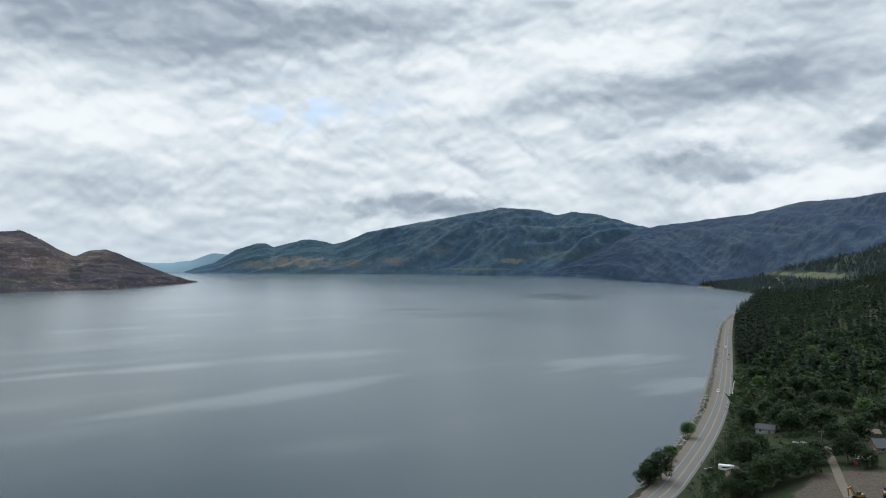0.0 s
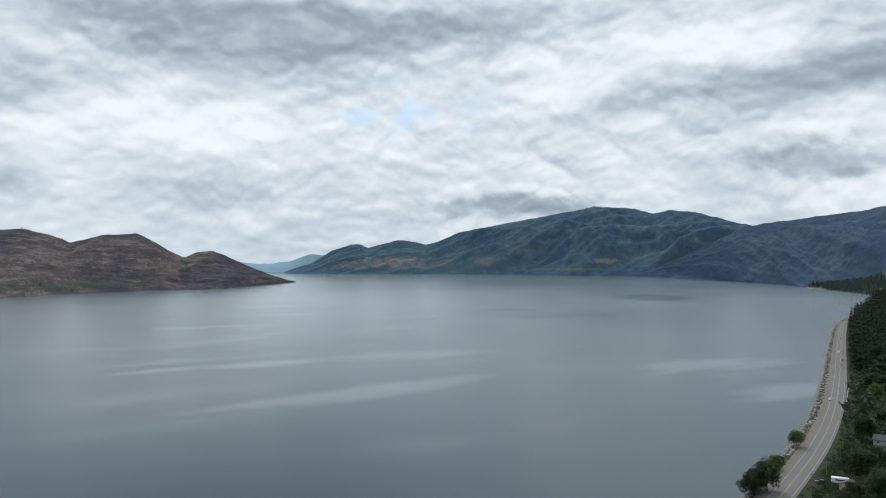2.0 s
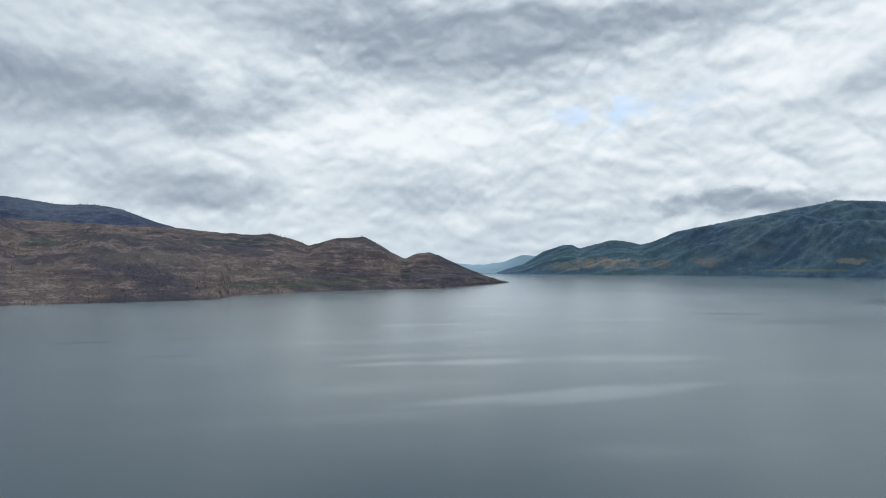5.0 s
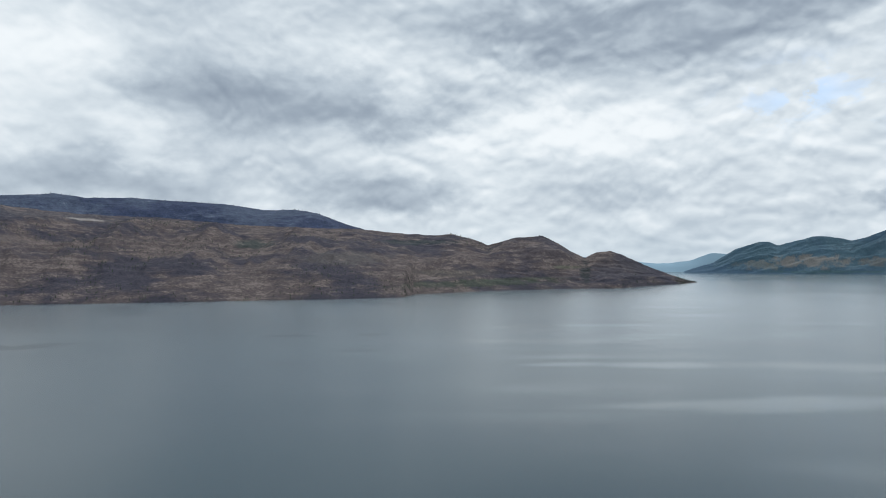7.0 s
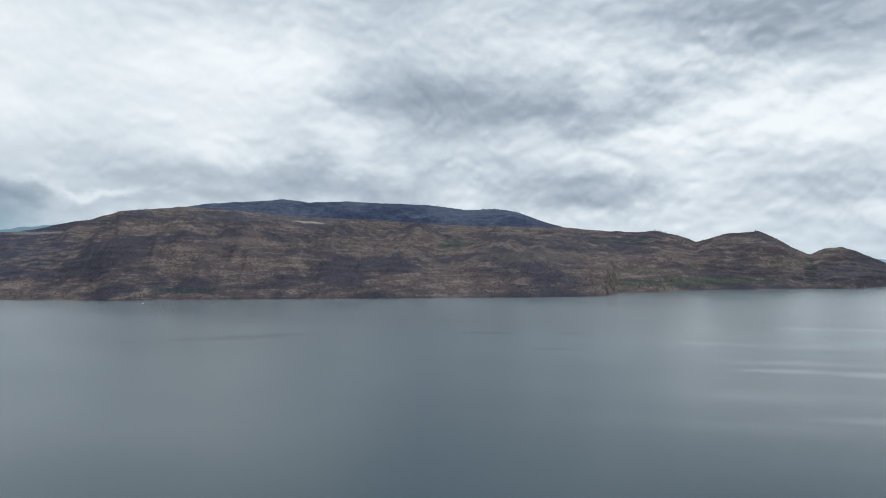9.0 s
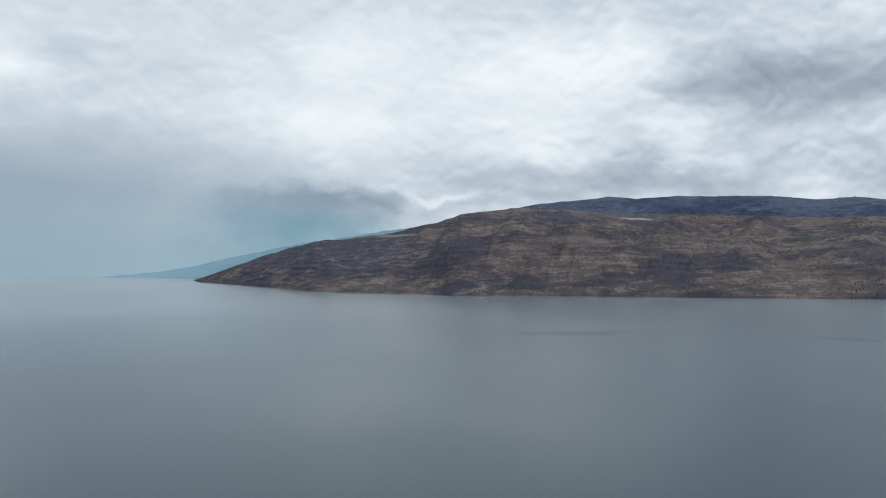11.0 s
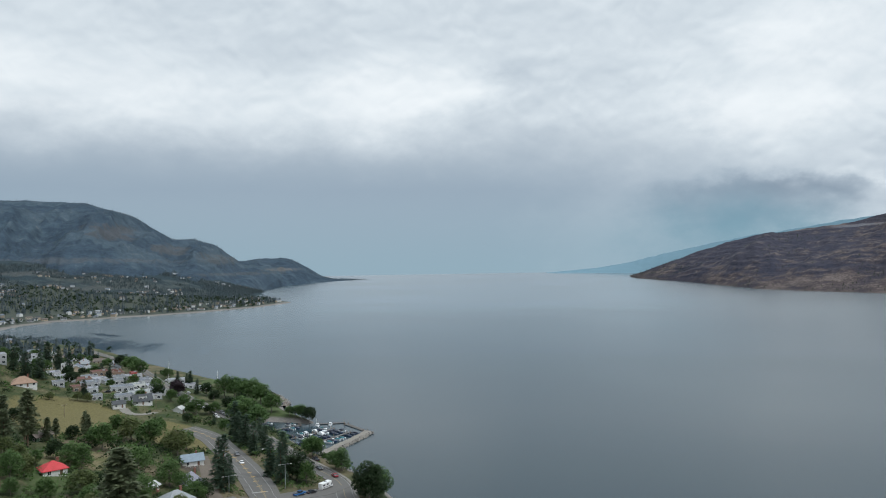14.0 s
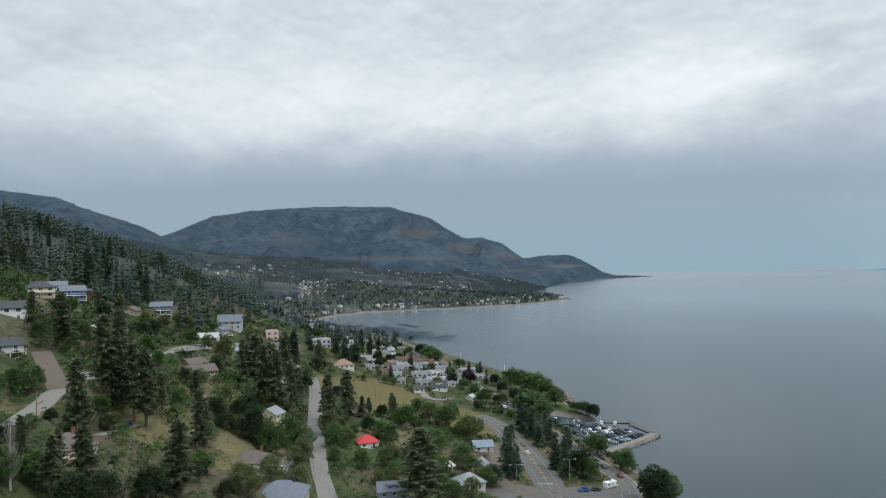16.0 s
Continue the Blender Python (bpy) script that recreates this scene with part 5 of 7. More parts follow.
NEAR_HOUSES = [
    (-175, -248, 21.5, 159, 8.2, 7.8, 1, "hip", "white", "red", "white wooden house with a bright red hip roof"),
    (-104, -191, 28.2, 140, 14, 11, 1, "hip", "beige", "slate", "bungalow with a blue-grey hip roof and dark chimney"),
    (-106, -214, 33.7, 146, 12, 9, 1, "hip", "white", "brown", "white bungalow with a brown hip roof"),
    (-132, -251, 36.4, 214, 7, 8, 2, "gable", "cream", "palegrey", "cream two-storey house with a pale metal roof"),
    (-47, -198, 50.8, 197, 11, 10, 1, "hip", "beige", "brown", "beige house with a worn brown hip roof"),
    (-146, -192, 17.6, 151, 10.5, 8, 2, "dormer", "bluegrey", "slate", "blue-grey house with a shed dormer"),
    (-189, -213, 14.8, 198, 5, 4.5, 1, "gable", "brick", "pale", "red brick outbuilding with a white metal roof"),
    (-186, -197, 13.3, 162, 10, 9, 1, "hip", "palegrey", "palegrey", "pale house with a grey hip roof"),
    (-238, -242, 9.6, 144, 9, 8, 1, "gable", "white", "bluemetal", "white house with a blue-grey metal roof and deck"),
    (-210, -214, 10.7, 156, 8, 8, 1, "hip", "palegrey", "lilac", "pale grey cottage with a steep grey roof"),
    (-209, -305, 21.1, 181, 8, 7, 1, "gable", "green", "brown", "dark green cottage with a brown roof"),
    (-324, -372, 12.4, 149, 11, 8, 1, "dormer", "white", "dark", "white house with a steep dark roof and dormer"),
    (-307, -373, 13.2, 151, 7, 6, 1, "gable", "white", "dark", "low white garage with a dark roof"),
]
SLOPE_HOUSES = [
    (-282, -428, 27.0, 157, 14, 12, 1, "hip", "white", "terracotta", "white house with a wide terracotta hip roof"),
    (-189, -395, 45.7, 179, 13, 10, 2, "hip", "white", "palegrey", "white house with long balconies and a grey roof"),
    (-179, -422, 54.6, 147, 14, 9, 1, "gable", "white", "pale", "long white bungalow with a pale roof"),
    (-215, -467, 57.5, 147, 16, 10, 2, "gable", "palegrey", "slate", "large grey house with a steep grey roof"),
    (-202, -453, 56.0, 216, 8, 7, 1, "gable", "palegrey", "slate", "grey gabled house wing"),
    (-166, -462, 70.5, 155, 13, 10, 2, "gable", "darkblue", "slate", "dark blue house with white decks"),
    (-137, -430, 72.8, 232, 9.5, 8, 1, "gable", "tan", "brown", "tan house with a brown gable roof"),
    (-56, -319, 79.0, 182, 16, 9, 2, "gable", "white", "dark", "large white house with a dark roof"),
    (-79, -380, 85.9, 173, 12, 9, 2, "hip", "cream", "dark", "cream house with a terrace above a wall"),
    (-100, -408, 83.3, 174, 12, 9, 2, "gable", "blue", "slate", "blue house with white balconies"),
    (-95, -424, 88.6, 172, 12, 8, 1, "gable", "palegrey", "slate", "low grey house on the slope"),
    (-116, -443, 84.5, 175, 5, 5, 1, "gable", "redwall", "dark", "small red-walled wooden house on the slope"),
    (-47, -279, 68.0, 190, 10, 8, 2, "gable", "palegrey", "dark", "grey house with decks and stairs"),
]
OTHER_HOUSES = [
    (-125, -310, 55.3, 198, 9, 8, 1, "gable", "brownwall", "brown", "brown house with a gable roof"),
    (-124, -301, 51.5, 178, 13, 9, 1, "gable", "brownwall", "brown", "long brown-roofed house with a red fence"),
    (-169, -313, 36.9, 212, 7, 8, 2, "gable", "white", "pale", "white house half hidden by pines"),
    (-83, -200, 39.0, 167, 3.2, 3, 1, "gable", "darkblue", "dark", "small dark garden shed"),
    (-92, -334, 71.1, 170, 6, 4, 1, "shed", "tan", "pale", "open carport with a pale metal roof"),
    (-330, -346, 7.4, 196, 5, 6, 1, "gable", "white", "pale", "small white gabled cottage"),
    (173, 379, 5.7, 325, 9, 7, 1, "gable", "grey", "dark", "grey house with white windows among trees"),
    (148, 330, 5.7, 356, 6, 5, 1, "gable", "grey", "brown", "grey-roofed outbuilding among trees"),
    (208, 479, 4.3, 337, 8, 7, 1, "hip", "brownwall", "rust", "cottage with a rust-red roof"),
    (196, 312, 13.5, 353, 13, 10, 1, "gable", "brownwall", "dark", "brown house with a wide dark roof"),
    (177, 299, 11.6, 334, 6, 4, 1, "shed", "redwall", "pale", "red shed with a white roof"),
    (125, 304, 4.6, 48, 4.5, 6, 1, "gable", "pink", "brown", "pale pink cottage beside the highway"),
    (715, 1380, 18.6, 333, 12, 9, 1, "gable", "brownwall", "rust", "house with a rust-red roof on the wooded slope"),
    (204, 337, 13.4, 349, 6, 5, 1, "gable", "brownwall", "brown", "small brown-roofed house in trees"),
]
for row in NEAR_HOUSES + SLOPE_HOUSES + OTHER_HOUSES:
    house(*row)


def shop(x, y, z, yaw, w, d, storeys, look_):
    """A flat-roofed building of the main street with a parapet and rows of windows."""
    root = new("commercial_building" if w > 11 else "shop")
    root.matrix_basis = pose(x, y, z - 0.3, 0, 0, yaw)
    wall = {"grey_red": "brownwall", "rust": "brick", "redwall": "redwall"}.get(look_, look_)
    words = {"white": "white flat-roofed", "palegrey": "pale grey flat-roofed", "grey": "grey flat-roofed", "redwall": "red-walled", "pink": "pale pink flat-roofed", "grey_red": "brown dark-red-roofed", "rust": "brick rust-roofed"}[look_]
    tagged(root, words + (" two-storey apartment block" if w > 25 else " building on the main street"), "building", "buildings of the main street")
    h = 3.2 * storeys
    box_part("wall", root, WALLS[wall], (-w / 2, w / 2, -d / 2, d / 2, -3, h))
    cover = {"grey_red": "rust", "rust": "rust", "white": "palegrey", "pink": "pale", "grey": "slate"}.get(look_, "lilac")
    box_part("roof", root, ROOFS[cover], (-w / 2 + 0.25, w / 2 - 0.25, -d / 2 + 0.25, d / 2 - 0.25, h, h + 0.15))
    t = 0.25
    box_part("parapet", root, WALLS[wall], (-w / 2, w / 2, -d / 2, -d / 2 + t, h, h + 0.6), (-w / 2, w / 2, d / 2 - t, d / 2, h, h + 0.6), (-w / 2, -w / 2 + t, -d / 2 + t, d / 2 - t, h, h + 0.6), (w / 2 - t, w / 2, -d / 2 + t, d / 2 - t, h, h + 0.6))
    box_part("roof_vent", root, METAL, (w * 0.15, w * 0.15 + 1.6, -0.8, 0.8, h + 0.15, h + 1.1))
    for s in range(storeys):
        count = max(2, int(w / 3.2))
        for i in range(count):
            window(root, -w / 2 + w * (i + 0.5) / count, -d / 2, 0.8 + 3.2 * s, 0, 1.8, 1.5)
        for side in (-1, 1):
            for q in (-0.3, 0, 0.3):
                window(root, side * w / 2, q * d, 0.8 + 3.2 * s, 90 * side, 1.4, 1.3)
    TAKEN.append((x, y, max(w, d) * 0.55))


STREET_BLOCKS = [
    (-340, -393, 13.4, 147, 18, 11, 1, "white"),
    (-341, -380, 12.2, 146, 12, 9, 1, "palegrey"),
    (-367, -426, 12.3, 144, 14, 10, 1, "white"),
    (-368, -467, 16.3, 150, 17, 14, 2, "grey_red"),
    (-395, -463, 11.6, 148, 6, 8, 2, "redwall"),
    (-355, -437, 16.3, 149, 18, 12, 1, "grey"),
    (-337, -406, 16.6, 145, 20, 12, 1, "grey"),
    (-337, -445, 19.7, 151, 14, 14, 1, "grey_red"),
    (-313, -418, 19.7, 151, 12, 12, 1, "grey_red"),
    (-317, -411, 18.2, 150, 12, 10, 1, "palegrey"),
    (-417, -511, 11.3, 149, 14, 10, 1, "rust"),
    (-474, -628, 9.7, 138, 24, 9, 1, "white"),
]
STREET_CORNERS = [
    (-387, -530, 16.6, 204, 7, 9, 2, "white"),
    (-414, -608, 18.1, 146, 12, 9, 2, "palegrey"),
    (-306, -428, 23.2, 152, 10, 9, 1, "grey"),
    (-281, -462, 38.9, 152, 28, 14, 2, "palegrey"),
    (-243, -460, 48.0, 162, 12, 10, 2, "pink"),
    (-236, -445, 43.3, 157, 18, 10, 1, "palegrey"),
    (-308, -394, 16.2, 150, 9, 8, 1, "grey"),
    (-321, -445, 24.1, 154, 12, 8, 1, "palegrey"),
]
for x, y, z, yaw, w, d, storeys, look_ in STREET_BLOCKS + STREET_CORNERS:
    shop(x, y, z, yaw + rng.uniform(-7, 7), w * 0.72, d * 0.85, storeys, look_)
TOWN_KINDS = [("gable", "palegrey", "slate"), ("gable", "grey", "dark"), ("hip", "white", "slate"), ("gable", "beige", "brown"), ("gable", "tan", "palegrey"), ("gable", "white", "slate"), ("hip", "grey", "palegrey")]
made = 0
for _ in range(3000):
    x, y = rng.uniform(-520, -322), rng.uniform(-680, -385)
    if made >= 46 or not 40 < float(inland_at(x, y)) < 150 or not clear_of_roads(x, y, 6) or not free(x, y, 3.2) or ((x + 255) / 52) ** 2 + ((y + 358) / 42) ** 2 < 1:
        continue
    if y > -520:
        shop(x, y, float(ground_at(x, y)), 148 + rng.uniform(-6, 6), rng.uniform(8, 13), rng.uniform(8, 11), 1, rng.choice(("grey", "palegrey", "grey_red", "grey")))
        made += 1
        continue
    roof, wall, cover = rng.choice(TOWN_KINDS)
    house(x, y, float(ground_at(x, y)), math.degrees(math.atan2(-x, y)) + rng.choice((0, 90)) + rng.uniform(-10, 10), rng.uniform(8, 12), rng.uniform(7, 9), 1, roof, wall, cover, {"slate": "town house with a grey shingle roof", "dark": "grey town house with a dark roof", "brown": "beige town house with a brown roof", "palegrey": "low town building with a pale roof", }[cover])
    made += 1


# ---------------------------------------------------------------- vehicles
def paint(name, colour, metal=0.0):
    return material("car_" + name, lambda k: bsdf(k, k.mix(k.noise(k.add("ShaderNodeTexCoord").outputs["Object"], 1.2, 3.0), tuple(0.85 * c for c in colour), colour), 0.28, metal, None, 0.5))


PAINTS = {k: paint(k, c) for k, c in {"blue": (0.02, 0.10, 0.26), "black": (0.015, 0.016, 0.02), "white": (0.72, 0.72, 0.71), "red": (0.22, 0.02, 0.03), "grey": (0.12, 0.12, 0.13), "silver": (0.42, 0.43, 0.44), "darkgreen": (0.025, 0.05, 0.05), "yellow": (0.26, 0.15, 0.03)}.items()}
RUBBER = plain("rubber", (0.02, 0.02, 0.02), 0.9, 0.0, 0.1)
LAMP_GLASS = plain("lamp_glass", (0.60, 0.60, 0.58), 0.15, 0.0, 0.05)
TAIL_GLASS = plain("tail_glass", (0.35, 0.02, 0.02), 0.2, 0.0, 0.05)


def loft(bm, sections):
    """Rings of equal length joined into a closed skin."""
    rows = [[bm.verts.new(c) for c in ring] for ring in sections]
    for a, b in zip(rows[:-1], rows[1:]):
        for i in range(len(a)):
            j = (i + 1) % len(a)
            bm.faces.new((a[i], a[j], b[j], b[i]))
    bm.faces.new(rows[0][::-1])
    bm.faces.new(rows[-1])


def shell(profile, width, tuck=0.12):
    """A body from a side outline: x along, z up, rounded in towards its flanks."""
    bm = bmesh.new()
    w = width / 2
    cx = sum(p[0] for p in profile) / len(profile)
    cz = sum(p[1] for p in profile) / len(profile)
    rings = []
    for s, k in ((-1.0, 1 - tuck), (-0.86, 1.0), (0.86, 1.0), (1.0, 1 - tuck)):
        rings.append([(cx + (px - cx) * (1 - (1 - k) * 0.4), s * w, cz + (pz - cz) * k) for px, pz in profile])
    loft(bm, rings)
    bmesh.ops.recalc_face_normals(bm, faces=bm.faces)
    return bm


def wheel(parent, x, y, r=0.34):
    m = pose(x, y, r)
    for key, name, mat, rr, half in (("tyre", "wheel", RUBBER, r, 0.12), ("rim", "rim", METAL, r * 0.6, 0.135)):
        if (key, r) not in SHARED:
            bm = bmesh.new()
            bmesh.ops.create_cone(bm, cap_ends=True, segments=14, radius1=rr, radius2=rr, depth=half * 2, matrix=Matrix.Rotation(radians(90), 4, "X"))
            me = bpy.data.meshes.new(name)
            bm.to_mesh(me)
            bm.free()
            me.materials.append(mat)
            SHARED[(key, r)] = me
        ob = new(name, SHARED[(key, r)])
        ob.parent = parent
        ob.matrix_basis = m
        parent, m = ob, Matrix.Identity(4)


CAR_SHAPES = {
    # length, width, lower body outline, cabin outline, wheel positions and radius
    "car": (1.8, [(-2.2, 0.35), (2.2, 0.35), (2.25, 0.72), (1.2, 0.92), (-1.9, 0.98), (-2.25, 0.85)], [(-1.75, 0.9), (0.95, 0.9), (0.35, 1.42), (-1.1, 1.45)], (1.38, -1.35, 0.33)),
    "suv": (1.9, [(-2.3, 0.4), (2.3, 0.4), (2.35, 0.85), (1.3, 1.08), (-2.2, 1.1), (-2.35, 0.9)], [(-2.2, 1.05), (1.1, 1.05), (0.55, 1.72), (-2.0, 1.74)], (1.45, -1.4, 0.37)),
    "pickup": (1.95, [(-2.75, 0.5), (2.75, 0.5), (2.8, 0.95), (1.5, 1.15), (-2.75, 1.15), (-2.8, 0.9)], [(-0.75, 1.1), (1.3, 1.1), (0.75, 1.82), (-0.6, 1.84)], (1.75, -1.75, 0.4)),
    "motorhome": (2.3, [(-3.3, 0.5), (3.3, 0.5), (3.35, 1.1), (2.5, 1.25), (2.45, 2.1), (2.7, 2.2), (2.7, 2.95), (-3.3, 2.95)], [(2.42, 1.2), (2.95, 1.18), (2.6, 1.9), (2.42, 1.95)], (2.2, -1.9, 0.4)),
    "trailer": (2.3, [(-3.4, 0.55), (3.3, 0.55), (3.45, 1.2), (3.2, 2.6), (2.6, 2.75), (-3.2, 2.75), (-3.4, 2.4)], [(-2.2, 1.5), (2.4, 1.5), (2.4, 2.1), (-2.2, 2.1)], (0.5, -0.5, 0.36)),
}
VEHICLE_WORDS = {"car": "car with dark windows on the asphalt", "suv": "estate car parked beside the drive", "pickup": "pickup truck with dark windows on the road", "motorhome": "motorhome with a high body on the road", "trailer": "travel trailer parked on the grass"}
FIRST_CARS = {}


def vehicle(kind, colour):
    width, low, cabin, (fx, rx, r) = CAR_SHAPES[kind]
    root = new({"suv": "car", "trailer": "travel_trailer"}.get(kind, kind))
    tagged(root, colour.replace("dark", "dark ") + " " + VEHICLE_WORDS[kind], {"suv": "car", "pickup": "pickup truck"}.get(kind, kind), "vehicles about the town")
    part("body", shell(low, width), PAINTS[colour], root)
    part("cabin_glass", shell(cabin, width * (1.01 if kind in ("trailer", "motorhome") else 0.86)), GLASS, root)
    if kind in ("car", "suv", "pickup"):
        (ax, az), (bx, bz) = cabin[2], cabin[3]
        box_part("roof", root, PAINTS[colour], (bx - 0.05, ax + 0.02, -width * 0.38, width * 0.38, az - 0.02, bz + 0.03))
    if kind == "motorhome":
        for sy in (-1, 1):
            y0 = sy * width / 2
            for x0, x1 in ((-2.6, -1.3), (-0.4, 0.7)):
                box_part("side_window", root, GLASS, (x0, x1, y0 - 0.02, y0 + 0.02, 1.75, 2.35))
            box_part("stripe", root, PAINTS["grey"], (-3.2, 2.3, y0 - 0.015, y0 + 0.015, 1.05, 1.25))
        box_part("roof_unit", root, METAL, (-0.6, 0.5, -0.4, 0.4, 2.94, 3.2))
    if kind == "pickup":
        box_part("cargo_bed", root, DARK_PAINT, (-2.6, -0.85, -0.8, 0.8, 1.1, 1.165))
    for sx in (fx, rx):
        for sy in (-1, 1):
            wheel(root, sx, sy * (width / 2 - 0.12), r)
    nose, tail = max(p[0] for p in low), min(p[0] for p in low)
    for sy in (-1, 1):
        y0 = sy * width * 0.36
        box_part("headlight", root, LAMP_GLASS, (nose - 0.12, nose + 0.01, y0 - 0.16, y0 + 0.16, 0.66, 0.80))
        box_part("tail_light", root, TAIL_GLASS, (tail - 0.01, tail + 0.1, y0 - 0.14, y0 + 0.14, 0.72, 0.88))
    return root


ROAD_TOP = {name: ROAD_LOOK[name][2] for name in ROADS}


def road_under(x, y):
    """The nearest road: its bearing there, its distance and the height of its top."""
    best = (1e9, 0.0, 0.0)
    for name, line in LINES.items():
        d = np.hypot(line[:, 0] - x, line[:, 1] - y)
        i = int(np.argmin(d))
        if d[i] < best[0]:
            j = min(i, len(line) - 2)
            top = ROAD_TOP[name] if d[i] < ROADS[name][0] else 0.0
            best = (d[i], math.degrees(math.atan2(line[j + 1, 1] - line[j, 1], line[j + 1, 0] - line[j, 0])), top)
    return best


street = LINES["beach_avenue"]
kerb = side_of(street)
PARKED = []
for i in range(len(street)):
    if -470 < street[i, 1] < -318 and i % 3 == 0 and rng.random() < 0.6:
        x, y = street[i] + kerb[i] * rng.choice((-5.2, 5.2))
        PARKED.append((x, y, "car", rng.choice(("white", "silver", "grey", "black", "red"))))
for x, y, kind, colour in [
    (-231.2, -177.1, "pickup", "blue"),
    (-237.1, -175.4, "car", "black"),
    (-246.5, -175.4, "motorhome", "white"),
    (-262.7, -181.8, "car", "red"),
    (-269.4, -194.9, "car", "black"),
    (-281.6, -205.8, "pickup", "black"),
    (-267.2, -242.2, "car", "grey"),
    (-255.6, -228.9, "car", "white"),
    (-114.5, -211.0, "car", "white"),
    (-349.0, -405.5, "car", "white"),
    (-353.5, -413.0, "car", "grey"),
    (-327.5, -398.0, "car", "silver"),
    (-324.0, -404.0, "car", "black"),
    (-390.0, -446.0, "car", "white"),
    (-383.0, -440.0, "car", "silver"),
    (-67.8, -218.5, "suv", "darkgreen"),
    (-352.1, -352.4, "car", "white"),
    (-347.8, -343.8, "car", "silver"),
    (-347.9, -337.9, "car", "black"),
    (-336.4, -320.6, "car", "white"),
    (-345.2, -324.9, "car", "silver"),
] + [
    (-342.3, -319.6, "car", "grey"),
    (-342.4, -351.6, "car", "white"),
    (-376.0, -363.2, "car", "black"),
    (-426.0, -477.8, "car", "silver"),
    (-460.6, -531.6, "car", "white"),
    (-206.0, -448.9, "car", "white"),
    (197.4, 506.9, "pickup", "white"),
    (306.2, 764.9, "motorhome", "white"),
    (288.8, 713.0, "car", "black"),
    (273.1, 675.6, "car", "red"),
    (367.2, 909.2, "car", "grey"),
    (389.4, 962.3, "car", "black"),
    (118.6, 315.4, "car", "black"),
    (125.3, 313.1, "trailer", "white"),
] + PARKED:
    off, bearing, top = road_under(x, y)
    if off > 7:
        bearing = -18 if y > 0 else bearing + 65 + rng.uniform(-20, 20)
    m = pose(x, y, float(ground_at(x, y)) + top + 0.01, 0, 0, bearing + (180 if rng.random() < 0.5 else 0))
    if (kind, colour) not in FIRST_CARS:
        ob = FIRST_CARS[(kind, colour)] = vehicle(kind, colour)
        ob.matrix_basis = m
    else:
        copy_thing(FIRST_CARS[(kind, colour)], m)
    TAKEN.append((x, y, 3))


def excavator(x, y, yaw, colour):
    root = new("excavator")
    root.matrix_basis = pose(x, y, float(ground_at(x, y)), 0, 0, yaw)
    tagged(root, "yellow tracked excavator at rest in the gravel pit", "excavator", "machines in the pit")
    for s in (-1, 1):
        part("track", shell([(-1.7, 0.0), (1.7, 0.0), (2.0, 0.45), (1.7, 0.9), (-1.7, 0.9), (-2.0, 0.45)], 0.55), RUBBER, root).location = (0, s * 1.1, 0)
    part("body", shell([(-1.9, 1.0), (1.4, 1.0), (1.4, 1.9), (-1.4, 2.0), (-1.9, 1.7)], 2.4), PAINTS[colour], root)
    part("cab", shell([(0.1, 1.9), (1.5, 1.9), (1.3, 2.9), (0.2, 2.95)], 1.0), GLASS, root).location = (0, 0.6, 0)
    part("boom", shell([(1.2, 1.6), (1.7, 1.5), (4.0, 4.4), (5.4, 4.2), (5.4, 4.6), (3.9, 4.9)], 0.4), PAINTS[colour], root)
    part("arm", shell([(5.1, 4.6), (5.6, 4.5), (5.0, 1.4), (4.7, 1.4)], 0.32), PAINTS[colour], root)
    part("bucket", shell([(4.2, 0.5), (5.2, 0.4), (5.2, 1.4), (4.6, 1.5)], 1.0), METAL, root)
    TAKEN.append((x, y, 5))


excavator(149, 254, 200, "yellow")
excavator(158, 252, 60, "yellow")


# ---------------------------------------------------------------- marina
HULL_WHITE, HULL_BLUE, CANVAS, TEAL = plain("white_hull", (0.70, 0.71, 0.72), 0.3, 0.0, 0.05), plain("navy_hull", (0.03, 0.05, 0.10), 0.3, 0.0, 0.05), plain("dark_canvas", (0.03, 0.035, 0.05), 0.9, 0.0, 0.2), plain("teal_canvas", (0.03, 0.12, 0.14), 0.9, 0.0, 0.2)
PLANKS = plain("dock_planks", (0.105, 0.098, 0.092), 0.9, 0.0, 0.3, 1.2)


def boat(hull_mat, cover_mat, words):
    """A motor boat that points along x: hull, deck, screen, cover and motor."""
    root = new("motor_boat")
    tagged(root, words + " moored in the marina", "boat", "boats in the marina")
    bm = bmesh.new()
    rings = []
    for x, w, keel in ((-3.2, 1.15, -0.25), (-1.0, 1.25, -0.3), (1.2, 1.1, -0.25), (2.6, 0.6, -0.1), (3.4, 0.06, 0.35)):
        rings.append([(x, -w, 0.85), (x, -w * 0.85, 0.1), (x, 0, keel), (x, w * 0.85, 0.1), (x, w, 0.85)])
    loft(bm, rings)
    bmesh.ops.recalc_face_normals(bm, faces=bm.faces)
    part("hull", bm, hull_mat, root)
    box_part("cockpit", root, DECKING, (-2.7, 0.6, -0.85, 0.85, 0.84, 0.90))
    part("windscreen", shell([(0.2, 0.85), (1.3, 0.85), (0.6, 1.45), (0.3, 1.45)], 1.7), GLASS, root)
    part("cover", shell([(-2.4, 0.9), (0.3, 0.9), (0.3, 1.9), (-1.9, 1.8)] if "canopy" in words else [(-2.9, 0.86), (0.4, 0.86), (0.2, 1.3), (-2.6, 1.1)], 1.9), cover_mat, root)
    part("outboard_motor", shell([(-3.6, 0.1), (-3.2, 0.1), (-3.15, 1.2), (-3.6, 1.1)], 0.4), DARK_PAINT, root)
    return root


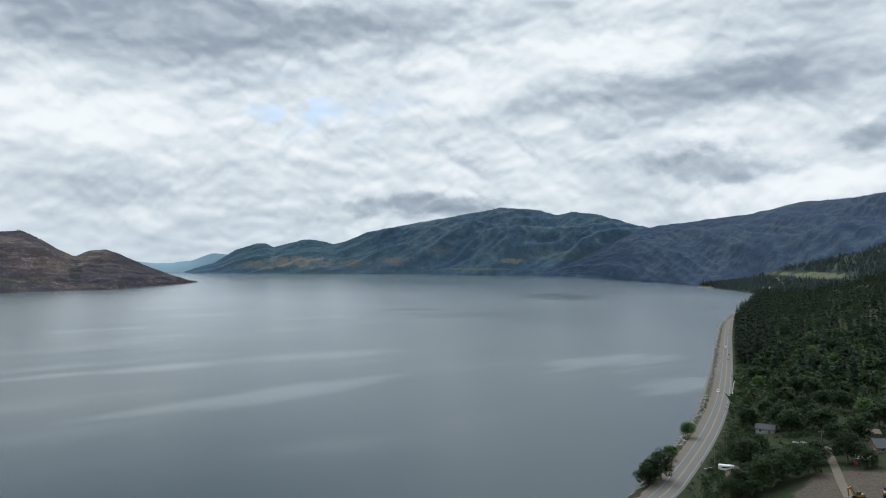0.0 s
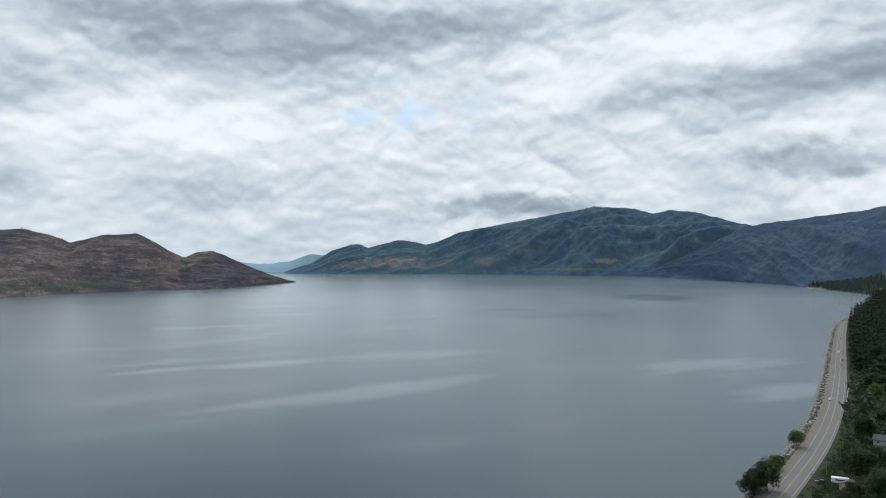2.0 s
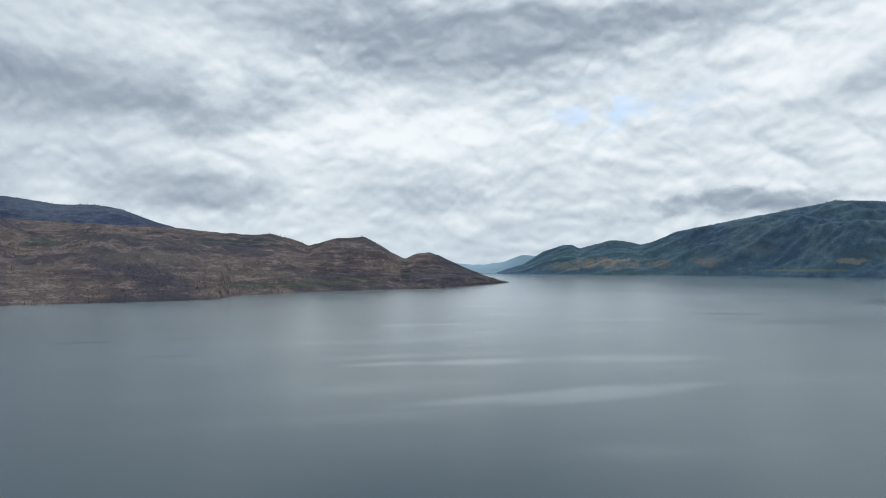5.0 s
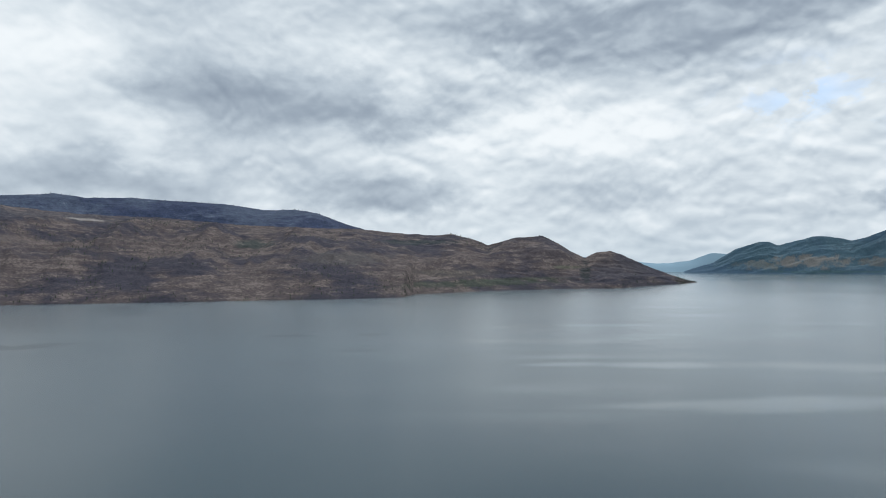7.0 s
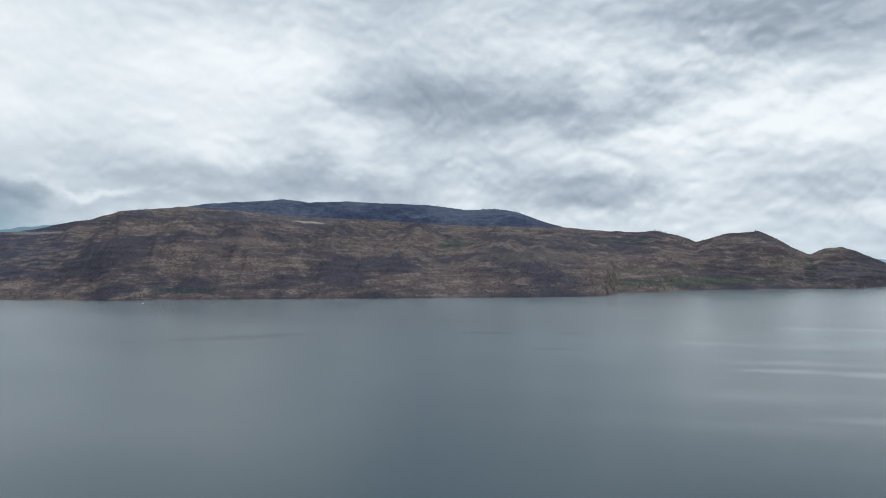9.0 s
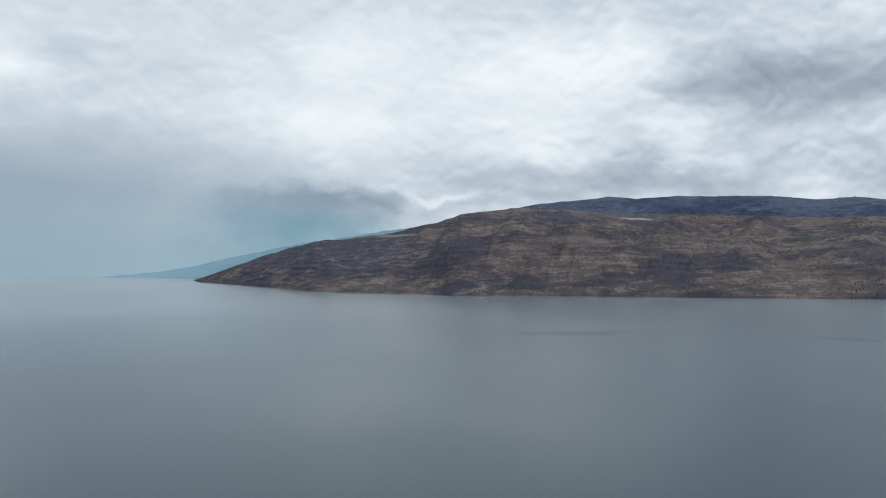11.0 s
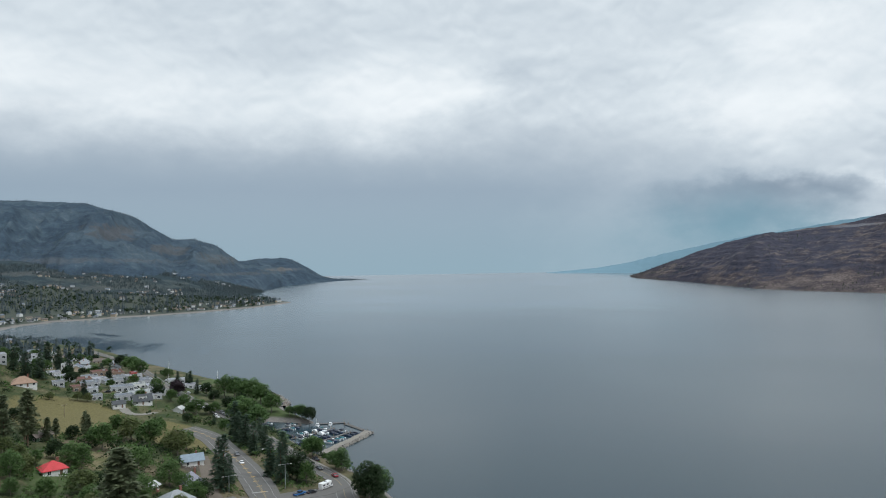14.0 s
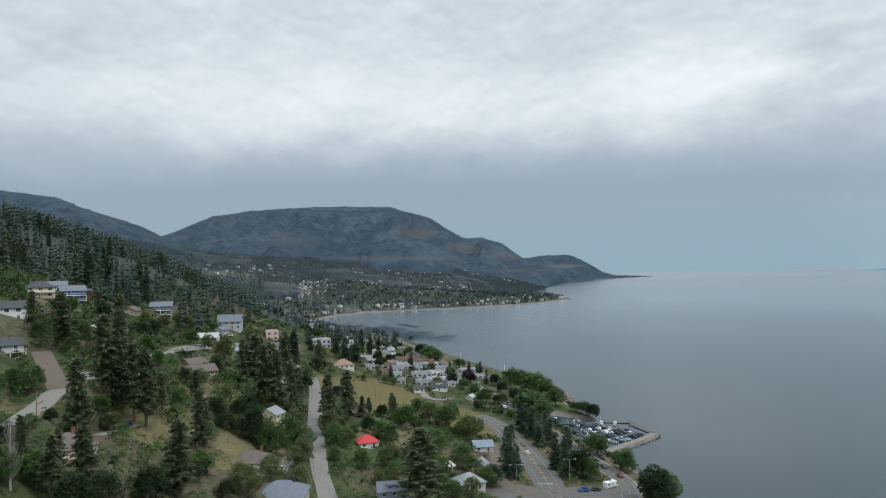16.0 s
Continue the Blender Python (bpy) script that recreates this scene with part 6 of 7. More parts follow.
BOATS = [boat(HULL_WHITE, CANVAS, "white motor boat with a dark canopy"), boat(HULL_WHITE, TEAL, "white motor boat under a teal cover"), boat(HULL_BLUE, CANVAS, "navy motor boat under a dark cover"), boat(HULL_WHITE, HULL_WHITE, "white motor boat with a pale canopy")]
FIRST_BOAT = [False] * 4


def moor(i, x, y, yaw, size):
    m = pose(x, y, -0.02, 0, 0, yaw)
    if not FIRST_BOAT[i]:
        FIRST_BOAT[i] = True
        BOATS[i].matrix_basis = m
        ob = BOATS[i]
    else:
        ob = copy_thing(BOATS[i], m)
    ob.scale = (size, size, size)


def dock(a, b, width, label):
    """A floating walkway on piles from a to b."""
    (ax, ay), (bx, by) = a, b
    length, yaw = math.hypot(bx - ax, by - ay), math.degrees(math.atan2(by - ay, bx - ax))
    root = new("dock")
    root.matrix_basis = pose(ax, ay, 0, 0, 0, yaw)
    tagged(root, label, "dock", "docks of the marina")
    box_part("float", root, DARK_PAINT, (0, length, -width * 0.4, width * 0.4, -0.3, 0.32))
    boards = int(length / 1.5)
    for i in range(boards):
        shared_part(("board", width), "board", root, PLANKS, pose((i + 0.5) * length / boards, 0, 0.36), (-0.72, 0.72, -width / 2, width / 2, -0.04, 0.04))
    for q in np.linspace(0.05, 0.95, max(2, int(length / 9))):
        for s in (-1, 1):
            shared_part(("pile",), "pile", root, POLE_WOOD, pose(q * length, s * (width / 2 + 0.15), 0), (-0.15, 0.15, -0.15, 0.15, -3, 1.7))
    return root


DOCKS = [((-313, -236), (-352, -232)), ((-325, -254), (-356, -246)), ((-338, -278), (-356, -271))]
for a, b in DOCKS:
    dock(a, b, 2.2, "grey plank walkway on floats between moored boats")
    ux, uy = b[0] - a[0], b[1] - a[1]
    length = math.hypot(ux, uy)
    ux, uy = ux / length, uy / length
    yaw = math.degrees(math.atan2(uy, ux))
    for k in range(int(length / 3.5)):
        for s in (-1, 1):
            if rng.random() < 0.68:
                q, size = 3 + k * 3.5, rng.uniform(0.72, 1.02)
                moor(rng.choice((0, 0, 1, 2, 2, 2, 3)), a[0] + ux * q - uy * s * 5.0, a[1] + uy * q + ux * s * 5.0, yaw + 90 * s + (180 if rng.random() < 0.6 else 0) + rng.uniform(-4, 4), size)
dock((-362, -263), (-372, -249), 2.6, "dark floating breakwater walkway at the marina mouth")
dock((-369, -247), (-357, -224), 2.6, "dark timber breakwater walkway around the marina")
for x, y, yaw in [(-358, -260, 40), (-363, -254, 30), (-352, -292, 70)]:
    moor(rng.randrange(4), x, y, yaw, 0.9)


def boulder_mesh(seed):
    r_ = random.Random(seed)
    bm = bmesh.new()
    bmesh.ops.create_icosphere(bm, subdivisions=1, radius=1.0)
    for v in bm.verts:
        v.co *= r_.uniform(0.75, 1.15)
        v.co.z *= 0.7
    me = bpy.data.meshes.new("rock")
    bm.to_mesh(me)
    bm.free()
    me.materials.append(STONE)
    return me


STONE = plain("boulder_stone", (0.215, 0.200, 0.185), 0.95, 0.0, 0.35, 1.5)
ROCKS = [boulder_mesh(q) for q in range(4)]
wall_line = smooth_line([(-300, -214), (-304, -217), (-317, -218.5), (-335, -219), (-354, -221)], 2.0)
bank = new("breakwater")
tagged(bank, "rubble stone breakwater with a gravel top around the marina", "breakwater")
n_ = side_of(wall_line)
verts, faces = [], []
for i, (p, q) in enumerate(zip(wall_line, n_)):
    for off, z in ((-4.6, -2.0), (-1.8, 1.5), (1.8, 1.5), (4.6, -2.0)):
        verts.append((p[0] + q[0] * off, p[1] + q[1] * off, z))
for i in range(len(wall_line) - 1):
    for j in range(3):
        faces.append((i * 4 + j, i * 4 + j + 1, i * 4 + j + 5, i * 4 + j + 4))
k_ = (len(wall_line) - 1) * 4
faces.append((k_, k_ + 1, k_ + 2, k_ + 3))
mesh_object("core", verts, faces, SAND, bank)
for i in range(210):
    p, q = wall_line[rng.randrange(len(wall_line))], rng.choice((-1, 1))
    j = rng.randrange(len(wall_line))
    off, s = rng.uniform(1.9, 4.8), rng.uniform(0.3, 0.75)
    ob = new("rock", rng.choice(ROCKS))
    ob.parent = bank
    ob.matrix_basis = pose(wall_line[j][0] + n_[j][0] * off * q + rng.uniform(-1, 1), wall_line[j][1] + n_[j][1] * off * q, 1.5 - (off - 1.7) * 0.75 + rng.uniform(-0.1, 0.2), rng.uniform(0, 360), rng.uniform(0, 360), rng.uniform(0, 360)) @ Matrix.Diagonal((s, s, s, 1))


def groyne(points, label):
    """A low stone bank that runs out from the beach."""
    line = smooth_line(points, 2.0)
    nn = side_of(line)
    root = new("groyne")
    tagged(root, label, "groyne")
    v, f = [], []
    for p, q in zip(line, nn):
        v += [(p[0] + q[0] * o, p[1] + q[1] * o, z) for o, z in ((-3.4, -1.5), (-1.5, 1.1), (1.5, 1.1), (3.4, -1.5))]
    for i in range(len(line) - 1):
        f += [(i * 4 + j, i * 4 + j + 1, i * 4 + j + 5, i * 4 + j + 4) for j in range(3)]
    mesh_object("core", v, f, GRAVEL, root)
    for _ in range(90):
        i, off, s = rng.randrange(len(line)), rng.uniform(-3.4, 3.4), rng.uniform(0.4, 0.9)
        ob = new("rock", rng.choice(ROCKS))
        ob.parent = root
        ob.matrix_basis = pose(line[i][0] + nn[i][0] * off, line[i][1] + nn[i][1] * off, 1.15 - 0.72 * max(0, abs(off) - 1.5), rng.uniform(0, 360), rng.uniform(0, 360), 0) @ Matrix.Diagonal((s, s, s, 1))


groyne([(-398, -318), (-408, -322), (-424, -340), (-437, -360)], "curved pale stone groyne beside the park beach")
groyne([(-440, -452), (-452, -440), (-466, -430)], "short pale stone spit at the swimming beach")


def riprap(line_points, count, name, label, lo=-2.5, hi=4.5):
    """Loose stones along a stretch of shore, too many to count."""
    pts = smooth_line(line_points, 1.0)
    nn = side_of(pts)
    ico = ROCKS
    V, F, base = [], [], 0
    tpl = [(np.array([v.co[:] for v in me.vertices]), [tuple(p.vertices) for p in me.polygons]) for me in ico]
    for _ in range(count):
        i = rng.randrange(len(pts))
        off = rng.uniform(lo, hi)
        x, y = pts[i] + nn[i] * off
        s = rng.uniform(0.35, 1.0) * rng.uniform(0.6, 1.2)
        v, f = tpl[rng.randrange(4)]
        a = rng.uniform(0, 6.28)
        c, q = math.cos(a), math.sin(a)
        z = max(float(ground_at(x, y)), -0.6) + 0.1
        V.append(np.stack([x + s * (v[:, 0] * c - v[:, 1] * q), y + s * (v[:, 0] * q + v[:, 1] * c), z + s * v[:, 2]], 1))
        F += [tuple(k + base for k in g) for g in f]
        base += len(v)
    tagged(mesh_object(name, np.vstack(V), F, STONE), label, "rocks", kind="stuff")


riprap([(483, 1195), (437, 1111), (352, 900), (322, 830), (254, 656), (203, 539), (174, 475), (151, 425), (115, 356), (79, 292)], 1500, "shore_rocks", "grey boulders along the highway shore")
riprap([(1060, 2960), (1012, 2800), (1030, 2740), (1095, 2620), (1069, 2395), (1000, 2250)], 500, "shore_rocks", "pale stones along the far spit", -3, 9)
riprap([(-266, -158), (-288, -192), (-301, -217)], 160, "shore_rocks", "grey boulders below the lakeside street")
riprap([(-386, -304), (-429, -353), (-467, -436)], 260, "shore_rocks", "pale stones along the park beach", -4, 4)


# ---------------------------------------------------------------- poles, lamps and wires
def pole(x, y, h, kind):
    z = float(ground_at(x, y))
    root = new({"utility": "utility_pole", "lamp": "street_lamp", "mast": "flagpole"}[kind])
    root.matrix_basis = pose(x, y, z, 0, 0, road_under(x, y)[1])
    tagged(root, {"utility": "weathered wooden utility pole with a crossarm", "lamp": "grey metal street lamp with two arms", "mast": "tall white metal flagpole near the shore"}[kind], {"utility": "utility pole", "lamp": "street lamp", "mast": "flagpole"}[kind], {"utility": "utility poles", "lamp": "street lamps", "mast": "flagpoles"}[kind])
    bm = bmesh.new()
    bmesh.ops.create_cone(bm, cap_ends=True, segments=10, radius1=0.17, radius2=0.10, depth=h + 0.5, matrix=Matrix.Translation((0, 0, h / 2 - 0.25)))
    part("post", bm, {"utility": POLE_WOOD, "lamp": METAL, "mast": TRIM}[kind], root)
    if kind == "utility":
        box_part("crossarm", root, POLE_WOOD, (-0.08, 0.08, -1.2, 1.2, h - 0.9, h - 0.75))
        for q in (-1.1, 0.0, 1.1):
            box_part("insulator", root, LAMP_GLASS, (-0.05, 0.05, q - 0.05, q + 0.05, h - 0.75, h - 0.55))
    if kind == "lamp":
        for s in (-1, 1):
            box_part("arm", root, METAL, (-0.05, 0.05, min(0, s * 2.4), max(0, s * 2.4), h - 0.1, h))
            box_part("lamp_head", root, LAMP_GLASS, (-0.15, 0.15, s * 2.4 - 0.4, s * 2.4 + 0.4, h - 0.15, h + 0.05))
    return (x, y, z + h)


for x, y, h in [(-234.1, -186.5, 10.0), (-259.2, -216.2, 7.6), (-211.1, -195.4, 6.5)]:
    pole(x, y, h, "lamp")
for x, y, h in [(-442.3, -420.9, 11), (-446.2, -479.9, 13.8), (-362.9, -264.2, 5.2)]:
    pole(x, y, h, "mast")
for x, y, h in [(-42.9, -209.7, 7.5), (-262.5, -362.1, 7.0), (119.4, 311.5, 10.5), (110.3, 302.3, 8.0), (138.9, 346.9, 10.5), (172.3, 322.2, 10), (-323.2, -358.8, 9.5)]:
    pole(x, y, h, "utility")
tops = [pole(x, y, 10.5, "utility") for x, y in [(-112, -188), (-133, -226), (-151, -258), (-178, -304), (-215, -366)]]
WIRE = plain("wire", (0.03, 0.03, 0.03), 0.6, 0.0, 0.05)
for k in (-1.1, 0.0, 1.1):
    cu = bpy.data.curves.new("power_line", "CURVE")
    cu.dimensions, cu.bevel_depth = "3D", 0.035
    sp = cu.splines.new("POLY")
    run = []
    for (ax, ay, az), (bx, by, bz) in zip(tops[:-1], tops[1:]):
        for i in range(8):
            u = i / 8
            run.append((ax + (bx - ax) * u + k * 0.85, ay + (by - ay) * u - k * 0.5, az + (bz - az) * u - 0.6 - 1.2 * 4 * u * (1 - u) * 0.5))
    sp.points.add(len(run) - 1)
    for p, c in zip(sp.points, run):
        p.co = (*c, 1)
    cu.materials.append(WIRE)
    tagged(new("power_line", cu), "thin dark sagging power line along the street", "cable", "power lines")


def barrier(points, label):
    """A row of concrete road barriers end to end."""
    line = smooth_line(points, 3.2)
    for (ax, ay), (bx, by) in zip(line[:-1], line[1:]):
        key = "barrier_block"
        if key not in SHARED:
            bm = bmesh.new()
            loft(bm, [[(x, -0.3, 0), (x, 0.3, 0), (x, 0.12, 0.35), (x, 0.09, 0.82), (x, -0.09, 0.82), (x, -0.12, 0.35)] for x in (-1.5, 1.5)])
            me = bpy.data.meshes.new("concrete_barrier")
            bm.to_mesh(me)
            bm.free()
            me.materials.append(CONCRETE)
            SHARED[key] = me
        ob = new("concrete_barrier", SHARED[key])
        mx, my = (ax + bx) / 2, (ay + by) / 2
        ob.matrix_basis = pose(mx, my, float(ground_at(mx, my)) - 0.03, 0, 0, math.degrees(math.atan2(by - ay, bx - ax)))
        tagged(ob, label, "barrier", "concrete road barriers")


barrier([(170, 345), (175, 339), (179, 333), (179.5, 325)], "pale concrete barrier beside the gravel road")
barrier([(196, 478), (203, 495), (212, 517), (225, 547), (233, 562)], "pale concrete barrier beside the highway")


# ---------------------------------------------------------------- more trees, shrubs and woods
def in_view(x, y):
    """Inside the stretch of hillside that the camera overlooks."""
    a = math.degrees(math.atan2(-x, y))
    return -36 < a < -13 or a > 112 or a < -178


def open_field(x, y):
    return any(((x - zx) ** 2 + (y - zy) ** 2) < (0.8 * max(ra, rb)) ** 2 for zx, zy, ra, rb, _, cover in ZONES if cover in ("gold", "soil"))


LANES = np.vstack([LINES["upper_street"], LINES["lane"], LINES["gravel_drive"]])


def hides_lane(x, y):
    """On the camera's side of an upper street, where plants would hide it from view."""
    far = math.hypot(x, y)
    return any(np.min(np.hypot(LANES[:, 0] - x * (1 + q / far), LANES[:, 1] - y * (1 + q / far))) < 3.6 for q in (4, 9, 14))


def dry_meadow(x, y):
    return any(((x - zx) / (0.9 * ra)) ** 2 + ((y - zy) / (0.9 * rb)) ** 2 < 1 for zx, zy, ra, rb, _, cover in ZONES if cover == "dry")


def scatter(count, box, inland, kinds, low, high, label, group, gap, tries=9000):
    made = 0
    for _ in range(tries):
        if made >= count:
            return
        x, y = rng.uniform(box[0], box[1]), rng.uniform(box[2], box[3])
        if math.hypot(x, y) < 150 or not in_view(x, y) or not free(x, y, gap) or not clear_of_roads(x, y, 2.5) or open_field(x, y) or hides_lane(x, y):
            continue
        if not inland[0] < float(inland_at(x, y)) < inland[1]:
            continue
        h = rng.uniform(low, high)
        plant(rng.choice(kinds), x, y, h, label, group)
        TAKEN.append((x, y, gap))
        made += 1


scatter(6, (-220, 0, -420, -170), (150, 300), ["pine"], 10, 16, "tall ponderosa pine with open dusty-green crown", PINE_GROUP, 3.0)
scatter(70, (-330, 0, -640, -400), (255, 420), ["pine", "pine", "fir"], 11, 18, "dark conifer of the forested upper slope", PINE_GROUP, 2.6)
scatter(70, (-300, -30, -460, -170), (95, 270), ["broad", "broad", "pale"], 4, 8.5, "leafy green tree on the slope", BROAD_GROUP, 2.6)
scatter(45, (-520, -230, -640, -250), (28, 170), ["broad", "broad", "fir"], 6, 11, "street tree among the houses", BROAD_GROUP, 3.2)
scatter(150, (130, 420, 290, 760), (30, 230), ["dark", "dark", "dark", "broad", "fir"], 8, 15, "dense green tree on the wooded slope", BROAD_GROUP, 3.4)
scatter(60, (220, 560, 420, 1000), (40, 330), ["fir"], 15, 24, "dark tall conifer above the highway", FIR_GROUP, 3.0)


def template_conifer(seed, tiers=3, sides=5):
    """A small rough conifer for the far woods."""
    r_ = random.Random(seed)
    V, F = [], []
    for t in range(tiers):
        z0, z1 = 0.06 + 0.78 * t / tiers, 0.06 + 0.78 * t / tiers + 0.42 * (1 - 0.35 * t / tiers)
        rad = 0.17 * (1 - t / tiers) ** 0.75 + 0.02
        k = len(V)
        for i in range(sides):
            a = 2 * math.pi * (i + 0.5 * t) / sides
            q = rad * r_.uniform(0.6, 1.25)
            V.append((q * math.cos(a), q * math.sin(a), z0 + r_.uniform(-0.04, 0.04)))
        V.append((r_.uniform(-0.01, 0.01), 0, min(1.0, z1)))
        F += [(k + i, k + (i + 1) % sides, k + sides) for i in range(sides)]
    return np.array(V), np.array(F)


def template_clump(seed, lumps=3, leaf=0.2):
    """A small uneven leafy clump."""
    r_ = random.Random(seed)
    V, F = [], []
    for _ in range(lumps * 9):
        a, e = r_.uniform(0, 6.283), r_.uniform(-0.3, 1.5)
        d = r_.uniform(0.62, 1.05)
        c = np.array([0.5 * d * math.cos(e) * math.cos(a), 0.5 * d * math.cos(e) * math.sin(a), 0.42 + 0.48 * d * math.sin(e)])
        k = len(V)
        for _ in range(3):
            V.append(tuple(c + np.array([r_.uniform(-leaf, leaf) for _ in range(3)])))
        F.append((k, k + 1, k + 2))
    return np.array(V), np.array(F)


def template_pine(seed, limbs=12):
    """A ragged conifer for the middle distance: limbs of needles round a thin stem."""
    r_ = random.Random(seed)
    V, F = [(-0.012, 0, 0), (0.012, 0, 0), (0, 0, 0.95)], [(0, 1, 2)]
    full = r_.uniform(0.15, 0.2)
    for i in range(limbs):
        t = 0.14 + 0.84 * (i + r_.random()) / limbs
        a = i * 2.4 + r_.uniform(-0.5, 0.5)
        reach = full * (1 - t) ** 0.7 * r_.uniform(0.6, 1.2) + 0.025
        for q in (-0.7, 0.1, 0.8):
            k = len(V)
            c, s = math.cos(a + q), math.sin(a + q)
            w = 0.45 * reach + 0.02
            V += [(-s * w * 0.6, c * w * 0.6, t + 0.05), (s * w * 0.6, -c * w * 0.6, t + 0.02), (c * reach, s * reach, t - 0.35 * reach + r_.uniform(-0.02, 0.02))]
            F.append((k, k + 1, k + 2))
    return np.array(V), np.array(F)


RAGGED = [template_pine(s) for s in range(6)]
CONIFERS = [template_conifer(s) for s in range(5)]
SCRUB = leaf_material("scrub_leaves", (0.060, 0.062, 0.030), (0.135, 0.125, 0.062))
CLUMPS = [template_clump(s) for s in range(5)]
FINE_CLUMPS = [template_clump(60 + s, 7, 0.13) for s in range(5)]


def stuff(name, places, templates, wide, mat, label, category):
    """Very many alike plants as one mesh. places: x, y, z, height."""
    V, F, base = [], [], 0
    for x, y, z, h in places:
        v, f = templates[rng.randrange(len(templates))]
        a = rng.uniform(0, 6.28)
        c, s = math.cos(a) * h * wide, math.sin(a) * h * wide
        V.append(np.stack([x + v[:, 0] * c - v[:, 1] * s, y + v[:, 0] * s + v[:, 1] * c, z + v[:, 2] * h], 1))
        F.append(f + base)
        base += len(v)
    V, F = np.vstack(V).astype(np.float32), np.vstack(F).astype(np.int32)
    me = bpy.data.meshes.new(name)
    me.vertices.add(len(V))
    me.vertices.foreach_set("co", V.ravel())
    me.loops.add(F.size)
    me.loops.foreach_set("vertex_index", F.ravel())
    me.polygons.add(len(F))
    me.polygons.foreach_set("loop_start", np.arange(0, F.size, 3, dtype=np.int32))
    me.polygons.foreach_set("loop_total", np.full(len(F), 3, dtype=np.int32))
    me.materials.append(mat)
    me.update(calc_edges=True)
    return tagged(new(name, me), label, category, kind="stuff")


# low bushes over the open hillside
places = []
while len(places) < 5200:
    x, y = rng.uniform(-330, 0), rng.uniform(-520, -165)
    if math.hypot(x, y) < 120 or not in_view(x, y) or not clear_of_roads(x, y, 1.2) or open_field(x, y) or not free(x, y, 0.2):
        continue
    if value_noise(np.array(x / 22), np.array(y / 22), 5) + rng.uniform(-0.5, 0.5) < -0.25 or (dry_meadow(x, y) and rng.random() < 0.85):
        continue
    places.append((x, y, float(ground_at(x, y)) - 0.2, rng.uniform(0.7, 1.7) if hides_lane(x, y) else rng.uniform(0.8, 3.9)))
scrub = []
while len(scrub) < 5200:
    x, y = rng.uniform(-330, 10), rng.uniform(-470, -140)
    if not in_view(x, y) or not clear_of_roads(x, y, 0.6) or ((x + 255) / 48) ** 2 + ((y + 358) / 34) ** 2 < 1:
        continue
    scrub.append((x, y, float(ground_at(x, y)) - 0.1, rng.uniform(0.3, 1.1)))
while len(scrub) < 8600:
    x, y = rng.uniform(-140, 5), rng.uniform(-290, -150)
    if in_view(x, y) and clear_of_roads(x, y, 0.5) and value_noise(np.array(x / 9), np.array(y / 9), 25) > -0.3:
        scrub.append((x, y, float(ground_at(x, y)) - 0.1, rng.uniform(0.25, 0.8)))
stuff("scrub", scrub, [template_clump(40 + q, 2) for q in range(4)], 1.5, SCRUB, "dry olive scrub and weeds on the slope", "scrub")
while len(places) < 6300:
    x, y = rng.uniform(-150, -20), rng.uniform(-400, -235)
    if in_view(x, y) and clear_of_roads(x, y, 1.5) and free(x, y, 0.3) and not hides_lane(x, y):
        places.append((x, y, float(ground_at(x, y)) - 0.2, rng.uniform(1.2, 4.6)))
close = [p for p in places if math.hypot(p[0], p[1]) < 330]
wider = [p for p in places if math.hypot(p[0], p[1]) >= 330]
stuff("bushes", close[::2] + close[1::4], FINE_CLUMPS, 1.15, LEAVES, "low green bushes over the dry hillside", "bushes")
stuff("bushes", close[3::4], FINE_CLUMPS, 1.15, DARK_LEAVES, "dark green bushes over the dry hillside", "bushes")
stuff("bushes", wider[::2], CLUMPS, 1.15, LEAVES, "green bushes over the upper hillside", "bushes")
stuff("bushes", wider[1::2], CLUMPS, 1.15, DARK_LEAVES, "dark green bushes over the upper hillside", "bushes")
places = []
while len(places) < 2200:
    x, y = rng.uniform(90, 330), rng.uniform(262, 760)
    if not clear_of_roads(x, y, 1.5) or open_field(x, y) or not 24 < float(inland_at(x, y)) < 200 or not free(x, y, 0.2):
        continue
    places.append((x, y, float(ground_at(x, y)) - 0.2, rng.uniform(1.0, 4.5)))
verge = LINES["highway"][(LINES["highway"][:, 1] > 262) & (LINES["highway"][:, 1] < 900)]
side = side_of(verge)
for _ in range(900):
    i = rng.randrange(len(verge))
    x, y = verge[i] + side[i] * rng.uniform(7.6, 20)
    if free(x, y, 0.5) and clear_of_roads(x, y, 1.0):
        places.append((x, y, float(ground_at(x, y)) - 0.2, rng.uniform(0.7, 3.6)))
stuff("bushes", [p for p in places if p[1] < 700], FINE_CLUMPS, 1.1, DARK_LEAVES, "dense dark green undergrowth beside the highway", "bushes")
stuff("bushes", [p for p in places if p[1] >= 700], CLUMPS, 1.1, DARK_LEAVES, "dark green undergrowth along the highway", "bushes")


def many(count, x, y, keep, low, high):
    """Random stands on the land inside a box where keep() agrees."""
    out = []
    while len(out) < count:
        X, Y = np.random.uniform(*x, 4000), np.random.uniform(*y, 4000)
        D = inland_at(X, Y)
        ok = keep(X, Y, D)
        Z = ground_at(X[ok], Y[ok])
        out += list(zip(X[ok], Y[ok], Z - 0.3, np.random.uniform(low, high, int(ok.sum()))))
    return out[:count]


def road_gap(X, Y, margin):
    far = np.ones(X.shape, bool)
    for name in ("highway", "beach_avenue", "upper_street", "hill_street"):
        line = LINES[name][::2]
        far &= np.min(np.hypot(X[:, None] - line[None, :, 0], Y[:, None] - line[None, :, 1]), axis=1) > ROADS[name][0] + margin
    return far


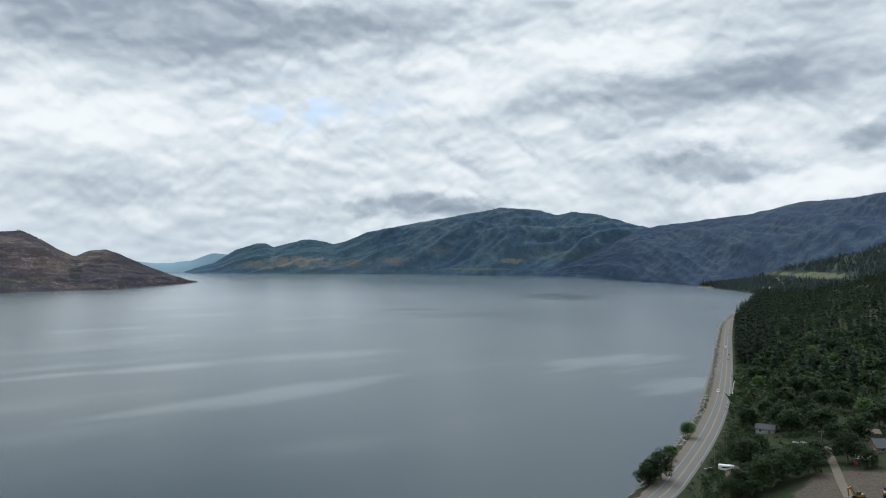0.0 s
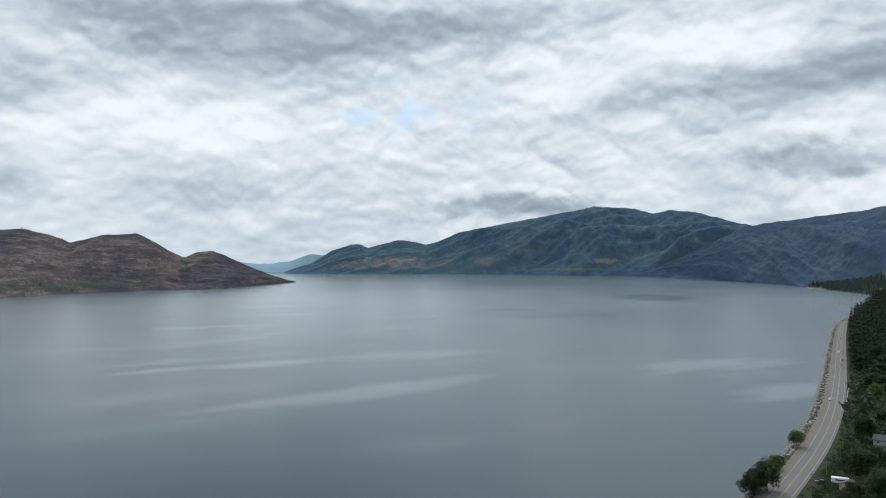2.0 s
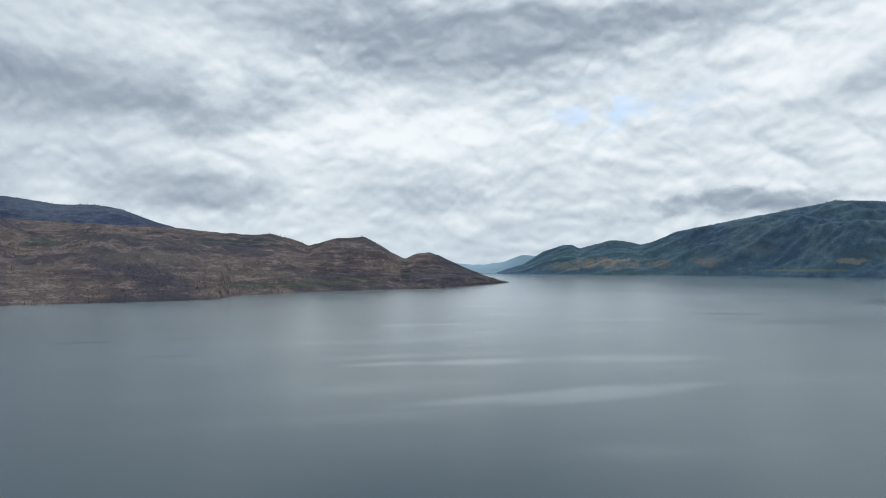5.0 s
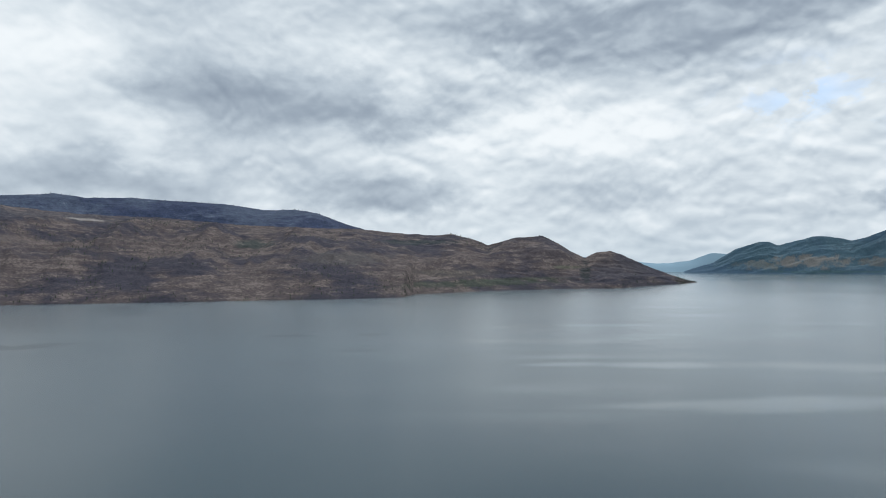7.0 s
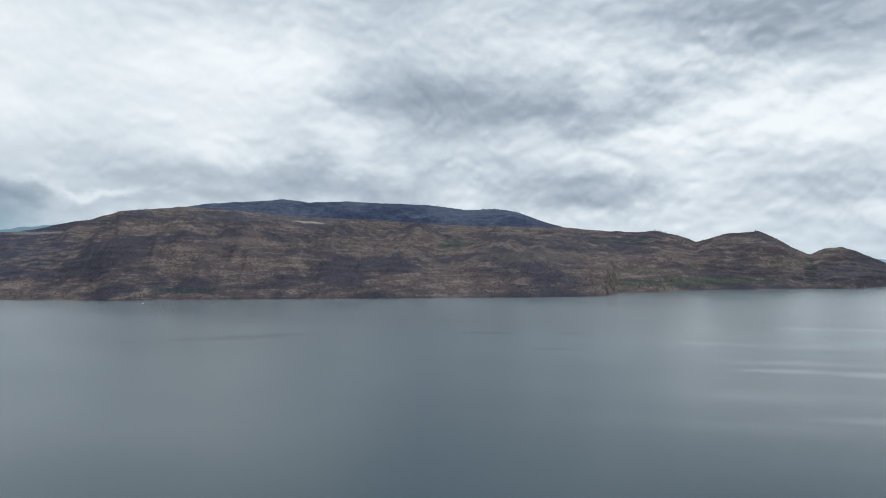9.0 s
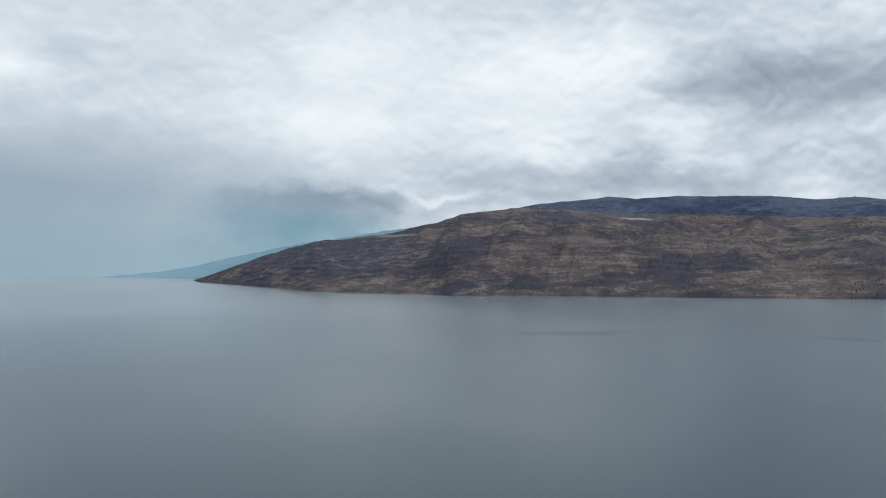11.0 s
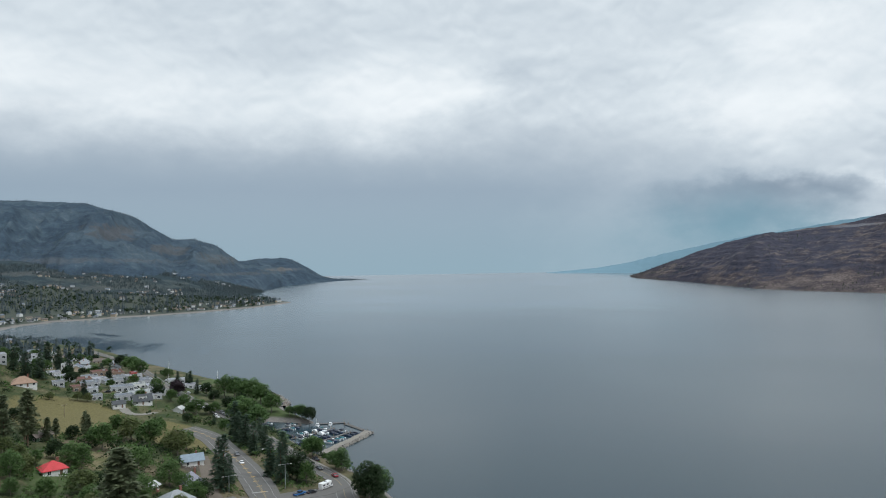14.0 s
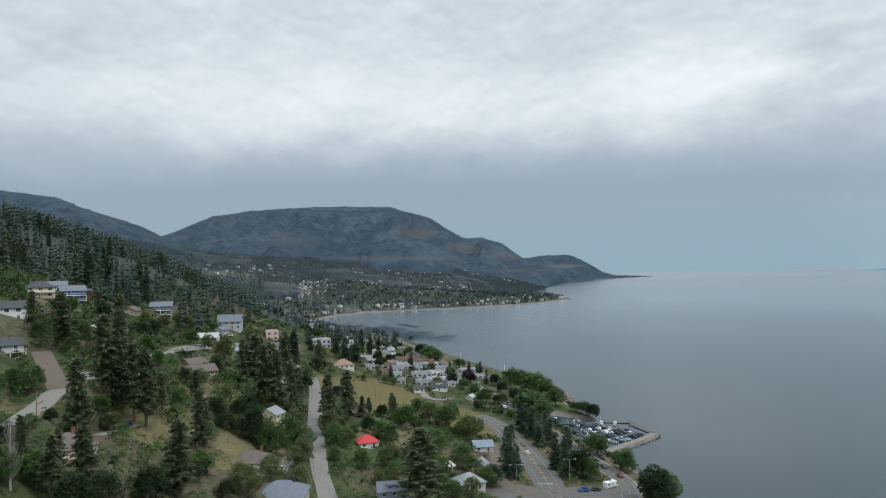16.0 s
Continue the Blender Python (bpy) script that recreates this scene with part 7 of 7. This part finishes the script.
def house_gap(X, Y):
    """Away from the upper houses and from 85 m of their sight lines to the camera."""
    far = np.ones(X.shape, bool)
    for row in SLOPE_HOUSES + OTHER_HOUSES[:5]:
        hx, hy = row[0], row[1]
        r_ = math.hypot(hx, hy)
        ux, uy = -hx / r_, -hy / r_
        k = np.clip((X - hx) * ux + (Y - hy) * uy, 0, 85)
        far &= np.hypot(X - hx - k * ux, Y - hy - k * uy) > 0.5 * row[4] + 4
    return far


# the wooded slope along the highway, then the slope above the town, then the flats round the bay
stuff("woods", many(5200, (150, 1700), (420, 3000), lambda X, Y, D: (D > 26) & (D < 620) & (np.arctan2(X, Y) < 0.70) & road_gap(X, Y, 5) & ((np.hypot(X, Y) > 560) | (D > 120)), 9, 25), RAGGED, 1.6, DEEP_NEEDLES, "dark conifer woods on the slope above the highway", "woods")
far_verge = LINES["highway"][LINES["highway"][:, 1] > 640]
far_side = side_of(far_verge)
edge_trees = []
for _ in range(900):
    i = rng.randrange(len(far_verge))
    x, y = far_verge[i] + far_side[i] * rng.uniform(9, 46)
    edge_trees.append((x, y, float(ground_at(x, y)) - 0.3, rng.uniform(15, 29)))
stuff("woods", edge_trees, RAGGED, 1.5, DEEP_NEEDLES, "tall dark conifers close beside the highway", "woods")
stuff("woods", many(4600, (160, 1300), (380, 2000), lambda X, Y, D: (D > 22) & (D < 420) & (np.arctan2(X, Y) < 0.72) & road_gap(X, Y, 3) & (value_noise(X / 70, Y / 70, 29) > -0.25), 4, 12), CLUMPS, 1.05, DARK_LEAVES, "dark green broadleaf thickets between the conifers", "woods")
stuff("woods", many(4300, (-620, 40), (-1150, -380), lambda X, Y, D: (D > 215) & (value_noise(X / 32, Y / 32, 41) > -0.35) & (D < 700) & (np.hypot(X, Y) > 430) & road_gap(X, Y, 4) & house_gap(X, Y), 7, 20), RAGGED, 1.25, FAR_NEEDLES, "dark conifer woods on the slope above the houses", "woods")
stuff("woods", many(11000, (-3300, -300), (-3600, -640), lambda X, Y, D: (D > 30) & (D < 1900) & ((Y < -1000) | (D < 200)) & (value_noise(X / 140, Y / 140, 9) > -0.6) & road_gap(X, Y, 4), 6, 19), CONIFERS, 1.15, HAZED_SLOPE_NEEDLES, "distant dark trees around the bay", "woods")
stuff("woods", many(4600, (-2300, -380), (-2300, -600), lambda X, Y, D: (D > 14) & (D < 900) & (value_noise(X / 90, Y / 90, 19) > -0.2) & road_gap(X, Y, 4), 4, 10), CLUMPS, 1.0, DARK_LEAVES, "distant green trees among the bay's houses", "woods")


def mountain_woods(name, source, count, keep, low, high, label, mat=FAR_NEEDLES):
    """Small conifers on a mountain's slope."""
    me = bpy.data.objects[source].data
    co = np.empty(len(me.vertices) * 3, np.float32)
    me.vertices.foreach_get("co", co)
    co = co.reshape(-1, 3)
    g = np.random.default_rng(count)
    i = g.choice(len(co), count * 6)
    p = co[i] + g.uniform(-9, 9, (len(i), 3)) * np.array([1, 1, 0])
    p = p[keep(p)][:count]
    return stuff(name, [(x, y, z - 2.0, g.uniform(low, high)) for x, y, z in p], CONIFERS, 1.0, mat, label, "woods")


def bearing_of(p):
    return np.degrees(np.arctan2(-p[:, 0], p[:, 1]))


mountain_woods("mountain_woods", "far_range", 5200, lambda p: (p[:, 2] > 48) & (bearing_of(p) < 9.5 + 3 * fbm(p[:, 0] / 300, p[:, 1] / 300, 2, 5)) & (fbm(p[:, 0] / 240, p[:, 1] / 240, 3, 61) > -0.2), 6, 11, "conifer woods on the range across the lake", HAZED_RIDGE_NEEDLES)
mountain_woods("mountain_woods", "south_mountain", 7000, lambda p: (p[:, 2] > 40) & (fbm(p[:, 0] / 240, p[:, 1] / 240, 3, 64) > -0.15), 5, 9, "conifer woods on the dark mountain above the shore", HAZED_RIDGE_NEEDLES)
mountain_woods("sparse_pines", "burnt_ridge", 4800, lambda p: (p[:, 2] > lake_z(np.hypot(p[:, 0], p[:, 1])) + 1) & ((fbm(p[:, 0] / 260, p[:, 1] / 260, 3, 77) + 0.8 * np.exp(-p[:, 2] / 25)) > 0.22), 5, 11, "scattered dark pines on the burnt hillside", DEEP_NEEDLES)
mountain_woods("ridge_pines", "plateau", 2600, lambda p: p[:, 2] > 330, 6, 11, "dark pines along the plateau's crest", HAZED_RIDGE_NEEDLES)
mountain_woods("mountain_woods", "north_mountain", 6500, lambda p: (p[:, 2] > 30) & (fbm(p[:, 0] / 300, p[:, 1] / 300, 3, 71) > -0.35), 5, 10, "conifer woods on the flat-topped mountain", HAZED_SLOPE_NEEDLES)
mountain_woods("terrace_woods", "bay_terrace", 15000, lambda p: (p[:, 2] > 8) & (fbm(p[:, 0] / 170, p[:, 1] / 170, 3, 88) > -0.22), 6, 14, "dark conifers over the terrace above the bay", HAZED_SLOPE_NEEDLES)
mountain_woods("hill_woods", "middle_hill", 9500, lambda p: (p[:, 2] > 3) & (fbm(p[:, 0] / 200, p[:, 1] / 200, 3, 92) > -0.42) & ((np.abs(p[:, 2] - 64) > 11) | (np.abs(bearing_of(p) + 27.5) > 3)), 9, 18, "dark conifers over the hill beyond the highway", HILL_NEEDLES)
mountain_woods("mountain_woods", "west_hill", 5200, lambda p: p[:, 2] > 60, 5, 9, "conifer woods on the hill behind the houses", HAZED_SLOPE_NEEDLES)


# ---------------------------------------------------------------- houses round the bay
def small_house(w, d, h, wall, cover, words):
    root = new("house")
    tagged(root, words, "house", "distant houses round the bay")
    bm = bmesh.new()
    gable_walls(bm, w, d, h, d * 0.25)
    part("wall", bm, WALLS[wall], root)
    bm = bmesh.new()
    roof_into(bm, w, d, h, d * 0.25, False)
    part("roof", bm, ROOFS[cover], root)
    for q in (-0.25, 0.25):
        window(root, q * w, -d / 2, h * 0.35, 0, 1.6, 1.3)
    return root


FAR_KINDS = [(10, 8, 2.8, "palegrey", "slate", "distant pale house with a grey roof"), (12, 9, 4.6, "palegrey", "palegrey", "distant pale two-storey house"), (11, 8, 2.8, "beige", "brown", "distant beige house with a brown roof"),
             (12, 8, 3.2, "white", "slate", "distant white house with a slate roof"), (11, 8, 2.8, "tan", "brown", "distant tan house with a brown roof"), (11, 8, 2.8, "grey", "dark", "distant grey house with a dark roof")]
FAR_FIRST = [None] * len(FAR_KINDS)


def far_house(x, y, z=None):
    i = rng.randrange(len(FAR_KINDS))
    face = math.degrees(math.atan2(-x, y)) + rng.uniform(-30, 30)
    m = pose(x, y, (float(ground_at(x, y)) if z is None else z) + 0.3, 0, 0, face)
    if FAR_FIRST[i] is None:
        FAR_FIRST[i] = small_house(*FAR_KINDS[i])
        FAR_FIRST[i].matrix_basis = m
    else:
        copy_thing(FAR_FIRST[i], m)


for source, count, low, high in (("bay_terrace", 60, 20, 120), ("middle_hill", 6, 8, 60)):
    me = bpy.data.objects[source].data
    tries = 0
    while count > 0 and tries < 20000:
        tries += 1
        v = me.vertices[rng.randrange(len(me.vertices))].co
        if low < v.z < high and v.z > float(ground_at(v.x, v.y)) + 1 and free(v.x, v.y, 9) and value_noise(np.array(v.x / 260), np.array(v.y / 260), 14) > -0.1:
            far_house(v.x, v.y, v.z - 0.5)
            TAKEN.append((v.x, v.y, 9))
            count -= 1
made = 0
while made < 60:
    x, y = rng.uniform(-2300, -430), rng.uniform(-2300, -600)
    d = float(inland_at(x, y))
    if not 22 < d < 760 or (y > -900 and d > 190) or rng.random() > (1.0 if d < 130 else 0.28) or not free(x, y, 9) or not clear_of_roads(x, y, 8):
        continue
    far_house(x, y)
    TAKEN.append((x, y, 9))
    made += 1
for x, y in [(1085, 2860), (1120, 2790), (1150, 2700), (1125, 2560), (1180, 2620), (1010, 1990), (940, 1840), (1060, 2130), (640, 1000), (560, 930), (900, 1750), (1120, 2050), (1230, 2250), (1190, 2380), (760, 1330)]:
    far_house(x, y)


def settlement(places, label):
    """Houses too far off to count: gabled walls and roofs in a few colours, one mesh."""
    mats = [WALLS["white"], WALLS["palegrey"], WALLS["tan"], ROOFS["slate"], ROOFS["dark"], ROOFS["brown"]]
    V, F, M = [], [], []
    for x, y, z in places:
        w, d, h = rng.uniform(7, 12), rng.uniform(6, 8), rng.choice((2.6, 2.6, 4.8))
        a = math.atan2(-x, y) + rng.uniform(-0.6, 0.6) + rng.choice((0, math.pi / 2))
        c, q = math.cos(a), math.sin(a)
        k, e = len(V), 0.5
        corners = [(-w / 2, -d / 2, -2), (w / 2, -d / 2, -2), (w / 2, d / 2, -2), (-w / 2, d / 2, -2), (-w / 2, -d / 2, h), (w / 2, -d / 2, h), (w / 2, d / 2, h), (-w / 2, d / 2, h), (-w / 2, 0, h + d * 0.27), (w / 2, 0, h + d * 0.27)]
        corners += [(-w / 2 - e, -d / 2 - e, h - 0.1), (w / 2 + e, -d / 2 - e, h - 0.1), (w / 2 + e, d / 2 + e, h - 0.1), (-w / 2 - e, d / 2 + e, h - 0.1), (-w / 2 - e, 0, h + d * 0.27 + 0.25), (w / 2 + e, 0, h + d * 0.27 + 0.25)]
        V += [(x + c * u - q * v, y + q * u + c * v, z + t) for u, v, t in corners]
        F += [tuple(k + i for i in f) for f in ((0, 1, 5, 4), (2, 3, 7, 6), (1, 2, 6, 9, 5), (3, 0, 4, 8, 7), (10, 11, 15, 14), (12, 13, 14, 15))]
        M += [rng.randrange(3)] * 4 + [3 + rng.randrange(3)] * 2
    ob = mesh_object("distant_settlement", V, F, mats)
    ob.data.polygons.foreach_set("material_index", M)
    tagged(ob, label, "houses", kind="stuff")


me = bpy.data.objects["bay_terrace"].data
terrace_homes = []
for lo, hi, low, high, count in ((143.5, 150, 26, 64, 60), (138, 143.5, 62, 100, 22), (151, 158, 80, 120, 18), (136, 150, 14, 40, 40)):
    tries = 0
    while count > 0 and tries < 40000:
        tries += 1
        v = me.vertices[rng.randrange(len(me.vertices))].co
        if low < v.z < high and lo < math.degrees(math.atan2(-v.x, v.y)) < hi and v.z > float(ground_at(v.x, v.y)) + 0.5 and free(v.x, v.y, 6):
            terrace_homes.append((v.x, v.y, v.z - 0.3))
            TAKEN.append((v.x, v.y, 6))
            count -= 1
settlement(terrace_homes, "scattered pale houses on the wooded terrace above the bay")
flat_homes = []
for _ in range(9000):
    x, y = rng.uniform(-1800, -440), rng.uniform(-1900, -820)
    inland = float(inland_at(x, y))
    if len(flat_homes) < 190 and 24 < inland < (230 if x > -700 else 150) and free(x, y, 6) and clear_of_roads(x, y, 6):
        flat_homes.append((x, y, float(ground_at(x, y)) + 0.2))
        TAKEN.append((x, y, 6))
settlement(flat_homes, "low houses of the town along the bay shore")
moor(0, -2060, 426, 20, 1.6)


# ---------------------------------------------------------------- a dead tree by the upper street
def bare_tree(x, y, h):
    trunk, twigs = Soup(), Soup()
    trunk.tube([(0, 0, 0), (0.1, 0, h * 0.5), (0.0, 0.1, h * 0.97)], [h * 0.018, h * 0.011, h * 0.002], 7)
    for i in range(120):
        t = 0.12 + 0.84 * i / 120
        a, reach = i * 2.4, h * 0.17 * (1.05 - t) * rng.uniform(0.6, 1.2) + 0.3
        c, s = math.cos(a), math.sin(a)
        twigs.tube([(0.05, 0.05, h * t), (c * reach * 0.6, s * reach * 0.6, h * t + reach * 0.8), (c * reach, s * reach, h * t + reach * 1.9)], [0.05, 0.035, 0.012], 3)
    pale = plain("dead_wood", (0.30, 0.275, 0.25), 0.9, 0.0, 0.15)
    root = new("dead_tree")
    root.matrix_basis = pose(x, y, float(ground_at(x, y)) - 0.2, 0, 0, 0)
    tagged(root, "bare pale dead tree with upright twigs", "dead tree")
    for part_name, me in (("trunk", trunk.mesh("trunk", pale)), ("twig_crown", twigs.mesh("twig_crown", pale))):
        new(part_name, me).parent = root


bare_tree(-30, -170, 15)
